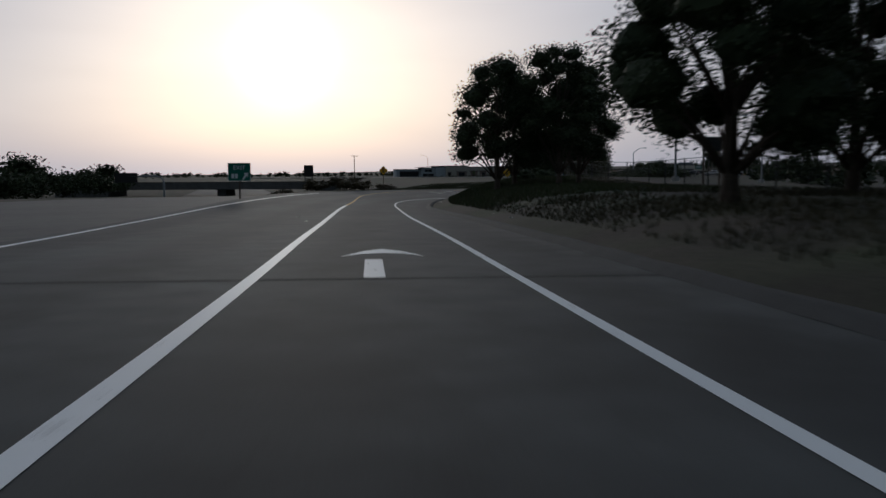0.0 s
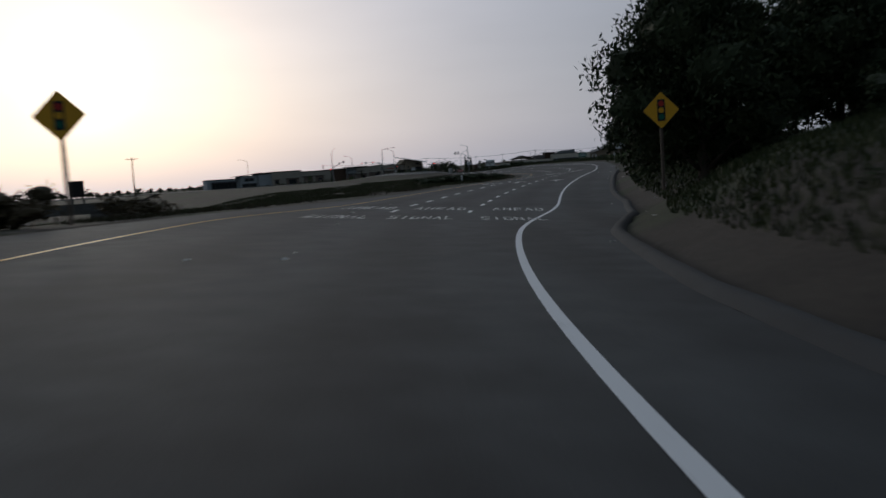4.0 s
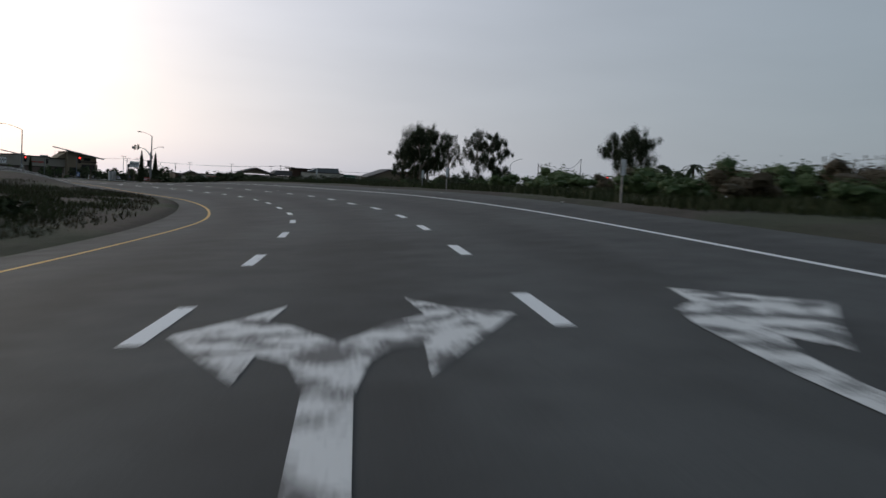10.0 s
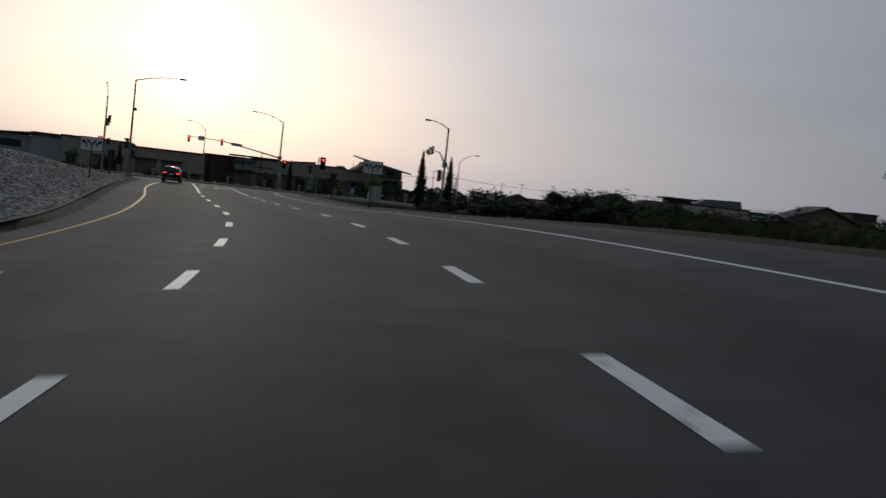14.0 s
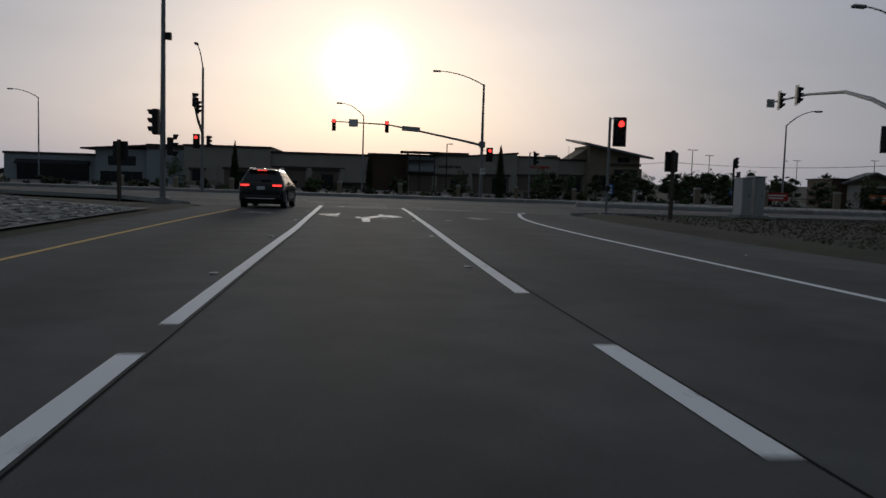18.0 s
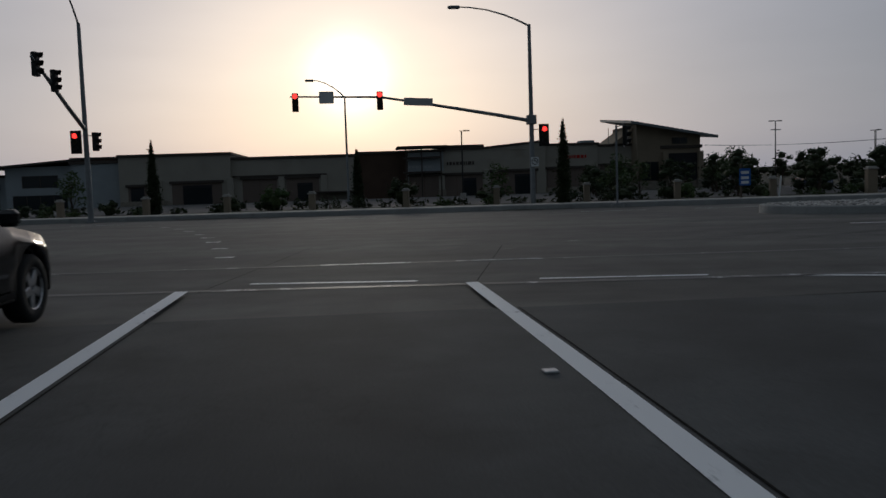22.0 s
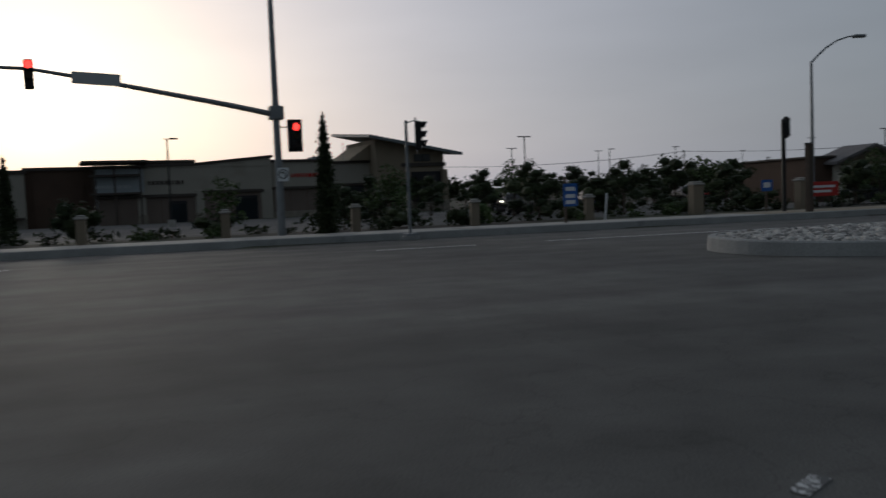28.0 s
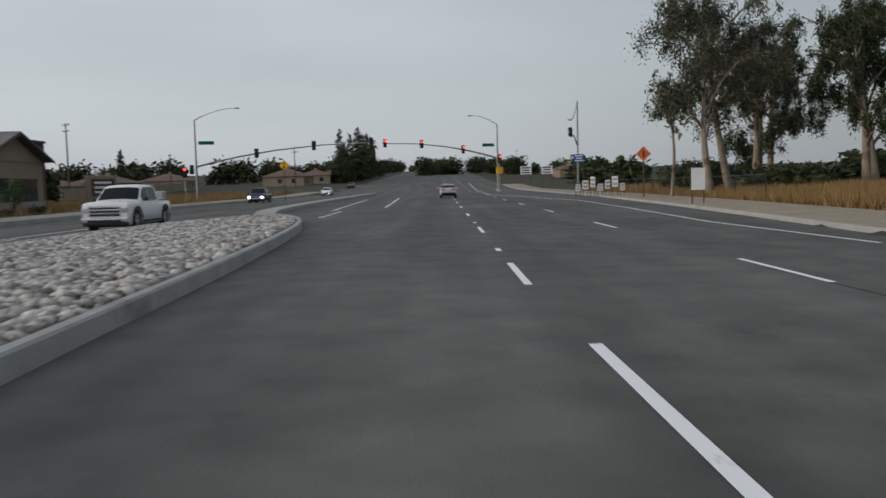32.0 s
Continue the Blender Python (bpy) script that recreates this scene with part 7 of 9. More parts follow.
def cypress(x, y, z, h, w, seed):
    root = thing("cypress", pose(x, y, z), "tall narrow dark Italian cypress", "tree", "cypresses")
    part("trunk", tubem(((0, 0, -0.3), (0, 0, h * 0.9)), [0.12, 0.03], 6), BARK, root)
    bl = [(0, 0, h * (0.06 + 0.9 * k / 17), w * 0.5 * (1 - (k / 18) ** 2.2) + 0.04, w * 0.5 * (1 - (k / 18) ** 2.2) + 0.04, h * 0.06) for k in range(18)]
    crown("foliage", bl, 5200, 0.06, LEAFD, root, seed, shell=0.1)



for x, y, z, h, w, sd in ((12.4, 69.2, -0.1, 5.0, 0.75, 53), (-13.5, 78.5, -0.2, 5.0, 0.8, 54), (21.0, 21.9, 0.2, 6.1, 0.95, 55), (26.3, 28.9, 0.2, 6.2, 0.95, 57), (0.2, 82, -0.2, 4.3, 0.7, 56)):
    cypress(x, y, z, h, w, sd)
# planting strip in front of the shops
r = random.Random(60)
k = 0
for x in np.arange(-34, 88, 3.1):
    y = float(nk(x)) + 6.5 + r.uniform(-1, 1.8)
    h = r.choice((0.6, 0.8, 1.2, 1.9)) * r.uniform(0.8, 1.2)
    shrub(x + r.uniform(-1, 1), y, -0.15, h * r.uniform(1.0, 1.5), h, 400 + k, LEAFD if r.random() < 0.6 else LEAFG, size=0.08, per=360, label="planted shrub in the strip before the shops", group="planting strip", name="planted_shrub")
    k += 1
for x in np.arange(-44, 64, 1.9):
    h = r.uniform(0.6, 1.35)
    shrub(x + r.uniform(-0.7, 0.7), float(nk(x)) + 8.2 + r.uniform(-0.8, 0.9), -0.15, h * r.uniform(1.3, 1.9), h, 700 + k, LEAFD, size=0.11, per=120, label="dense dark shrub along the car park's edge", group="planting strip", name="planted_shrub")
    k += 1
for x, dy, h, sd in ((-21, 12, 3.4, 71), (9.5, 9, 2.8, 72), (17.5, 10, 3.2, 73), (38, 14, 3.2, 74), (46, 12, 2.8, 75), (52, 16, 3.4, 76), (29, 20, 3.6, 77), (62, 9, 3.0, 78), (70, 9, 3.2, 79), (79, 9, 2.6, 80), (24, 26, 3.0, 81), (90, 9, 3.0, 82), (34, 30, 3.4, 83), (57, 24, 3.2, 84)):
    tree(x, float(nk(x)) + dy, -0.2, h, h * 0.75, sd, "small planted tree in the car park", leaf=LEAFG, per=330, size=0.09, blobs=7, r0=0.07, group="car park trees")
r = random.Random(63)
for k in range(34):
    x = r.uniform(19, 62)
    tree(x, float(nk(x)) + r.uniform(9.5, 36), -0.2, r.uniform(1.8, 3.4), r.uniform(2.0, 3.4), 560 + k, "dense dark planted tree in the car park", per=260, size=0.09, blobs=8, r0=0.07, low=0.12, group="car park trees", inner=0.6)
r = random.Random(64)
for k in range(26):
    x = r.uniform(36, 130)
    tree(x, float(nk(x)) + r.uniform(26, 75), -0.2, r.uniform(2.8, 4.6), r.uniform(2.6, 4.2), 500 + k, "small dark planted tree far back in the car park", per=120, size=0.14, blobs=7, r0=0.08, group="car park trees", inner=0.6)
# eucalyptus grove beyond the south path
E = "tall eucalyptus with pale peeling bark and hanging olive leaves"
def eucalyptus(x, y, h, w, lean, seed, leaf, per=420, first=0.3, limbs=7, r0=0.27, label=E):
    """A leaning pale trunk, a few rising limbs and hanging clumps of narrow leaves with gaps between them."""
    r = random.Random(seed)
    root = thing("eucalyptus_tree", pose(x, y, ground_z(x, y), 0, 0, 0), label, "tree", "grove")
    ph = r.uniform(0, 6)
    spine = [Vector((lean[0] * h * t + 0.35 * math.sin(4 * t + ph), lean[1] * h * t + 0.35 * math.cos(3 * t + ph), -0.4 + (h * 0.9 + 0.4) * t)) for t in np.linspace(0, 1, 10)]
    part("trunk", tubem(spine, [r0 * (1.3 - 1.2 * t) for t in np.linspace(0, 1, 10)], 9), EUCB, root, smooth=True)
    bl = []
    for k in range(limbs):
        t = first + (0.92 - first) * (k + 0.3) / limbs
        s0 = spine[int(t * 9)].lerp(spine[min(9, int(t * 9) + 1)], t * 9 - int(t * 9))
        a = 2 * math.pi * (k * 0.382 + r.uniform(-0.08, 0.08)) + ph
        reach = w / 2 * math.sin(math.pi * min(1, 0.3 + 0.62 * t)) * r.uniform(0.75, 1.1)
        up = reach * r.uniform(0.5, 1.1)
        out = Vector((math.cos(a), math.sin(a), 0))
        pts = [s0, s0 + out * reach * 0.35 + Vector((0, 0, up * 0.6)), s0 + out * reach * 0.7 + Vector((0, 0, up * 0.95)), s0 + out * reach + Vector((0, 0, up * 1.0))]
        bm = tubem(pts, [r0 * 0.42, r0 * 0.3, r0 * 0.17, r0 * 0.06], 7)
        for j in range(13):
            u = 0.25 + 0.75 * (j + r.random()) / 13
            i = min(2, int(u * 3))
            p = pts[i].lerp(pts[i + 1], u * 3 - i)
            c = p + Vector((r.gauss(0, 0.075 * w), r.gauss(0, 0.075 * w), r.uniform(-0.6, 0.9)))
            tube(bm, (pts[i].lerp(pts[i + 1], max(0, u * 3 - i - 0.3)), p.lerp(c, 0.6) + Vector((0, 0, 0.2)), c), [r0 * 0.12, r0 * 0.07, 0.012], 4)
            q = w * r.uniform(0.035, 0.075)
            bl.append((c.x, c.y, c.z - q, q, q, q * r.uniform(1.2, 2.0)))
        part("limb", bm, EUCB, root, smooth=True)
    for j in range(12):
        c = spine[-1] + Vector((r.gauss(0, w * 0.09), r.gauss(0, w * 0.09), r.uniform(-1.8, 0.9)))
        q = w * r.uniform(0.04, 0.08)
        bl.append((c.x, c.y, c.z, q, q, q * 1.5))
    crown("crown", bl, per * 0.62, 0.085, leaf, root, seed, droop=1.3, shell=0.1)
    return root


for x, y, h, w, lean, sd, lf, pr, fi in ((77.0, 4.2, 16.3, 12.5, (0.0, 0.24), 91, LEAFO, 420, 0.34), (80.5, 0.5, 14.6, 9.0, (0, 0.02), 92, LEAFO, 420, 0.35), (74.0, 8.0, 12.4, 8.0, (-0.02, 0.06), 93, LEAFO, 380, 0.36), (69.8, -1.2, 13.6, 9.0, (0.02, 0.0), 94, LEAFD, 900, 0.22), (71.5, -3.6, 14.2, 10.0, (0.02, 0.03), 95, LEAFD, 700, 0.22), (85.0, -4.0, 14.8, 9.5, (0.0, 0.03), 98, LEAFO, 620, 0.24), (88.5, -5.0, 14.5, 10.0, (0.0, 0.0), 99, LEAFD, 1300, 0.14), (66.8, -6.5, 13.6, 9.0, (0.0, 0.02), 90, LEAFD, 900, 0.2)):
    eucalyptus(x, y, h, w, lean, sd, lf, pr, fi)
eucalyptus(91.2, -40.0, 15.8, 13.5, (0.0, 0.0), 35, LEAFD, 620, 0.3, 9, 0.27, "broad dark tree standing alone beyond the hedge")
eucalyptus(75.6, 10.6, 9.9, 4.8, (0.0, 0.03), 96, LEAFO, 560, 0.55, 6, 0.14, "slender eucalyptus with a high tufted crown")
for x, y, w, h, sd in ((84, 3, 6, 3.2, 331), (90, 0, 6, 3.0, 332), (97, -2, 6, 2.6, 333), (104, -6, 7, 3.0, 334), (78, 1, 5, 2.6, 335), (70, 3, 4.5, 2.2, 336)):
    shrub(x, y, ground_z(x, y), w, h, sd, LEAFD, size=0.14, per=200, label="dark shrub under the eucalyptus trees")
def conifer(x, y, h, w, seed, label="dark pointed conifer beside the far road"):
    r = random.Random(seed)
    root = thing("conifer_tree", pose(x, y, float(hill(x)) - 0.3), label, "tree", "far trees")
    part("trunk", tubem(((0, 0, -0.3), (0, 0, h * 0.9)), [0.3, 0.05], 7), BARK, root)
    bl = []
    for k in range(22):
        t = k / 21
        a, rr = 2.4 * k, w * 0.42 * (1 - t) ** 0.8 * r.uniform(0.5, 1.1)
        q = w * (0.08 + 0.16 * (1 - t))
        bl.append((math.cos(a) * rr, math.sin(a) * rr, h * (0.08 + 0.9 * t), q, q, q * 1.3))
    crown("crown", bl, 60, 0.3, LEAFD, root, seed, droop=0.3, shell=0.2)


for x, y, h, w, sd in ((300, 12, 18, 7, 1), (306, 10, 13, 7, 2), (322, 6, 17, 8, 3), (340, 1, 20, 9, 4), (294, 13, 9, 7, 5), (360, -3, 18, 10, 6), (382, -8, 19, 11, 7), (398, -12, 15, 10, 8), (176, 84, 9, 4, 9), (184, 88, 8, 4, 10), (205, 96, 10, 4, 11), (150, 100, 8, 3.5, 12), (250, 74, 11, 5, 13)):
    conifer(x, y, h, w, 700 + sd)
# far trees down the arterial and round the horizon
for k, (x, y, h, w, n) in enumerate(((312, 6, 10, 12, "olive tree mass beside the far road"), (352, -2, 12, 13, "dark rounded tree beside the far road"), (150, 72, 6, 8, "dark tree behind the houses"), (160, 92, 8, 10, "dark tree behind the houses"), (196, 84, 10, 8, "dark tree behind the houses"))):
    tree(x, y, float(hill(x)) - 0.3, h, w, 120 + k, n, per=90, size=0.26, low=0.12, blobs=18, lump=(0.1, 0.2), r0=0.3, group="far trees", inner=0.7)
palm(405, -14, float(hill(405)) - 0.3, 17, 5, "tall fan palm beside the far road")
palm(412, -16, float(hill(412)) - 0.3, 15, 6, "tall fan palm beside the far road")


def woods(name, pts, h, seed, label, leaf=LEAFD, size=0.7, per=22, z0=0.0):
    r = random.Random(seed)
    bl = []
    for (x0, y0), (x1, y1) in zip(pts, pts[1:]):
        L = math.hypot(x1 - x0, y1 - y0)
        n = max(2, int(L / (h * 1.1)))
        for k in range(n):
            t = (k + r.random()) / n
            hh = h * r.uniform(0.35, 1.1)
            bl.append((x0 + (x1 - x0) * t, y0 + (y1 - y0) * t + r.uniform(-8, 8), hh * 0.45 + z0 + float(hill(x0 + (x1 - x0) * t)), hh * r.uniform(0.5, 1.0), hh * 0.6, hh * 0.55))
    ob = crown(name, bl, per, size, leaf, None, seed, shell=0.2)
    return tagged(ob, label, "trees", kind="stuff")


woods("distant_trees", ((60, 330), (160, 330), (260, 260), (330, 160), (420, 60)), 8, 5, "low dark line of trees beyond the car parks")
woods("distant_trees", ((140, 118), (220, 98), (300, 70), (380, 30), (480, 0)), 8, 16, "dark hazy line of trees behind the houses", per=32)
woods("distant_trees", ((420, -95), (520, -100), (640, -130)), 9, 26, "hazy trees at the end of the road", per=32)
woods("distant_trees", ((430, -50), (560, -80), (720, -118), (900, -160)), 8, 36, "hazy trees along the far road", per=40)
woods("distant_trees", ((440, 4), (560, -30), (720, -70), (900, -110), (930, -150)), 9, 37, "hazy trees along the far road", per=40)
woods("distant_trees", ((170, -30), (240, -55), (330, -90), (460, -130)), 6, 6, "low dark line of trees south of the far road")
woods("distant_trees", ((120, -20), (130, -90), (110, -180), (80, -260)), 5, 7, "low dark trees behind the hedge")
woods("distant_trees", ((-330, 160), (-260, 190), (-190, 230), (-90, 260), (20, 300)), 3, 8, "low dark line of trees beyond the freeway")
woods("distant_trees", ((-420, -60), (-300, 0), (-240, 40), (-196, 62)), 10, 9, "dark trees and walls across the freeway", per=32)
woods("distant_trees", ((-204, -178), (-190, -110), (-181, -40), (-186, 24)), 6.5, 19, "dark roadside trees across the freeway", per=60, size=0.4, z0=-3.6)
woods("distant_trees", ((-214, -178), (-200, -110), (-192, -40), (-196, 24)), 6.0, 29, "dark trees on the bank across the freeway", per=50, size=0.45, z0=-2.6)
woods("distant_trees", ((-40, -300), (-30, -240), (-18, -200), (0, -160)), 5, 10, "dark trees behind the bank's fence")


# ---- grass -----------------------------------------------------------------
def grass(name, spots, hgt, material, seed, label, wide=0.025):
    r = np.random.RandomState(seed)
    P = np.array(spots)
    n = len(P)
    z = land(P[:, 0], P[:, 1]) if P.shape[1] == 2 else P[:, 2]
    a = r.rand(n) * 6.283
    h = hgt * (0.5 + r.rand(n))
    w = wide * (0.7 + 0.8 * r.rand(n))
    lx, ly = r.normal(size=n) * 0.35 * h, r.normal(size=n) * 0.35 * h
    b0 = np.stack([P[:, 0] - np.cos(a) * w, P[:, 1] - np.sin(a) * w, z - 0.03], 1)
    b1 = np.stack([P[:, 0] + np.cos(a) * w, P[:, 1] + np.sin(a) * w, z - 0.03], 1)
    t = np.stack([P[:, 0] + lx, P[:, 1] + ly, z + h], 1)
    V = np.stack([b0, b1, t], 1).reshape(-1, 3)
    me = bpy.data.meshes.new(name)
    me.vertices.add(len(V))
    me.vertices.foreach_set("co", V.ravel())
    me.loops.add(len(V))
    me.loops.foreach_set("vertex_index", np.arange(len(V)))
    me.polygons.add(n)
    me.polygons.foreach_set("loop_start", np.arange(0, len(V), 3))
    me.update(calc_edges=True)
    me.materials.append(material)
    ob = new(name, me)
    return tagged(ob, label, "grass", kind="stuff")


def ramp_spots(s0, s1, side, d0, d1, n, seed, clump=0.6):
    r = random.Random(seed)
    out = []
    while len(out) < n:
        s, d = r.uniform(s0, s1), d0 + (d1 - d0) * r.random()
        if clump and noise.noise((s * 0.13, d * 0.3, side)) < r.uniform(-0.5, 0.4) * clump:
            continue
        e = float(EDGE_R(s)) + d if side > 0 else float(EDGE_L(s)) - d
        p = ramp(s, e)
        out.append((p.x, p.y))
    return out


grass("bank_grass", ramp_spots(44, 215, 1, 1.5, 15, 95000, 1, 0.0), 0.2, GRASS, 1, "green weeds and ivy over the bank", 0.03)
grass("bank_weeds", ramp_spots(-20, 100, 1, 1.4, 19, 42000, 11, 1.0), 0.17, BANKG, 11, "sparse dull brown weeds on the dirt bank", 0.03)
grass("shoulder_weeds", ramp_spots(205, 345, 1, 1.2, 9, 45000, 2), 0.32, GRASS, 2, "tall green weeds along the shoulder", 0.03)
grass("field_grass", ramp_spots(130, 330, -1, 1.2, 26, 50000, 3), 0.2, BANKG, 3, "dull brown grass in the field inside the ramp's curve", 0.03)
grass("field_weeds", ramp_spots(140, 325, -1, 3, 34, 60000, 4, 0.3), 0.22, GRASS, 4, "green weeds in the field inside the ramp's curve", 0.035)
r = random.Random(5)
spots = [(x, float(sk(x)) - 4.9 - abs(r.gauss(0, 6))) for x in (r.uniform(34, 130) for _ in range(70000))]
grass("golden_grass", spots, 0.5, DRYG, 5, "tall dry golden grass behind the south path", 0.03)
spots = [(r.uniform(80, 210), r.uniform(0, 1)) for _ in range(26000)]
grass("far_dry_grass", [(x, float(nk(x)) + 6 + 40 * t, float(hill(x)) - 0.1) for x, t in spots], 0.4, DRYG, 6, "dry brown grass on the empty lot", 0.06)
r = random.Random(8)
grass("corner_grass", [(r.uniform(11, 30), r.uniform(-2, 27)) for _ in range(14000)], 0.06, BANKG, 7, "low dull weeds on the ramp's corner", 0.03)


# ---- vehicles --------------------------------------------------------------
def wheel(parent, x, y, r, w=0.23):
    side = 1 if x > 0 else -1
    turn = Matrix.Translation((x, y, r)) @ Matrix.Rotation(radians(90), 4, "Y")
    bm = bmesh.new()
    prof = ((0.62, -0.5), (0.93, -0.5), (1.0, -0.36), (1.0, 0.36), (0.93, 0.5), (0.62, 0.5))
    n, rings = 22, []
    for k in range(n):
        a = 2 * math.pi * k / n
        rings.append([bm.verts.new((math.cos(a) * p * r, math.sin(a) * p * r, q * w)) for p, q in prof])
    for k in range(n):
        for j in range(6):
            A, B = rings[k], rings[(k + 1) % n]
            bm.faces.new((A[j], B[j], B[(j + 1) % 6], A[(j + 1) % 6]))
    bmesh.ops.transform(bm, matrix=turn, verts=bm.verts[:])
    wh = part("tyre", bm, RUBT, parent, smooth=True)
    bm = bmesh.new()
    c = bmesh.ops.create_cone(bm, cap_ends=True, segments=22, radius1=0.63 * r, radius2=0.63 * r, depth=0.05)
    bmesh.ops.transform(bm, matrix=turn @ Matrix.Translation((0, 0, side * w * 0.18)), verts=c["verts"])
    part("wheel_well_disc", bm, DARKM, wh)
    for k in range(5):
        m = turn @ Matrix.Rotation(2 * math.pi * k / 5, 4, "Z")
        part("spoke", boxm(0.02, 0.61 * r, -0.05, 0.05, side * w * 0.3 - 0.025, side * w * 0.3 + 0.025, 0.01, m), RIMM, wh)
    part("rim_ring", tubem([(x + side * w * 0.4, y + math.cos(2 * math.pi * k / 20) * r * 0.62, r + math.sin(2 * math.pi * k / 20) * r * 0.62) for k in range(21)], 0.018, 6), RIMM, wh)


def vehicle(name, m, label, paint, L, W, belt, H, wheels, cab, roof, r=0.36, kind="car", nose=0.0, lit="", sides=2, group=""):
    """A car that looks along +y, its shell lofted from cross-sections. wheels: axle places; cab: back and front of the glasshouse at the belt; roof: the same at the roof."""
    root = thing(name, m, label, "pickup" if kind == "pickup" else "car", group)
    hw, f, b, ra = W / 2, L / 2, -L / 2, r + 0.08
    truck = kind == "pickup"
    if truck:
        top = [(b, belt - 0.1), (b + 0.04, belt - 0.03), (cab[0] - 0.04, belt - 0.02), (cab[0], belt + 0.05)]
        front = [(cab[1], belt + 0.05), (f - 0.5, belt + 0.02), (f - 0.1, belt - 0.02), (f - 0.02, belt - 0.08), (f, belt - 0.2)]
    else:
        top = [(b, belt - 0.3), (b + 0.05, belt - 0.1), (b + 0.12, belt - 0.01), (max(cab[0], b + 0.14), belt + 0.02)]
        front = [(cab[1], belt + 0.02), (f - 0.6, belt - 0.05 - nose * 0.35), (f - 0.2, belt - 0.13 - nose * 0.8), (f - 0.05, belt - 0.24 - nose), (f, belt - 0.38 - nose)]
    top += [(roof[0], H - 0.05), (roof[0] + 0.25, H - 0.01), ((roof[0] + roof[1]) / 2, H), (roof[1] - 0.2, H - 0.015), (roof[1], H - 0.06)] + front
    tops = curve(top)
    plan = curve(((b, hw - 0.16), (b + 0.06, hw - 0.07), (b + 0.3, hw - 0.01), (b + 0.7, hw), (f - 0.9, hw), (f - 0.4, hw - 0.04), (f - 0.1, hw - (0.05 if truck else 0.17)), (f, hw - (0.09 if truck else 0.3))))
    ys = set(np.linspace(b, f, 40).round(3).tolist()) | {round(p[0], 3) for p in top}
    for wy in wheels:
        ys |= {round(wy + ra * math.cos(math.pi * k / 10), 3) for k in range(11)}
    ys = sorted(ys)

    def section(y):
        t, w = float(tops(y)), float(plan(y))
        low = 0.27 + 0.12 * max(0.0, (abs(y) - (f - 0.3)) / 0.3)
        for wy in wheels:
            if abs(y - wy) < ra:
                low = max(low, r + math.sqrt(ra * ra - (y - wy) ** 2) * 0.97)
        bl = min(belt, t - 0.03)
        c = max(0.0, t - bl)
        wr = w - 0.07 - (0.22 if truck else 0.4) * c if c > 0.1 else w - 0.1
        mid = max(low + 0.04, bl * 0.62)
        sh = max(mid + 0.02, bl - 0.13)
        return [(w - 0.1, low), (w - 0.015, low + 0.03), (w, mid), (w - 0.012, sh), (w - 0.05, max(bl, sh + 0.01)), ((w - 0.05 + wr) / 2 + 0.015, (bl + t - 0.07) / 2 + 0.005), (wr, max(t - 0.07, bl + 0.005)), (wr - 0.1, t - 0.02), (wr * 0.45, t + 0.008), (0.0, t + 0.012)]

    rows = [section(y) for y in ys]
    full = [[(-x, z) for x, z in q] + [(x, z) for x, z in q[-2::-1]] for q in rows]
    n = len(full[0])
    vs = [(x, y, z) for y, q in zip(ys, full) for x, z in q]
    fs = [(i * n + j, i * n + j + 1, (i + 1) * n + j + 1, (i + 1) * n + j) for i in range(len(ys) - 1) for j in range(n - 1)]
    fs += [tuple(range(n))[::-1], tuple(range((len(ys) - 1) * n, len(ys) * n))]
    part_body = mesh_of("body", vs, fs, paint, root, smooth=True)
    part_body.data.polygons[len(fs) - 1].use_smooth = part_body.data.polygons[len(fs) - 2].use_smooth = False
    part("underbody", boxm(-hw + 0.26, hw - 0.26, b + 0.25, f - 0.25, 0.2, belt - 0.22), DARKM, root)

    def skin(y, v):
        """A point of the shell at y; v counts along the half-section."""
        q = section(y)
        j = min(len(q) - 2, int(v))
        (x0, z0), (x1, z1) = q[j], q[j + 1]
        return Vector((x0 + (x1 - x0) * (v - j), y, z0 + (z1 - z0) * (v - j)))

    def glazing(nm, y0, y1, v0, v1, side, material=GLASS, lab=""):
        """A pane that follows the shell between two places and two heights; side 0 spans the car."""
        A, B = max(2, int(abs(y1 - y0) / 0.12)), 3
        out = []
        for k in range(A + 1):
            y = y0 + (y1 - y0) * k / A
            if side:
                out.append([skin(y, v0 + (v1 - v0) * j / B) for j in range(B + 1)])
                for p in out[-1]:
                    p.x = side * (p.x + 0.008)
                    p.z += 0.002
            else:
                h = [skin(y, v0 + (v1 - v0) * j / B) for j in range(B + 1)]
                out.append([Vector((-p.x, p.y, p.z)) for p in h] + h[-2::-1])
        c = len(out[0])
        if not side:
            d = (out[-1][c // 2] - out[0][c // 2]).cross(Vector((1, 0, 0))).normalized()
            d = d if d.z > 0 else -d
            for q in out:
                for p in q:
                    p += d * 0.012
        vv = [p for q in out for p in q]
        ff = [(k * c + j, k * c + j + 1, (k + 1) * c + j + 1, (k + 1) * c + j) for k in range(A) for j in range(c - 1)]
        return mesh_of(nm, vv, ff, material, root, lab, smooth=True)

    glazing("windscreen", roof[1] + (cab[1] - roof[1]) * 0.12, roof[1] + (cab[1] - roof[1]) * 0.94, 6.6, 9, 0, TINT)
    glazing("rear_window", roof[0] + (cab[0] - roof[0]) * 0.1, roof[0] + (cab[0] - roof[0]) * 0.86, 6.35, 9, 0)
    y0, y1 = (cab[0] + roof[0]) / 2 + 0.12, (cab[1] + roof[1]) / 2 + 0.1
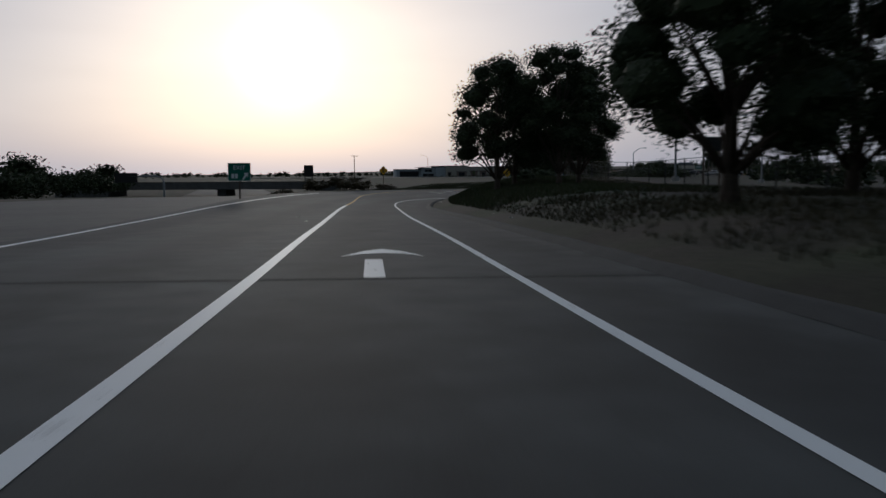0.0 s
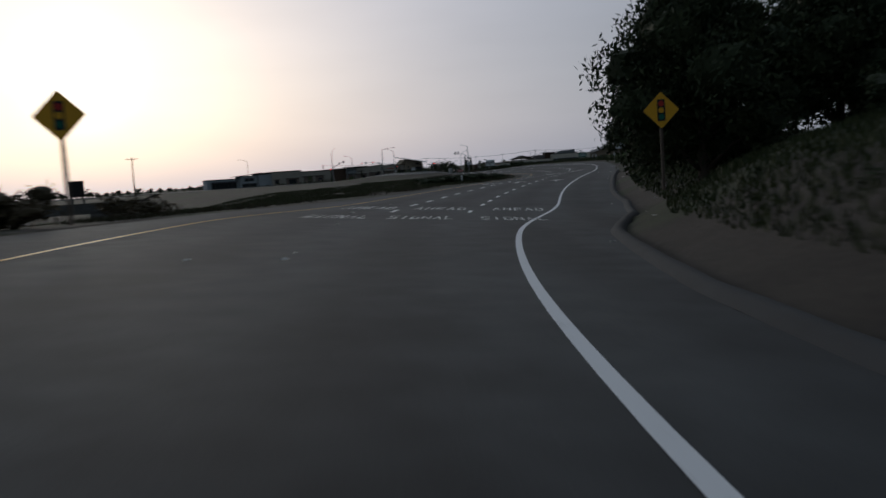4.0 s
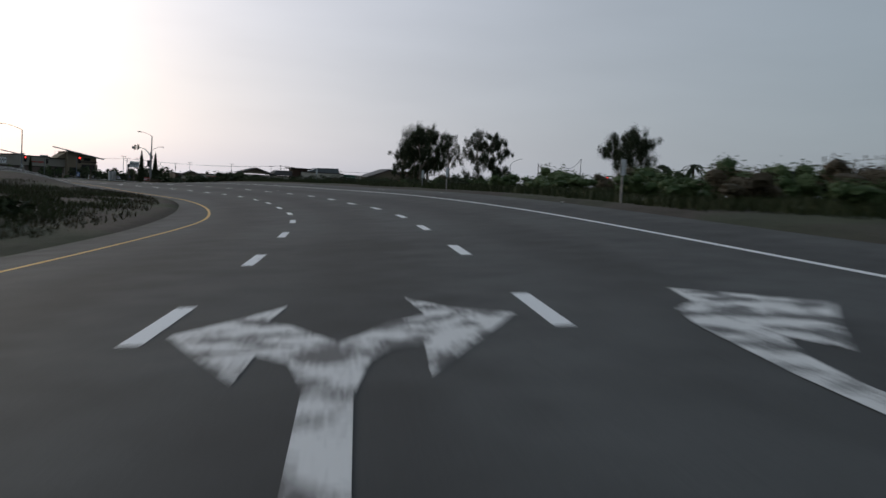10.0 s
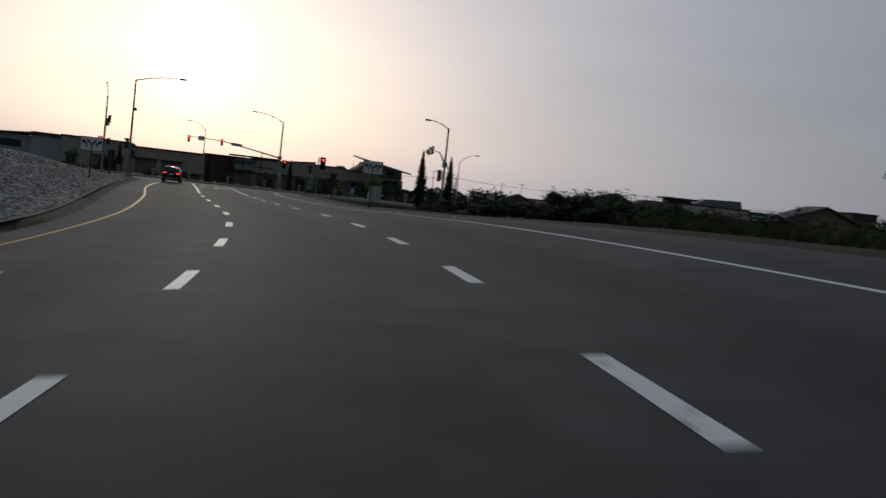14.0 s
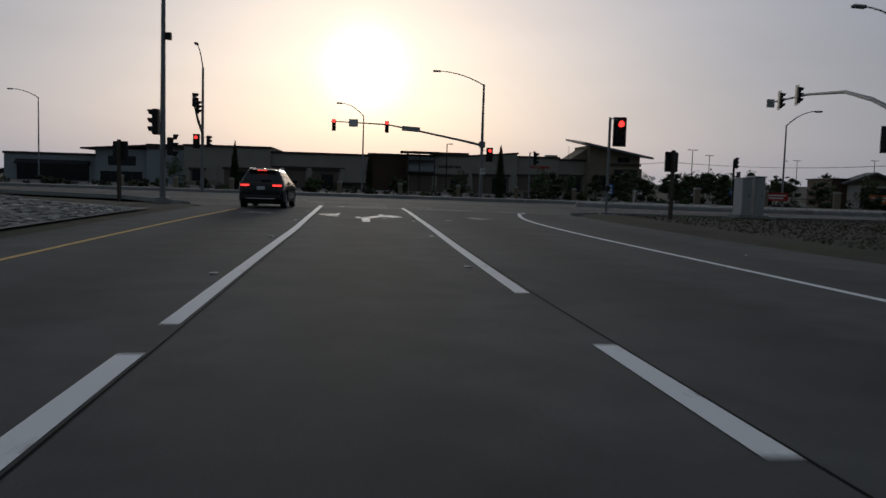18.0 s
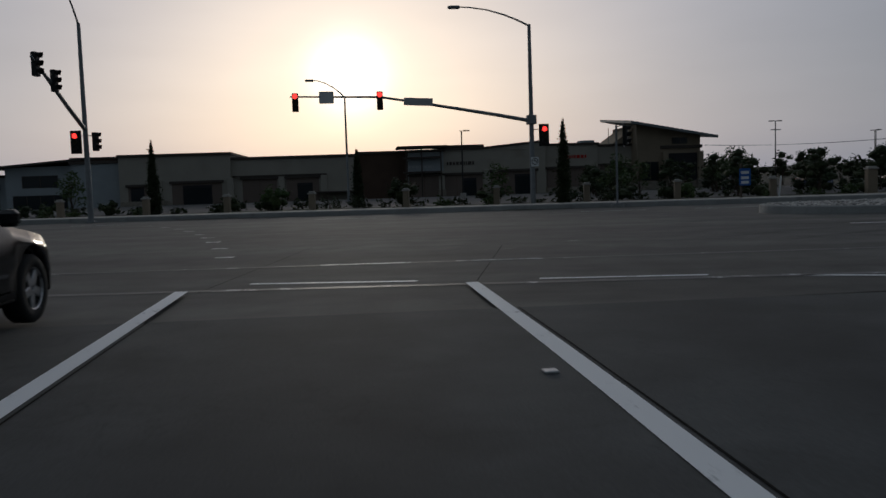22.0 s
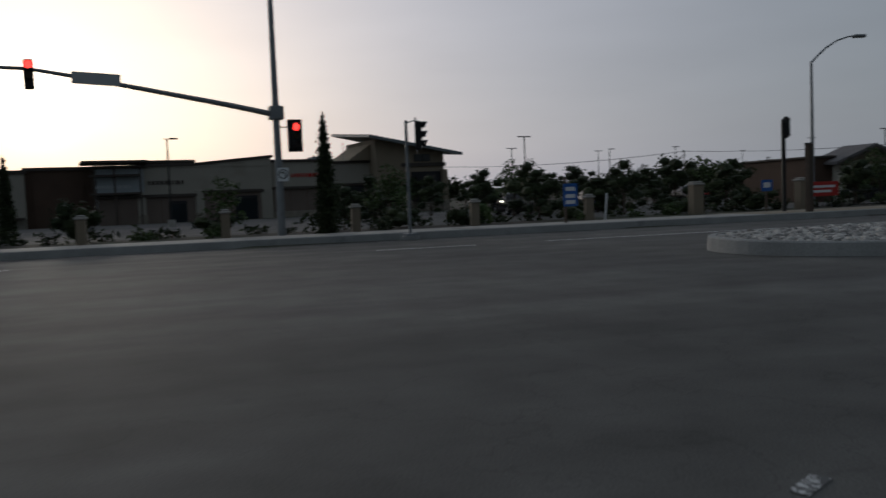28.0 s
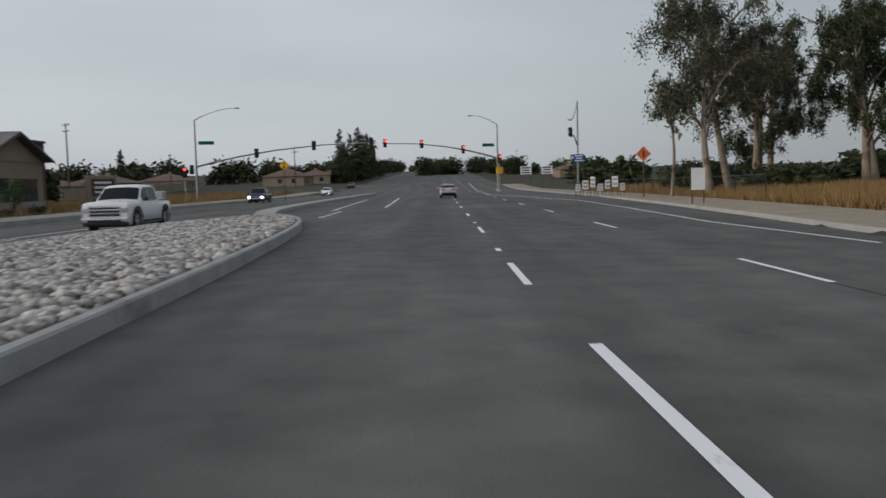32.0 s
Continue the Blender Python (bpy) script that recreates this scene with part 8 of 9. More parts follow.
    for sx in (-1, 1):
        for k in range(sides):
            a, c = y0 + (y1 - y0) * k / sides + 0.03, y0 + (y1 - y0) * (k + 1) / sides - 0.03
            glazing("side_window", a, c, 4.12, 5.85, sx, TINT if truck else GLASS)
            glazing("door_handle", a + 0.05, a + 0.22, 3.2, 3.45, sx, CHRM if truck else paint)
            glazing("door_seam", a - 0.036, a - 0.024, 1.3, 4.0, sx, DARKM)
        glazing("window_trim", y0 - 0.02, y1 + 0.02, 3.95, 4.06, sx, CHRM if name == "dark_suv" else DARKM)
        mx = sx * (hw + 0.1)
        part("wing_mirror", boxm(min(mx - 0.1, mx + 0.1), max(mx - 0.1, mx + 0.1), cab[1] - 0.44, cab[1] - 0.3, belt + 0.0, belt + 0.17, 0.04), DARKM if truck else paint, root)
        glazing("sill", min(wheels) + ra + 0.02, max(wheels) - ra - 0.02, 0.1, 1.25, sx, DARKM)
        fw, bw = float(plan(f)), float(plan(b))
        hl = HEADL if "head" in lit else RIMM
        hz = belt - 0.34 - nose
        part("headlight", boxm(min(sx * (fw - 0.26), sx * (fw + 0.03)), max(sx * (fw - 0.26), sx * (fw + 0.03)), f - 0.16, f + 0.015, hz - 0.12, hz + 0.1, 0.03), hl, root, "lit headlight" if "head" in lit else "")
        if truck:
            part("tail_light", boxm(min(sx * (bw - 0.06), sx * (bw + 0.07)), max(sx * (bw - 0.06), sx * (bw + 0.07)), b - 0.01, b + 0.12, belt - 0.5, belt - 0.12, 0.02), REDS, root)
            part("fog_lamp", boxm(min(sx * (fw - 0.24), sx * (fw - 0.06)), max(sx * (fw - 0.24), sx * (fw - 0.06)), f + 0.05, f + 0.09, 0.42, 0.52, 0.02), RIMM, root)
        else:
            part("tail_light", boxm(min(sx * (bw - 0.36), sx * (bw + 0.06)), max(sx * (bw - 0.36), sx * (bw + 0.06)), b - 0.02, b + 0.14, belt - 0.16, belt - 0.03, 0.03), REDS, root)
            if "tail" in lit:
                part("lit_lamp", boxm(min(sx * (bw - 0.32), sx * (bw + 0.02)), max(sx * (bw - 0.32), sx * (bw + 0.05)), b - 0.035, b - 0.02, belt - 0.135, belt - 0.065, 0.006), REDL, root, "lit red brake light")
        for wy in wheels:
            wheel(root, sx * (hw - 0.13), wy, r)
    fw = float(plan(f))
    part("front_bumper", boxm(-fw - 0.06, fw + 0.06, f - 0.16, f + 0.08, 0.36, 0.58, 0.05), CHRM if truck else DARKM, root)
    part("rear_bumper", boxm(-hw + 0.16, hw - 0.16, b - 0.08, b + 0.12, 0.36, 0.56, 0.05), CHRM if truck else DARKM, root)
    gz = belt - (0.2 if truck else 0.42) - nose
    gh = 0.4 if truck else 0.16
    gw = fw - (0.28 if truck else 0.3)
    part("grille", boxm(-gw, gw, f - 0.05, f + 0.02, gz - gh, gz, 0.04), DARKM, root)
    if truck:
        part("grille_frame", boxm(-gw - 0.03, gw + 0.03, f - 0.04, f + 0.012, gz - gh - 0.04, gz + 0.04, 0.05), CHRM, root)
        for z in (gz - 0.13, gz - 0.27):
            part("grille_bar", boxm(-gw, gw, f, f + 0.045, z - 0.035, z + 0.035, 0.02), CHRM, root)
        part("lower_grille", boxm(-fw + 0.2, fw - 0.2, f + 0.0, f + 0.085, 0.4, 0.5, 0.01), DARKM, root)
        part("valance", boxm(-fw, fw, f - 0.2, f + 0.02, 0.26, 0.37, 0.03), DARKM, root)
        # added dark panel closes the bed in place of its open, shaded inside
        part("bed_cover", boxm(-hw + 0.16, hw - 0.16, b + 0.1, cab[0] - 0.1, belt - 0.02, belt + 0.012, 0.01), DARKM, root)
        for wy in wheels:
            for sx in (-1, 1):
                pts = [(sx * (hw + 0.005), wy + (ra + 0.02) * math.cos(math.pi * k / 10), r + (ra + 0.02) * math.sin(math.pi * k / 10)) for k in range(11)]
                part("wheel_arch", tubem(pts, 0.03, 6), DARKM, root)
    part("licence_plate", boxm(-0.16, 0.16, b - 0.05, b + 0.02, 0.78 if kind == "car" else 0.42, 0.92 if kind == "car" else 0.54, 0.005), WHTS, root)
    return root


suv = vehicle("dark_suv", pose(-4.25, 27.9, 0.03, 0, 0, -2), "dark SUV waiting at the red light with brake lights on", BODYD, 4.65, 1.9, 1.06, 1.64, (-1.42, 1.4), (-2.16, 1.0), (-1.78, 0.15), 0.37, lit="tail", nose=0.12)
for sx in (-0.6, 0.6):
    part("roof_rail", tubem(((sx, -1.55, 1.6), (sx, -1.4, 1.66), (sx, 0.0, 1.67), (sx, 0.15, 1.6)), 0.02, 6), RIMM, suv)
part("rear_spoiler", boxm(-0.56, 0.56, -1.98, -1.66, 1.55, 1.6, 0.02), BODYD, suv)
part("high_brake_light", boxm(-0.2, 0.2, -1.99, -1.96, 1.555, 1.59), TAIL, suv, "lit high brake light")
part("roof_aerial", boxm(-0.03, 0.03, -1.5, -1.3, 1.62, 1.69, 0.02), BODYD, suv)
part("rear_wiper", boxm(-0.02, 0.38, -2.16, -2.13, 1.17, 1.19), DARKM, suv)
part("exhaust_trim", boxm(-0.6, 0.6, -2.42, -2.36, 0.4, 0.44, 0.01), CHRM, suv)
part("tailgate_seam", boxm(-0.7, 0.7, -2.34, -2.325, 0.7, 0.712), DARKM, suv)

vehicle("white_pickup", pose(57.4, 46.6, road_z(57.4, 46.6), 0, 0, 78), "white crew-cab pickup with chrome grille coming along the road", BODYW, 5.8, 2.03, 1.24, 1.96, (-1.85, 1.88), (-1.05, 1.4), (-0.95, 0.68), 0.46, "pickup", 0.0, group="cars on the road")
vehicle("blue_pickup", pose(121.5, 40.3, road_z(121.5, 40.3), 0, 0, 78), "dark blue pickup with lit headlights on the road", BODYB, 5.4, 1.92, 1.12, 1.8, (-1.7, 1.7), (-0.8, 1.4), (-0.68, 0.62), 0.4, "pickup", 0.06, "head", group="cars on the road")
vehicle("white_car", pose(176, 27.5, road_z(176, 27.5), 0, 0, 78), "white car coming down the far road", BODYW, 4.6, 1.8, 0.95, 1.45, (-1.35, 1.35), (-1.6, 1.0), (-1.0, 0.2), 0.32, nose=0.15, lit="head", group="cars on the road")
vehicle("dark_car", pose(232, 16.5, road_z(232, 16.5), 0, 0, 78), "small dark car at the far signal", BODYD, 4.4, 1.8, 0.95, 1.45, (-1.3, 1.3), (-1.6, 1.0), (-1.0, 0.2), 0.32, nose=0.15, group="cars on the road")
vehicle("silver_sedan", pose(107, 20.4, road_z(107, 20.4), 0, 0, -102), "silver sedan driving away on the road", BODYP, 4.6, 1.82, 0.95, 1.45, (-1.35, 1.35), (-1.75, 0.9), (-1.05, 0.1), 0.32, nose=0.14, group="cars on the road")
r = random.Random(77)
for x, y, a, p, n in ((0, -121, 60, BODYD, "dark"), (3.5, -127, 60, BODYP, "silver"), (7, -133, 62, BODYD, "dark"), (10.5, -139, 58, BODYW, "white"), (17, -116, 60, BODYP, "silver"), (21, -123, 60, BODYD, "dark")):
    vehicle(n + "_parked_car", pose(x, y, ground_z(x, y) + 0.02, 0, 0, a), n + " car parked behind the chain-link fence", p, 4.6, 1.82, 0.98, 1.5, (-1.35, 1.35), (-1.7, 0.95), (-1.1, 0.15), 0.33, nose=0.14, group="parked cars")
for x, dy, p, n in ((31, 24, BODYD, "dark"), (37, 24, BODYB, "blue"), (43, 23, BODYD, "dark"), (60, 13.5, BODYD, "dark"), (66, 13.5, BODYB, "blue"), (72, 13.5, BODYD, "dark")):
    vehicle(n + "_parked_car", pose(x, float(nk(x)) + dy, -0.08, 0, 0, -12 + r.choice((0, 180))), n + " car parked in the shops' car park", p, 4.6, 1.82, 0.98, 1.5, (-1.35, 1.35), (-1.7, 0.95), (-1.1, 0.15), 0.33, nose=0.14, group="parked cars")


# ---- the next junction east ------------------------------------------------
SIDE = Vector((-0.2195, -0.9756, 0))


def east_mast(x, y, z, hgt, along, arm, heads, lamp, red, label):
    root = thing("traffic_signal", pose(x, y, z), label, "traffic light", "east junction signals")
    part("pole", tubem(((0, 0, 0), (0, 0, hgt)), [0.18, 0.1], 12), STEEL, root)
    d = SIDE * along
    luminaire(root, 0, 0, hgt - 0.1, d.x * lamp, d.y * lamp, 1.6)
    pts = [tuple(d * (arm * t) + Vector((0, 0, 5.0 + 2.9 * (1 - (1 - t) ** 2.2)))) for t in (0, 0.1, 0.25, 0.45, 0.7, 1)]
    part("mast_arm", tubem(pts, [0.15, 0.14, 0.12, 0.1, 0.08, 0.06], 8), STEEL, root)
    for t in heads:
        p = d * (arm * t) + Vector((-0.25, 0, 5.0 + 2.9 * (1 - (1 - t) ** 2.2)))
        head(root, p.x, p.y, p.z, -77, red, True)
    plate("street_name_plate", 2.2, 0.5, 0.04, GREENS, root, Matrix.Translation(d * 1.6 + Vector((-0.3, 0, hgt - 3.4))) @ Matrix.Rotation(radians(-77), 4, "Z"))
    pole_base(root)
    return root


m1 = east_mast(145.2, 48.9, -0.15, 11.8, 1, 26, (0.34, 0.66, 0.98), 6.0, False, "grey signal mast with a long arched arm over the road")
head(m1, -0.3, 0.6, 4.6, -77, False, True)
m2 = east_mast(152.6, 1.2, 0.5, 10.6, -1, 19, (0.3, 0.66, 0.98), 4.2, True, "grey signal mast with red lights on its arm")
root = thing("traffic_signal", pose(139.6, 4.8, 0.5), "red signal on a short post with a yellow push-button box", "traffic light", "east junction signals")
part("pole", tubem(((0, 0, 0), (0, 0, 4.6)), 0.07), STEEL, root)
head(root, -0.3, 0, 4.5, -77, True)
part("push_button_box", boxm(-0.22, 0.0, -0.5, 0.5, 2.3, 3.3, 0.03), YELS, root)
pole_base(root)
root = thing("traffic_signal", pose(131, 49.5, -0.1), "red signal on a short post beside the far kerb", "traffic light", "east junction signals")
part("pole", tubem(((0, 0, 0), (0, 0, 4.0)), 0.07), STEEL, root)
head(root, -0.3, 0, 3.9, -77, True)
pole_base(root)
root = light_pole(121.8, -0.6, 0.6, 11.2, -2.2, 1.8, -2.5, "tall grey signal pole with two side heads", 0.14)
for k, dx in enumerate((2.2, 4.0)):
    head(root, -dx, 1.8 + k * 0.8, 7.0, 100, False, False)
part("mast_arm", tubem(((0, 0, 5.4), (-2.0, 1.2, 6.4), (-4.4, 2.8, 7.0)), [0.1, 0.08, 0.05], 8), STEEL, root)
signal_ahead_sign(123.4, 37.2, 0.1, 4.9, 283)

# wooden power poles and their lines
def power_pole(x, y, z, h, turn=0, arms=2):
    root = thing("power_pole", pose(x, y, z, 0, 0, turn), "weathered wooden power pole with crossarms", "utility pole", "power poles")
    part("pole", tubem(((0, 0, -0.3), (0, 0, h)), [0.17, 0.11], 9), WOODP, root)
    for k in range(arms):
        arm = part("crossarm", boxm(-1.3, 1.3, -0.06, 0.06, h - 0.4 - k * 1.1, h - 0.28 - k * 1.1), WOODP, root)
        for dx in (-1.2, -0.7, 0.7, 1.2):
            part("insulator", tubem(((dx, 0, h - 0.28 - k * 1.1), (dx, 0, h - 0.1 - k * 1.1)), 0.05, 6), ALUS, arm)
    return root


POLES = ((40, 300, 11), (100, 262, 11), (150, 205, 11), (182.8, 73.6, 14.3), (196, 150, 11), (240, 30, 11))
for i, (x, y, h) in enumerate(POLES):
    power_pole(x, y, float(hill(x)) - 0.3, h, 35)
for (x0, y0, h0), (x1, y1, h1) in zip(POLES[:3], POLES[1:3] + (POLES[4],)):
    for dx in (-1.2, 1.2):
        a, b = Vector((x0 + dx, y0, h0 - 0.6 + float(hill(x0)))), Vector((x1 + dx, y1, h1 - 0.6 + float(hill(x1))))
        w = part("power_line", tubem([a.lerp(b, t) - Vector((0, 0, 6 * t * (1 - t))) for t in np.linspace(0, 1, 9)], 0.035, 4), CAST)
        tagged(w, "thin black power line between two poles", "cable", "power lines")
for x, y, h in ((-95, -60, 9), (230, 60, 9.5)):
    power_pole(x, y, float(hill(x)) - 0.4, h, 20, 1)


# car park lamps: straight posts with a short crosspiece
def lot_lamp(x, y, h, twin=True):
    root = thing("car_park_lamp", pose(x, y, -0.25), "slim dark car park lamp with flat heads", "street lamp", "car park lamps")
    part("foundation", tubem(((0, 0, -0.1), (0, 0, 0.7)), 0.28, 10), WALK, root)
    part("pole", tubem(((0, 0, 0.6), (0, 0, h)), [0.08, 0.06], 8), DARKM, root)
    for sx in ((-1, 1) if twin else (1,)):
        part("lamp_head", boxm(min(sx * 0.15, sx * 0.75), max(sx * 0.15, sx * 0.75), -0.15, 0.15, h - 0.06, h + 0.05, 0.02), DARKM, root)
    part("crosspiece", boxm(-0.2, 0.2, -0.03, 0.03, h - 0.05, h), DARKM, root)


for x, y, h, tw in ((48.4, 113.6, 7.6, True), (62, 140, 8, True), (84, 150, 8, True), (100, 150, 8.5, True), (70, 128, 7, False), (112, 132, 8.5, True), (126, 120, 8, False), (10.2, 100, 6.6, False), (92, 104, 7.5, True), (118, 104, 7.5, False), (140, 175, 9, True)):
    lot_lamp(x, y, h, tw)


# ---- houses and walls beyond the next junction -----------------------------
def house(x, y, z, turn, L, D, H, R, wall, roof):
    root = thing("house", pose(x, y, z, 0, 0, turn), "tan stucco house with a red-brown tile roof", "house", "houses")
    part("wall", boxm(-L / 2, L / 2, -D / 2, D / 2, 0, H), wall, root)
    bm = bmesh.new()
    o = 0.6
    lo = [bm.verts.new(v) for v in ((-L / 2 - o, -D / 2 - o, H - 0.1), (L / 2 + o, -D / 2 - o, H - 0.1), (L / 2 + o, D / 2 + o, H - 0.1), (-L / 2 - o, D / 2 + o, H - 0.1))]
    hi = [bm.verts.new(v) for v in ((-L / 2 + D * 0.35, 0, H + R), (L / 2 - D * 0.35, 0, H + R))]
    bm.faces.new(lo[::-1])
    bm.faces.new((lo[0], lo[1], hi[1], hi[0]))
    bm.faces.new((lo[1], lo[2], hi[1]))
    bm.faces.new((lo[2], lo[3], hi[0], hi[1]))
    bm.faces.new((lo[3], lo[0], hi[0]))
    ro = part("roof", bm, roof, root)
    part("chimney", boxm(L * 0.2, L * 0.2 + 0.8, 0.5, 1.3, H + R * 0.3, H + R + 0.7), wall, ro)
    for k in range(int(L / 3.2)):
        wx = -L / 2 + 1.4 + k * 3.1
        w = part("window", boxm(wx, wx + 1.3, -D / 2 - 0.04, -D / 2 + 0.02, 0.9, 2.1), GLASS, root)
        part("window_frame", boxm(wx - 0.08, wx + 1.38, -D / 2 - 0.02, -D / 2 + 0.03, 0.82, 2.18), WALK, w)
    for k in (0, 1):
        w = part("window", boxm(-L / 2 - 0.04, -L / 2 + 0.02, -D / 4 + k * D / 3 - 0.6, -D / 4 + k * D / 3 + 0.6, 0.9, 2.1), GLASS, root)
    return root


for x, y, a, L, D, H, R, w in ((277, 30, -14, 17, 12, 3.0, 2.2, STUC2), (172, 92, -10, 15, 11, 2.8, 1.6, STUC2), (200, 82, -14, 14, 11, 2.8, 1.8, STUC), (226, 74, -14, 15, 11, 2.9, 1.8, STUC2), (250, 62, -14, 14, 11, 2.8, 1.8, STUC2), (310, -74, -14, 16, 11, 3, 2.0, STUC2), (300, 20, -14, 14, 11, 2.9, 1.8, STUC2), (340, -84, -14, 16, 11, 3, 2.0, STUC2), (206, 90, -10, 15, 11, 2.8, 1.6, STUC2), (330, 10, -14, 16, 11, 3, 2, STUC2)):
    house(x, y, float(hill(x)) - 0.3, a, L, D, H, R, w, TILER)
root = thing("block_wall", pose(168, 72, 0.2, 0, -1.0, -12), "long tan concrete block wall before the houses", "wall")
for k in range(12):
    part("wall_bay", boxm(k * 6.0, k * 6.0 + 5.7, -0.1, 0.1, 0, 1.9, 0.01), STUC2, root)
    part("wall_post", boxm(k * 6.0 - 0.3, k * 6.0, -0.2, 0.2, 0, 2.05, 0.02), STUC2, root)

# signs and boards along the south path
def board(x, y, z, w, h, up, towards, face, label, name="roadside_board", bar=None, legs=True, rows=3):
    root = thing(name, facing(x, y, z, towards), label, "sign", "south path signs")
    plate("board_face", w, h, 0.02, face, root, Matrix.Translation((0, 0, up + h / 2)), 0.02)
    if legs:
        for sx in (-1, 1):
            part("leg", boxm(sx * w * 0.42 - 0.03, sx * w * 0.42 + 0.03, 0.0, 0.06, -0.2, up + h), WOODP, root)
    if bar:
        for k in range(rows):
            ww = w * (0.75 - 0.12 * (k % 2))
            plate("lettering_bar", ww, h * 0.4 / rows, 0.01, bar, root, Matrix.Translation((0, -0.024, up + h * (1 - (k + 0.7) / (rows + 0.4)))), 0.004)
    return root


board(57.6, 18.5, 0.3, 0.72, 1.15, 0.55, 283, WHTS, "pale box sign on two short posts")
board(140.9, 0.2, 0.7, 1.7, 1.25, 1.9, 283, WHTS, "white board with dark lettering bars beyond the path", bar=BLKS)
board(139.8, -2.8, 0.7, 1.7, 1.25, 1.9, 283, WHTS, "white board with dark lettering bars beyond the path", bar=BLKS)
for k in range(7):
    board(87.2 - k * 0.26, 13.3 - k * 0.58, 0.25, 0.42 + 0.1 * (k % 2), 0.62 + 0.16 * (k % 3), 0.3 + 0.15 * (k % 3), 278 + 7 * (k % 3), WHTS, "small white campaign board stuck in the ground", "campaign_board", (ALUS, SAND, STUC3)[k % 3], rows=2)
board(118.5, 0.6, 0.6, 1.3, 1.0, 3.2, 283, BLUES, "blue information sign on a post", "blue_sign", WHTS)
root = thing("warning_sign", facing(75.9, 12.6, 0.3, 285), "orange diamond warning sign on a post", "traffic sign")
part("post", boxm(-0.04, 0.04, 0.01, 0.08, -0.2, 3.2), WOODP, root)
plate("diamond_panel", 0.8, 0.8, 0.04, ORNG, root, Matrix.Translation((0, 0, 3.05)) @ Matrix.Rotation(radians(45), 4, "Y"))
plate("symbol_bar", 0.12, 0.5, 0.02, BLKS, root, Matrix.Translation((0, -0.012, 3.05)), 0.004)
root = thing("utility_cabinet", pose(124.5, 52.0, -0.1, 0, 0, -12), "pale metal utility cabinet on a concrete pad", "utility cabinet")
part("pad", boxm(-1.0, 1.0, -0.7, 0.7, -0.1, 0.12, 0.02), WALK, root)
part("cabinet_body", boxm(-0.7, 0.7, -0.45, 0.45, 0.12, 1.6, 0.03), WHTS, root)
part("cabinet_door", boxm(-0.6, 0.6, -0.47, -0.44, 0.25, 1.45, 0.01), ALUS, root)


# ---- chain-link fences -----------------------------------------------------
def chain_fence(pts, h, zs, label, cell=0.3):
    for (x0, y0), (x1, y1) in zip(pts, pts[1:]):
        L0 = math.hypot(x1 - x0, y1 - y0)
        n = max(1, int(round(L0 / 6.0)))
        for k in range(n):
            ax, ay = x0 + (x1 - x0) * k / n, y0 + (y1 - y0) * k / n
            bx, by = x0 + (x1 - x0) * (k + 1) / n, y0 + (y1 - y0) * (k + 1) / n
            za, zb = zs(ax, ay), zs(bx, by)
            L = math.hypot(bx - ax, by - ay)
            root = thing("chain_link_fence", pose(ax, ay, za, 0, 0, math.degrees(math.atan2(by - ay, bx - ax))), label, "fence", "chain-link fence bays")
            dz = zb - za
            part("post", tubem(((0, 0, -0.3), (0, 0, h + 0.05)), 0.04, 7), CAST, root)
            part("top_rail", tubem(((0, 0, h), (L, 0, h + dz)), 0.022, 6), WIRE, root)
            vs, fs = [], []
            m = int(L / cell)
            for q in range(-int(h / cell), m + 1):
                for sgn in (1, -1):
                    a0, a1 = (q * cell, q * cell + h) if sgn > 0 else (q * cell + h, q * cell)
                    t0, t1 = 0.0, 1.0
                    for lim in (0.0, L):
                        if (a0 < lim) != (a1 < lim):
                            t = (lim - a0) / (a1 - a0)
                            if (a0 < 0 or a0 > L) and ((lim == 0.0) == (a0 < 0)):
                                t0 = max(t0, t)
                            else:
                                t1 = min(t1, t)
                    if t1 - t0 < 0.02 or a0 + (a1 - a0) * (t0 + t1) / 2 < 0 or a0 + (a1 - a0) * (t0 + t1) / 2 > L:
                        continue
                    P = [(a0 + (a1 - a0) * t, 0.0, 0.03 + (h - 0.03) * t + dz * (a0 + (a1 - a0) * t) / L) for t in (t0, t1)]
                    b = len(vs)
                    vs += [(P[0][0] - 0.006, 0, P[0][2]), (P[0][0] + 0.006, 0, P[0][2]), (P[1][0] + 0.006, 0, P[1][2]), (P[1][0] - 0.006, 0, P[1][2])]
                    fs.append((b, b + 1, b + 2, b + 3))
            ob = mesh_of("wire_mesh", vs, fs, WIRE, root)
            ob["kind"] = "stuff"


chain_fence(((-97, -330), (-88.5, -291), (-84.7, -254.6), (-60, -217), (-40, -186), (-22, -160), (2, -128), (34, -84)), 1.9, lambda x, y: ground_z(x, y) - 0.02, "grey chain-link fence along the top of the bank")
chain_fence(((62, 11.6), (80, 6.5), (100, 1.4), (118, -3.6)), 1.6, lambda x, y: ground_z(x, y) - 0.02, "low chain-link fence behind the south path")
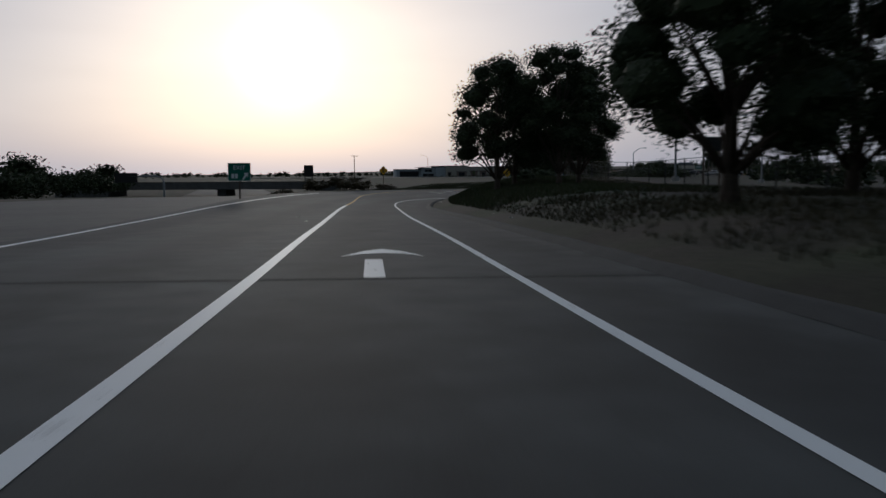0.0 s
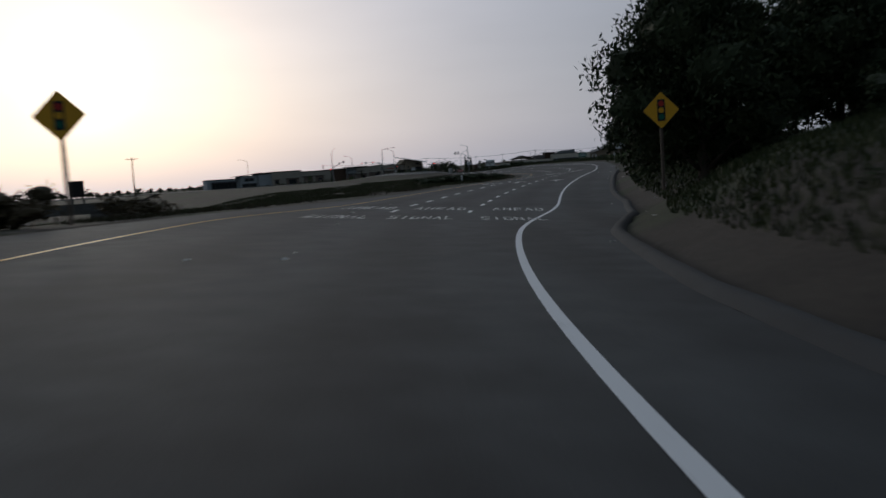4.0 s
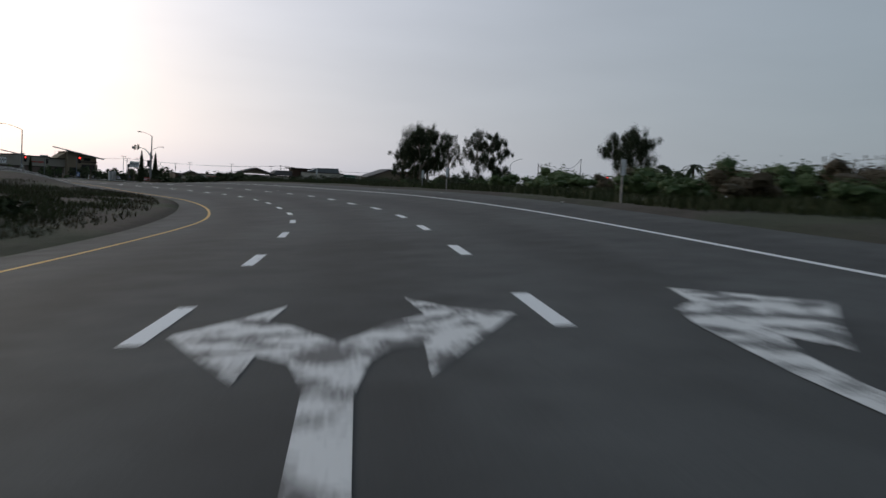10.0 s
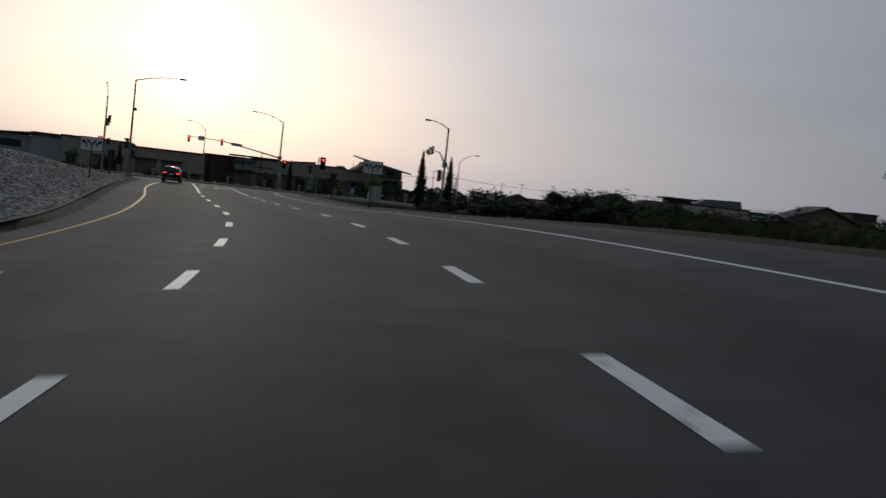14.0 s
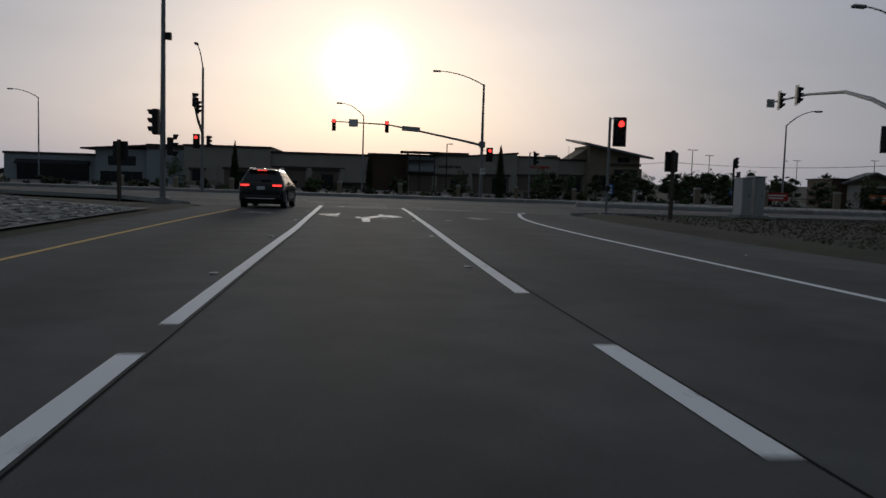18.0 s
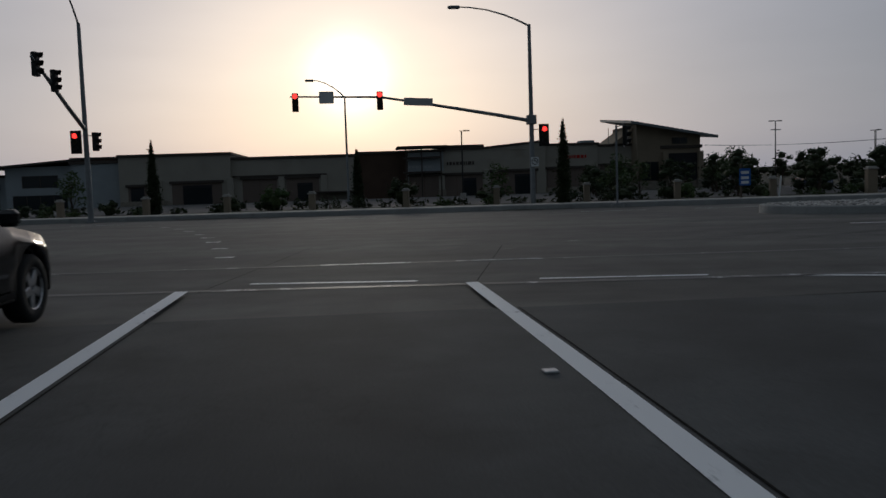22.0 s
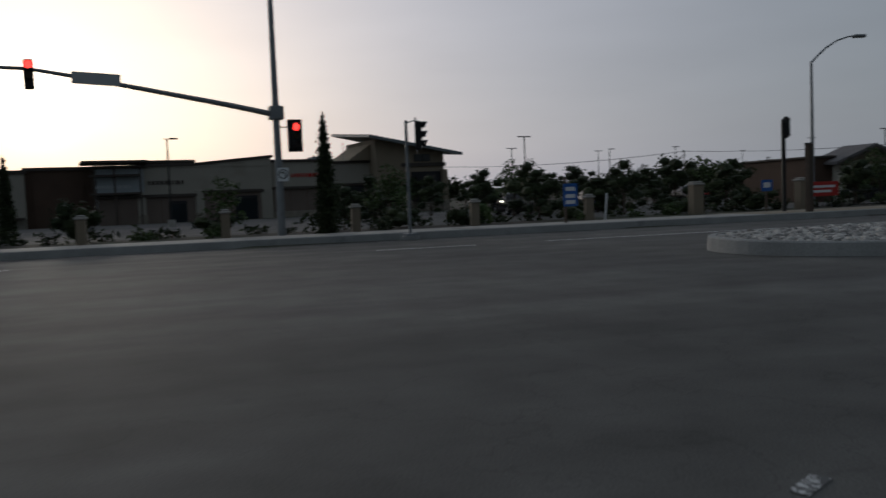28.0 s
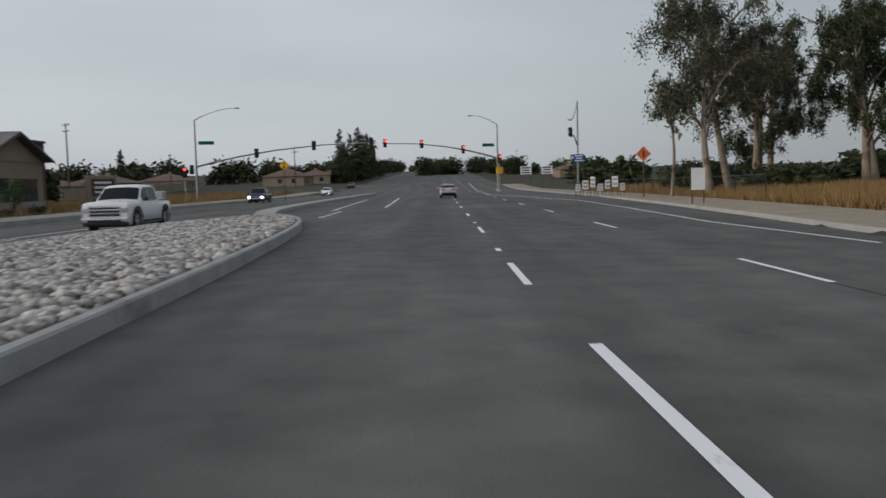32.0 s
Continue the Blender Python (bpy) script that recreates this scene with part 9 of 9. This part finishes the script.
# dark frame and board standing behind the fence
root = thing("yard_board", pose(-79.2, -283.5, ground_z(-79.2, -283.5) - 0.5, 0, 0, -15), "dark board on two posts behind the fence", "sign")
for sx in (-0.7, 0.7):
    part("post", boxm(sx - 0.08, sx + 0.08, -0.08, 0.08, -0.2, 4.6), WOODP, root)
part("board_face", boxm(-0.85, 0.85, -0.1, 0.02, 3.5, 4.8, 0.02), DARKM, root)
part("crossbar", boxm(-0.7, 4.6, -0.05, 0.05, 3.0, 3.2), WOODP, root)


# ---- litter and raised markers ---------------------------------------------
r = random.Random(9)
bits = []
for k in range(8):
    bm = bmesh.new()
    bmesh.ops.create_grid(bm, x_segments=3, y_segments=2, size=0.5)
    for v in bm.verts:
        v.co.x += r.uniform(-0.12, 0.12)
        v.co.y = v.co.y * 0.7 + r.uniform(-0.1, 0.1)
        v.co.z = r.uniform(0.02, 0.35)
    me = bpy.data.meshes.new("litter")
    bm.to_mesh(me)
    bm.free()
    me.materials.append(TRASH)
    bits.append(me)
for k in range(90):
    if k < 46:
        s = r.uniform(26, 200)
        u = float(EDGE_R(s)) + r.choice((-0.8, 0.5, 1.5, 2.5)) + r.uniform(-0.5, 0.5) if r.random() < 0.7 else -2.3 - abs(r.gauss(0, 1.5))
    else:
        s, u = r.uniform(200, 408), r.choice((-1, 1)) * r.uniform(7.6, 10.5)
    p = ramp(s, u, 0.004)
    ob = new("litter", r.choice(bits))
    q = r.uniform(0.06, 0.22)
    gz = ground_z(p.x, p.y)
    ob.matrix_basis = pose(p.x, p.y, (max(p.z, gz) if u > 4 else p.z) - q * 0.02, 0, 0, r.uniform(0, 360)) @ Matrix.Diagonal((q, q, q, 1))
    tagged(ob, "small scrap of pale litter on the ground", "litter", "litter")
bm = boxm(-0.05, 0.05, -0.05, 0.05, 0, 0.018, 0.006)
mk = bpy.data.meshes.new("raised_marker")
bm.to_mesh(mk)
bm.free()
mk.materials.append(ALUS)
for s, u in [(384.5 + k * 7.3, float(DASH_LU(384.5 + k * 7.3)) - 0.28) for k in range(4)] + [(386 + k * 7.3, float(DASH_RU(386 + k * 7.3)) - 0.3) for k in range(4)] + [(308.5, 3.3), (330, -4.2)]:
    p = ramp(s, u, 0.002)
    ob = new("raised_marker", mk)
    ob.matrix_basis = pose(p.x, p.y, p.z, 0, 0, r.uniform(-8, 8))
    tagged(ob, "small square raised pavement marker beside the line", "road marker", "raised markers")
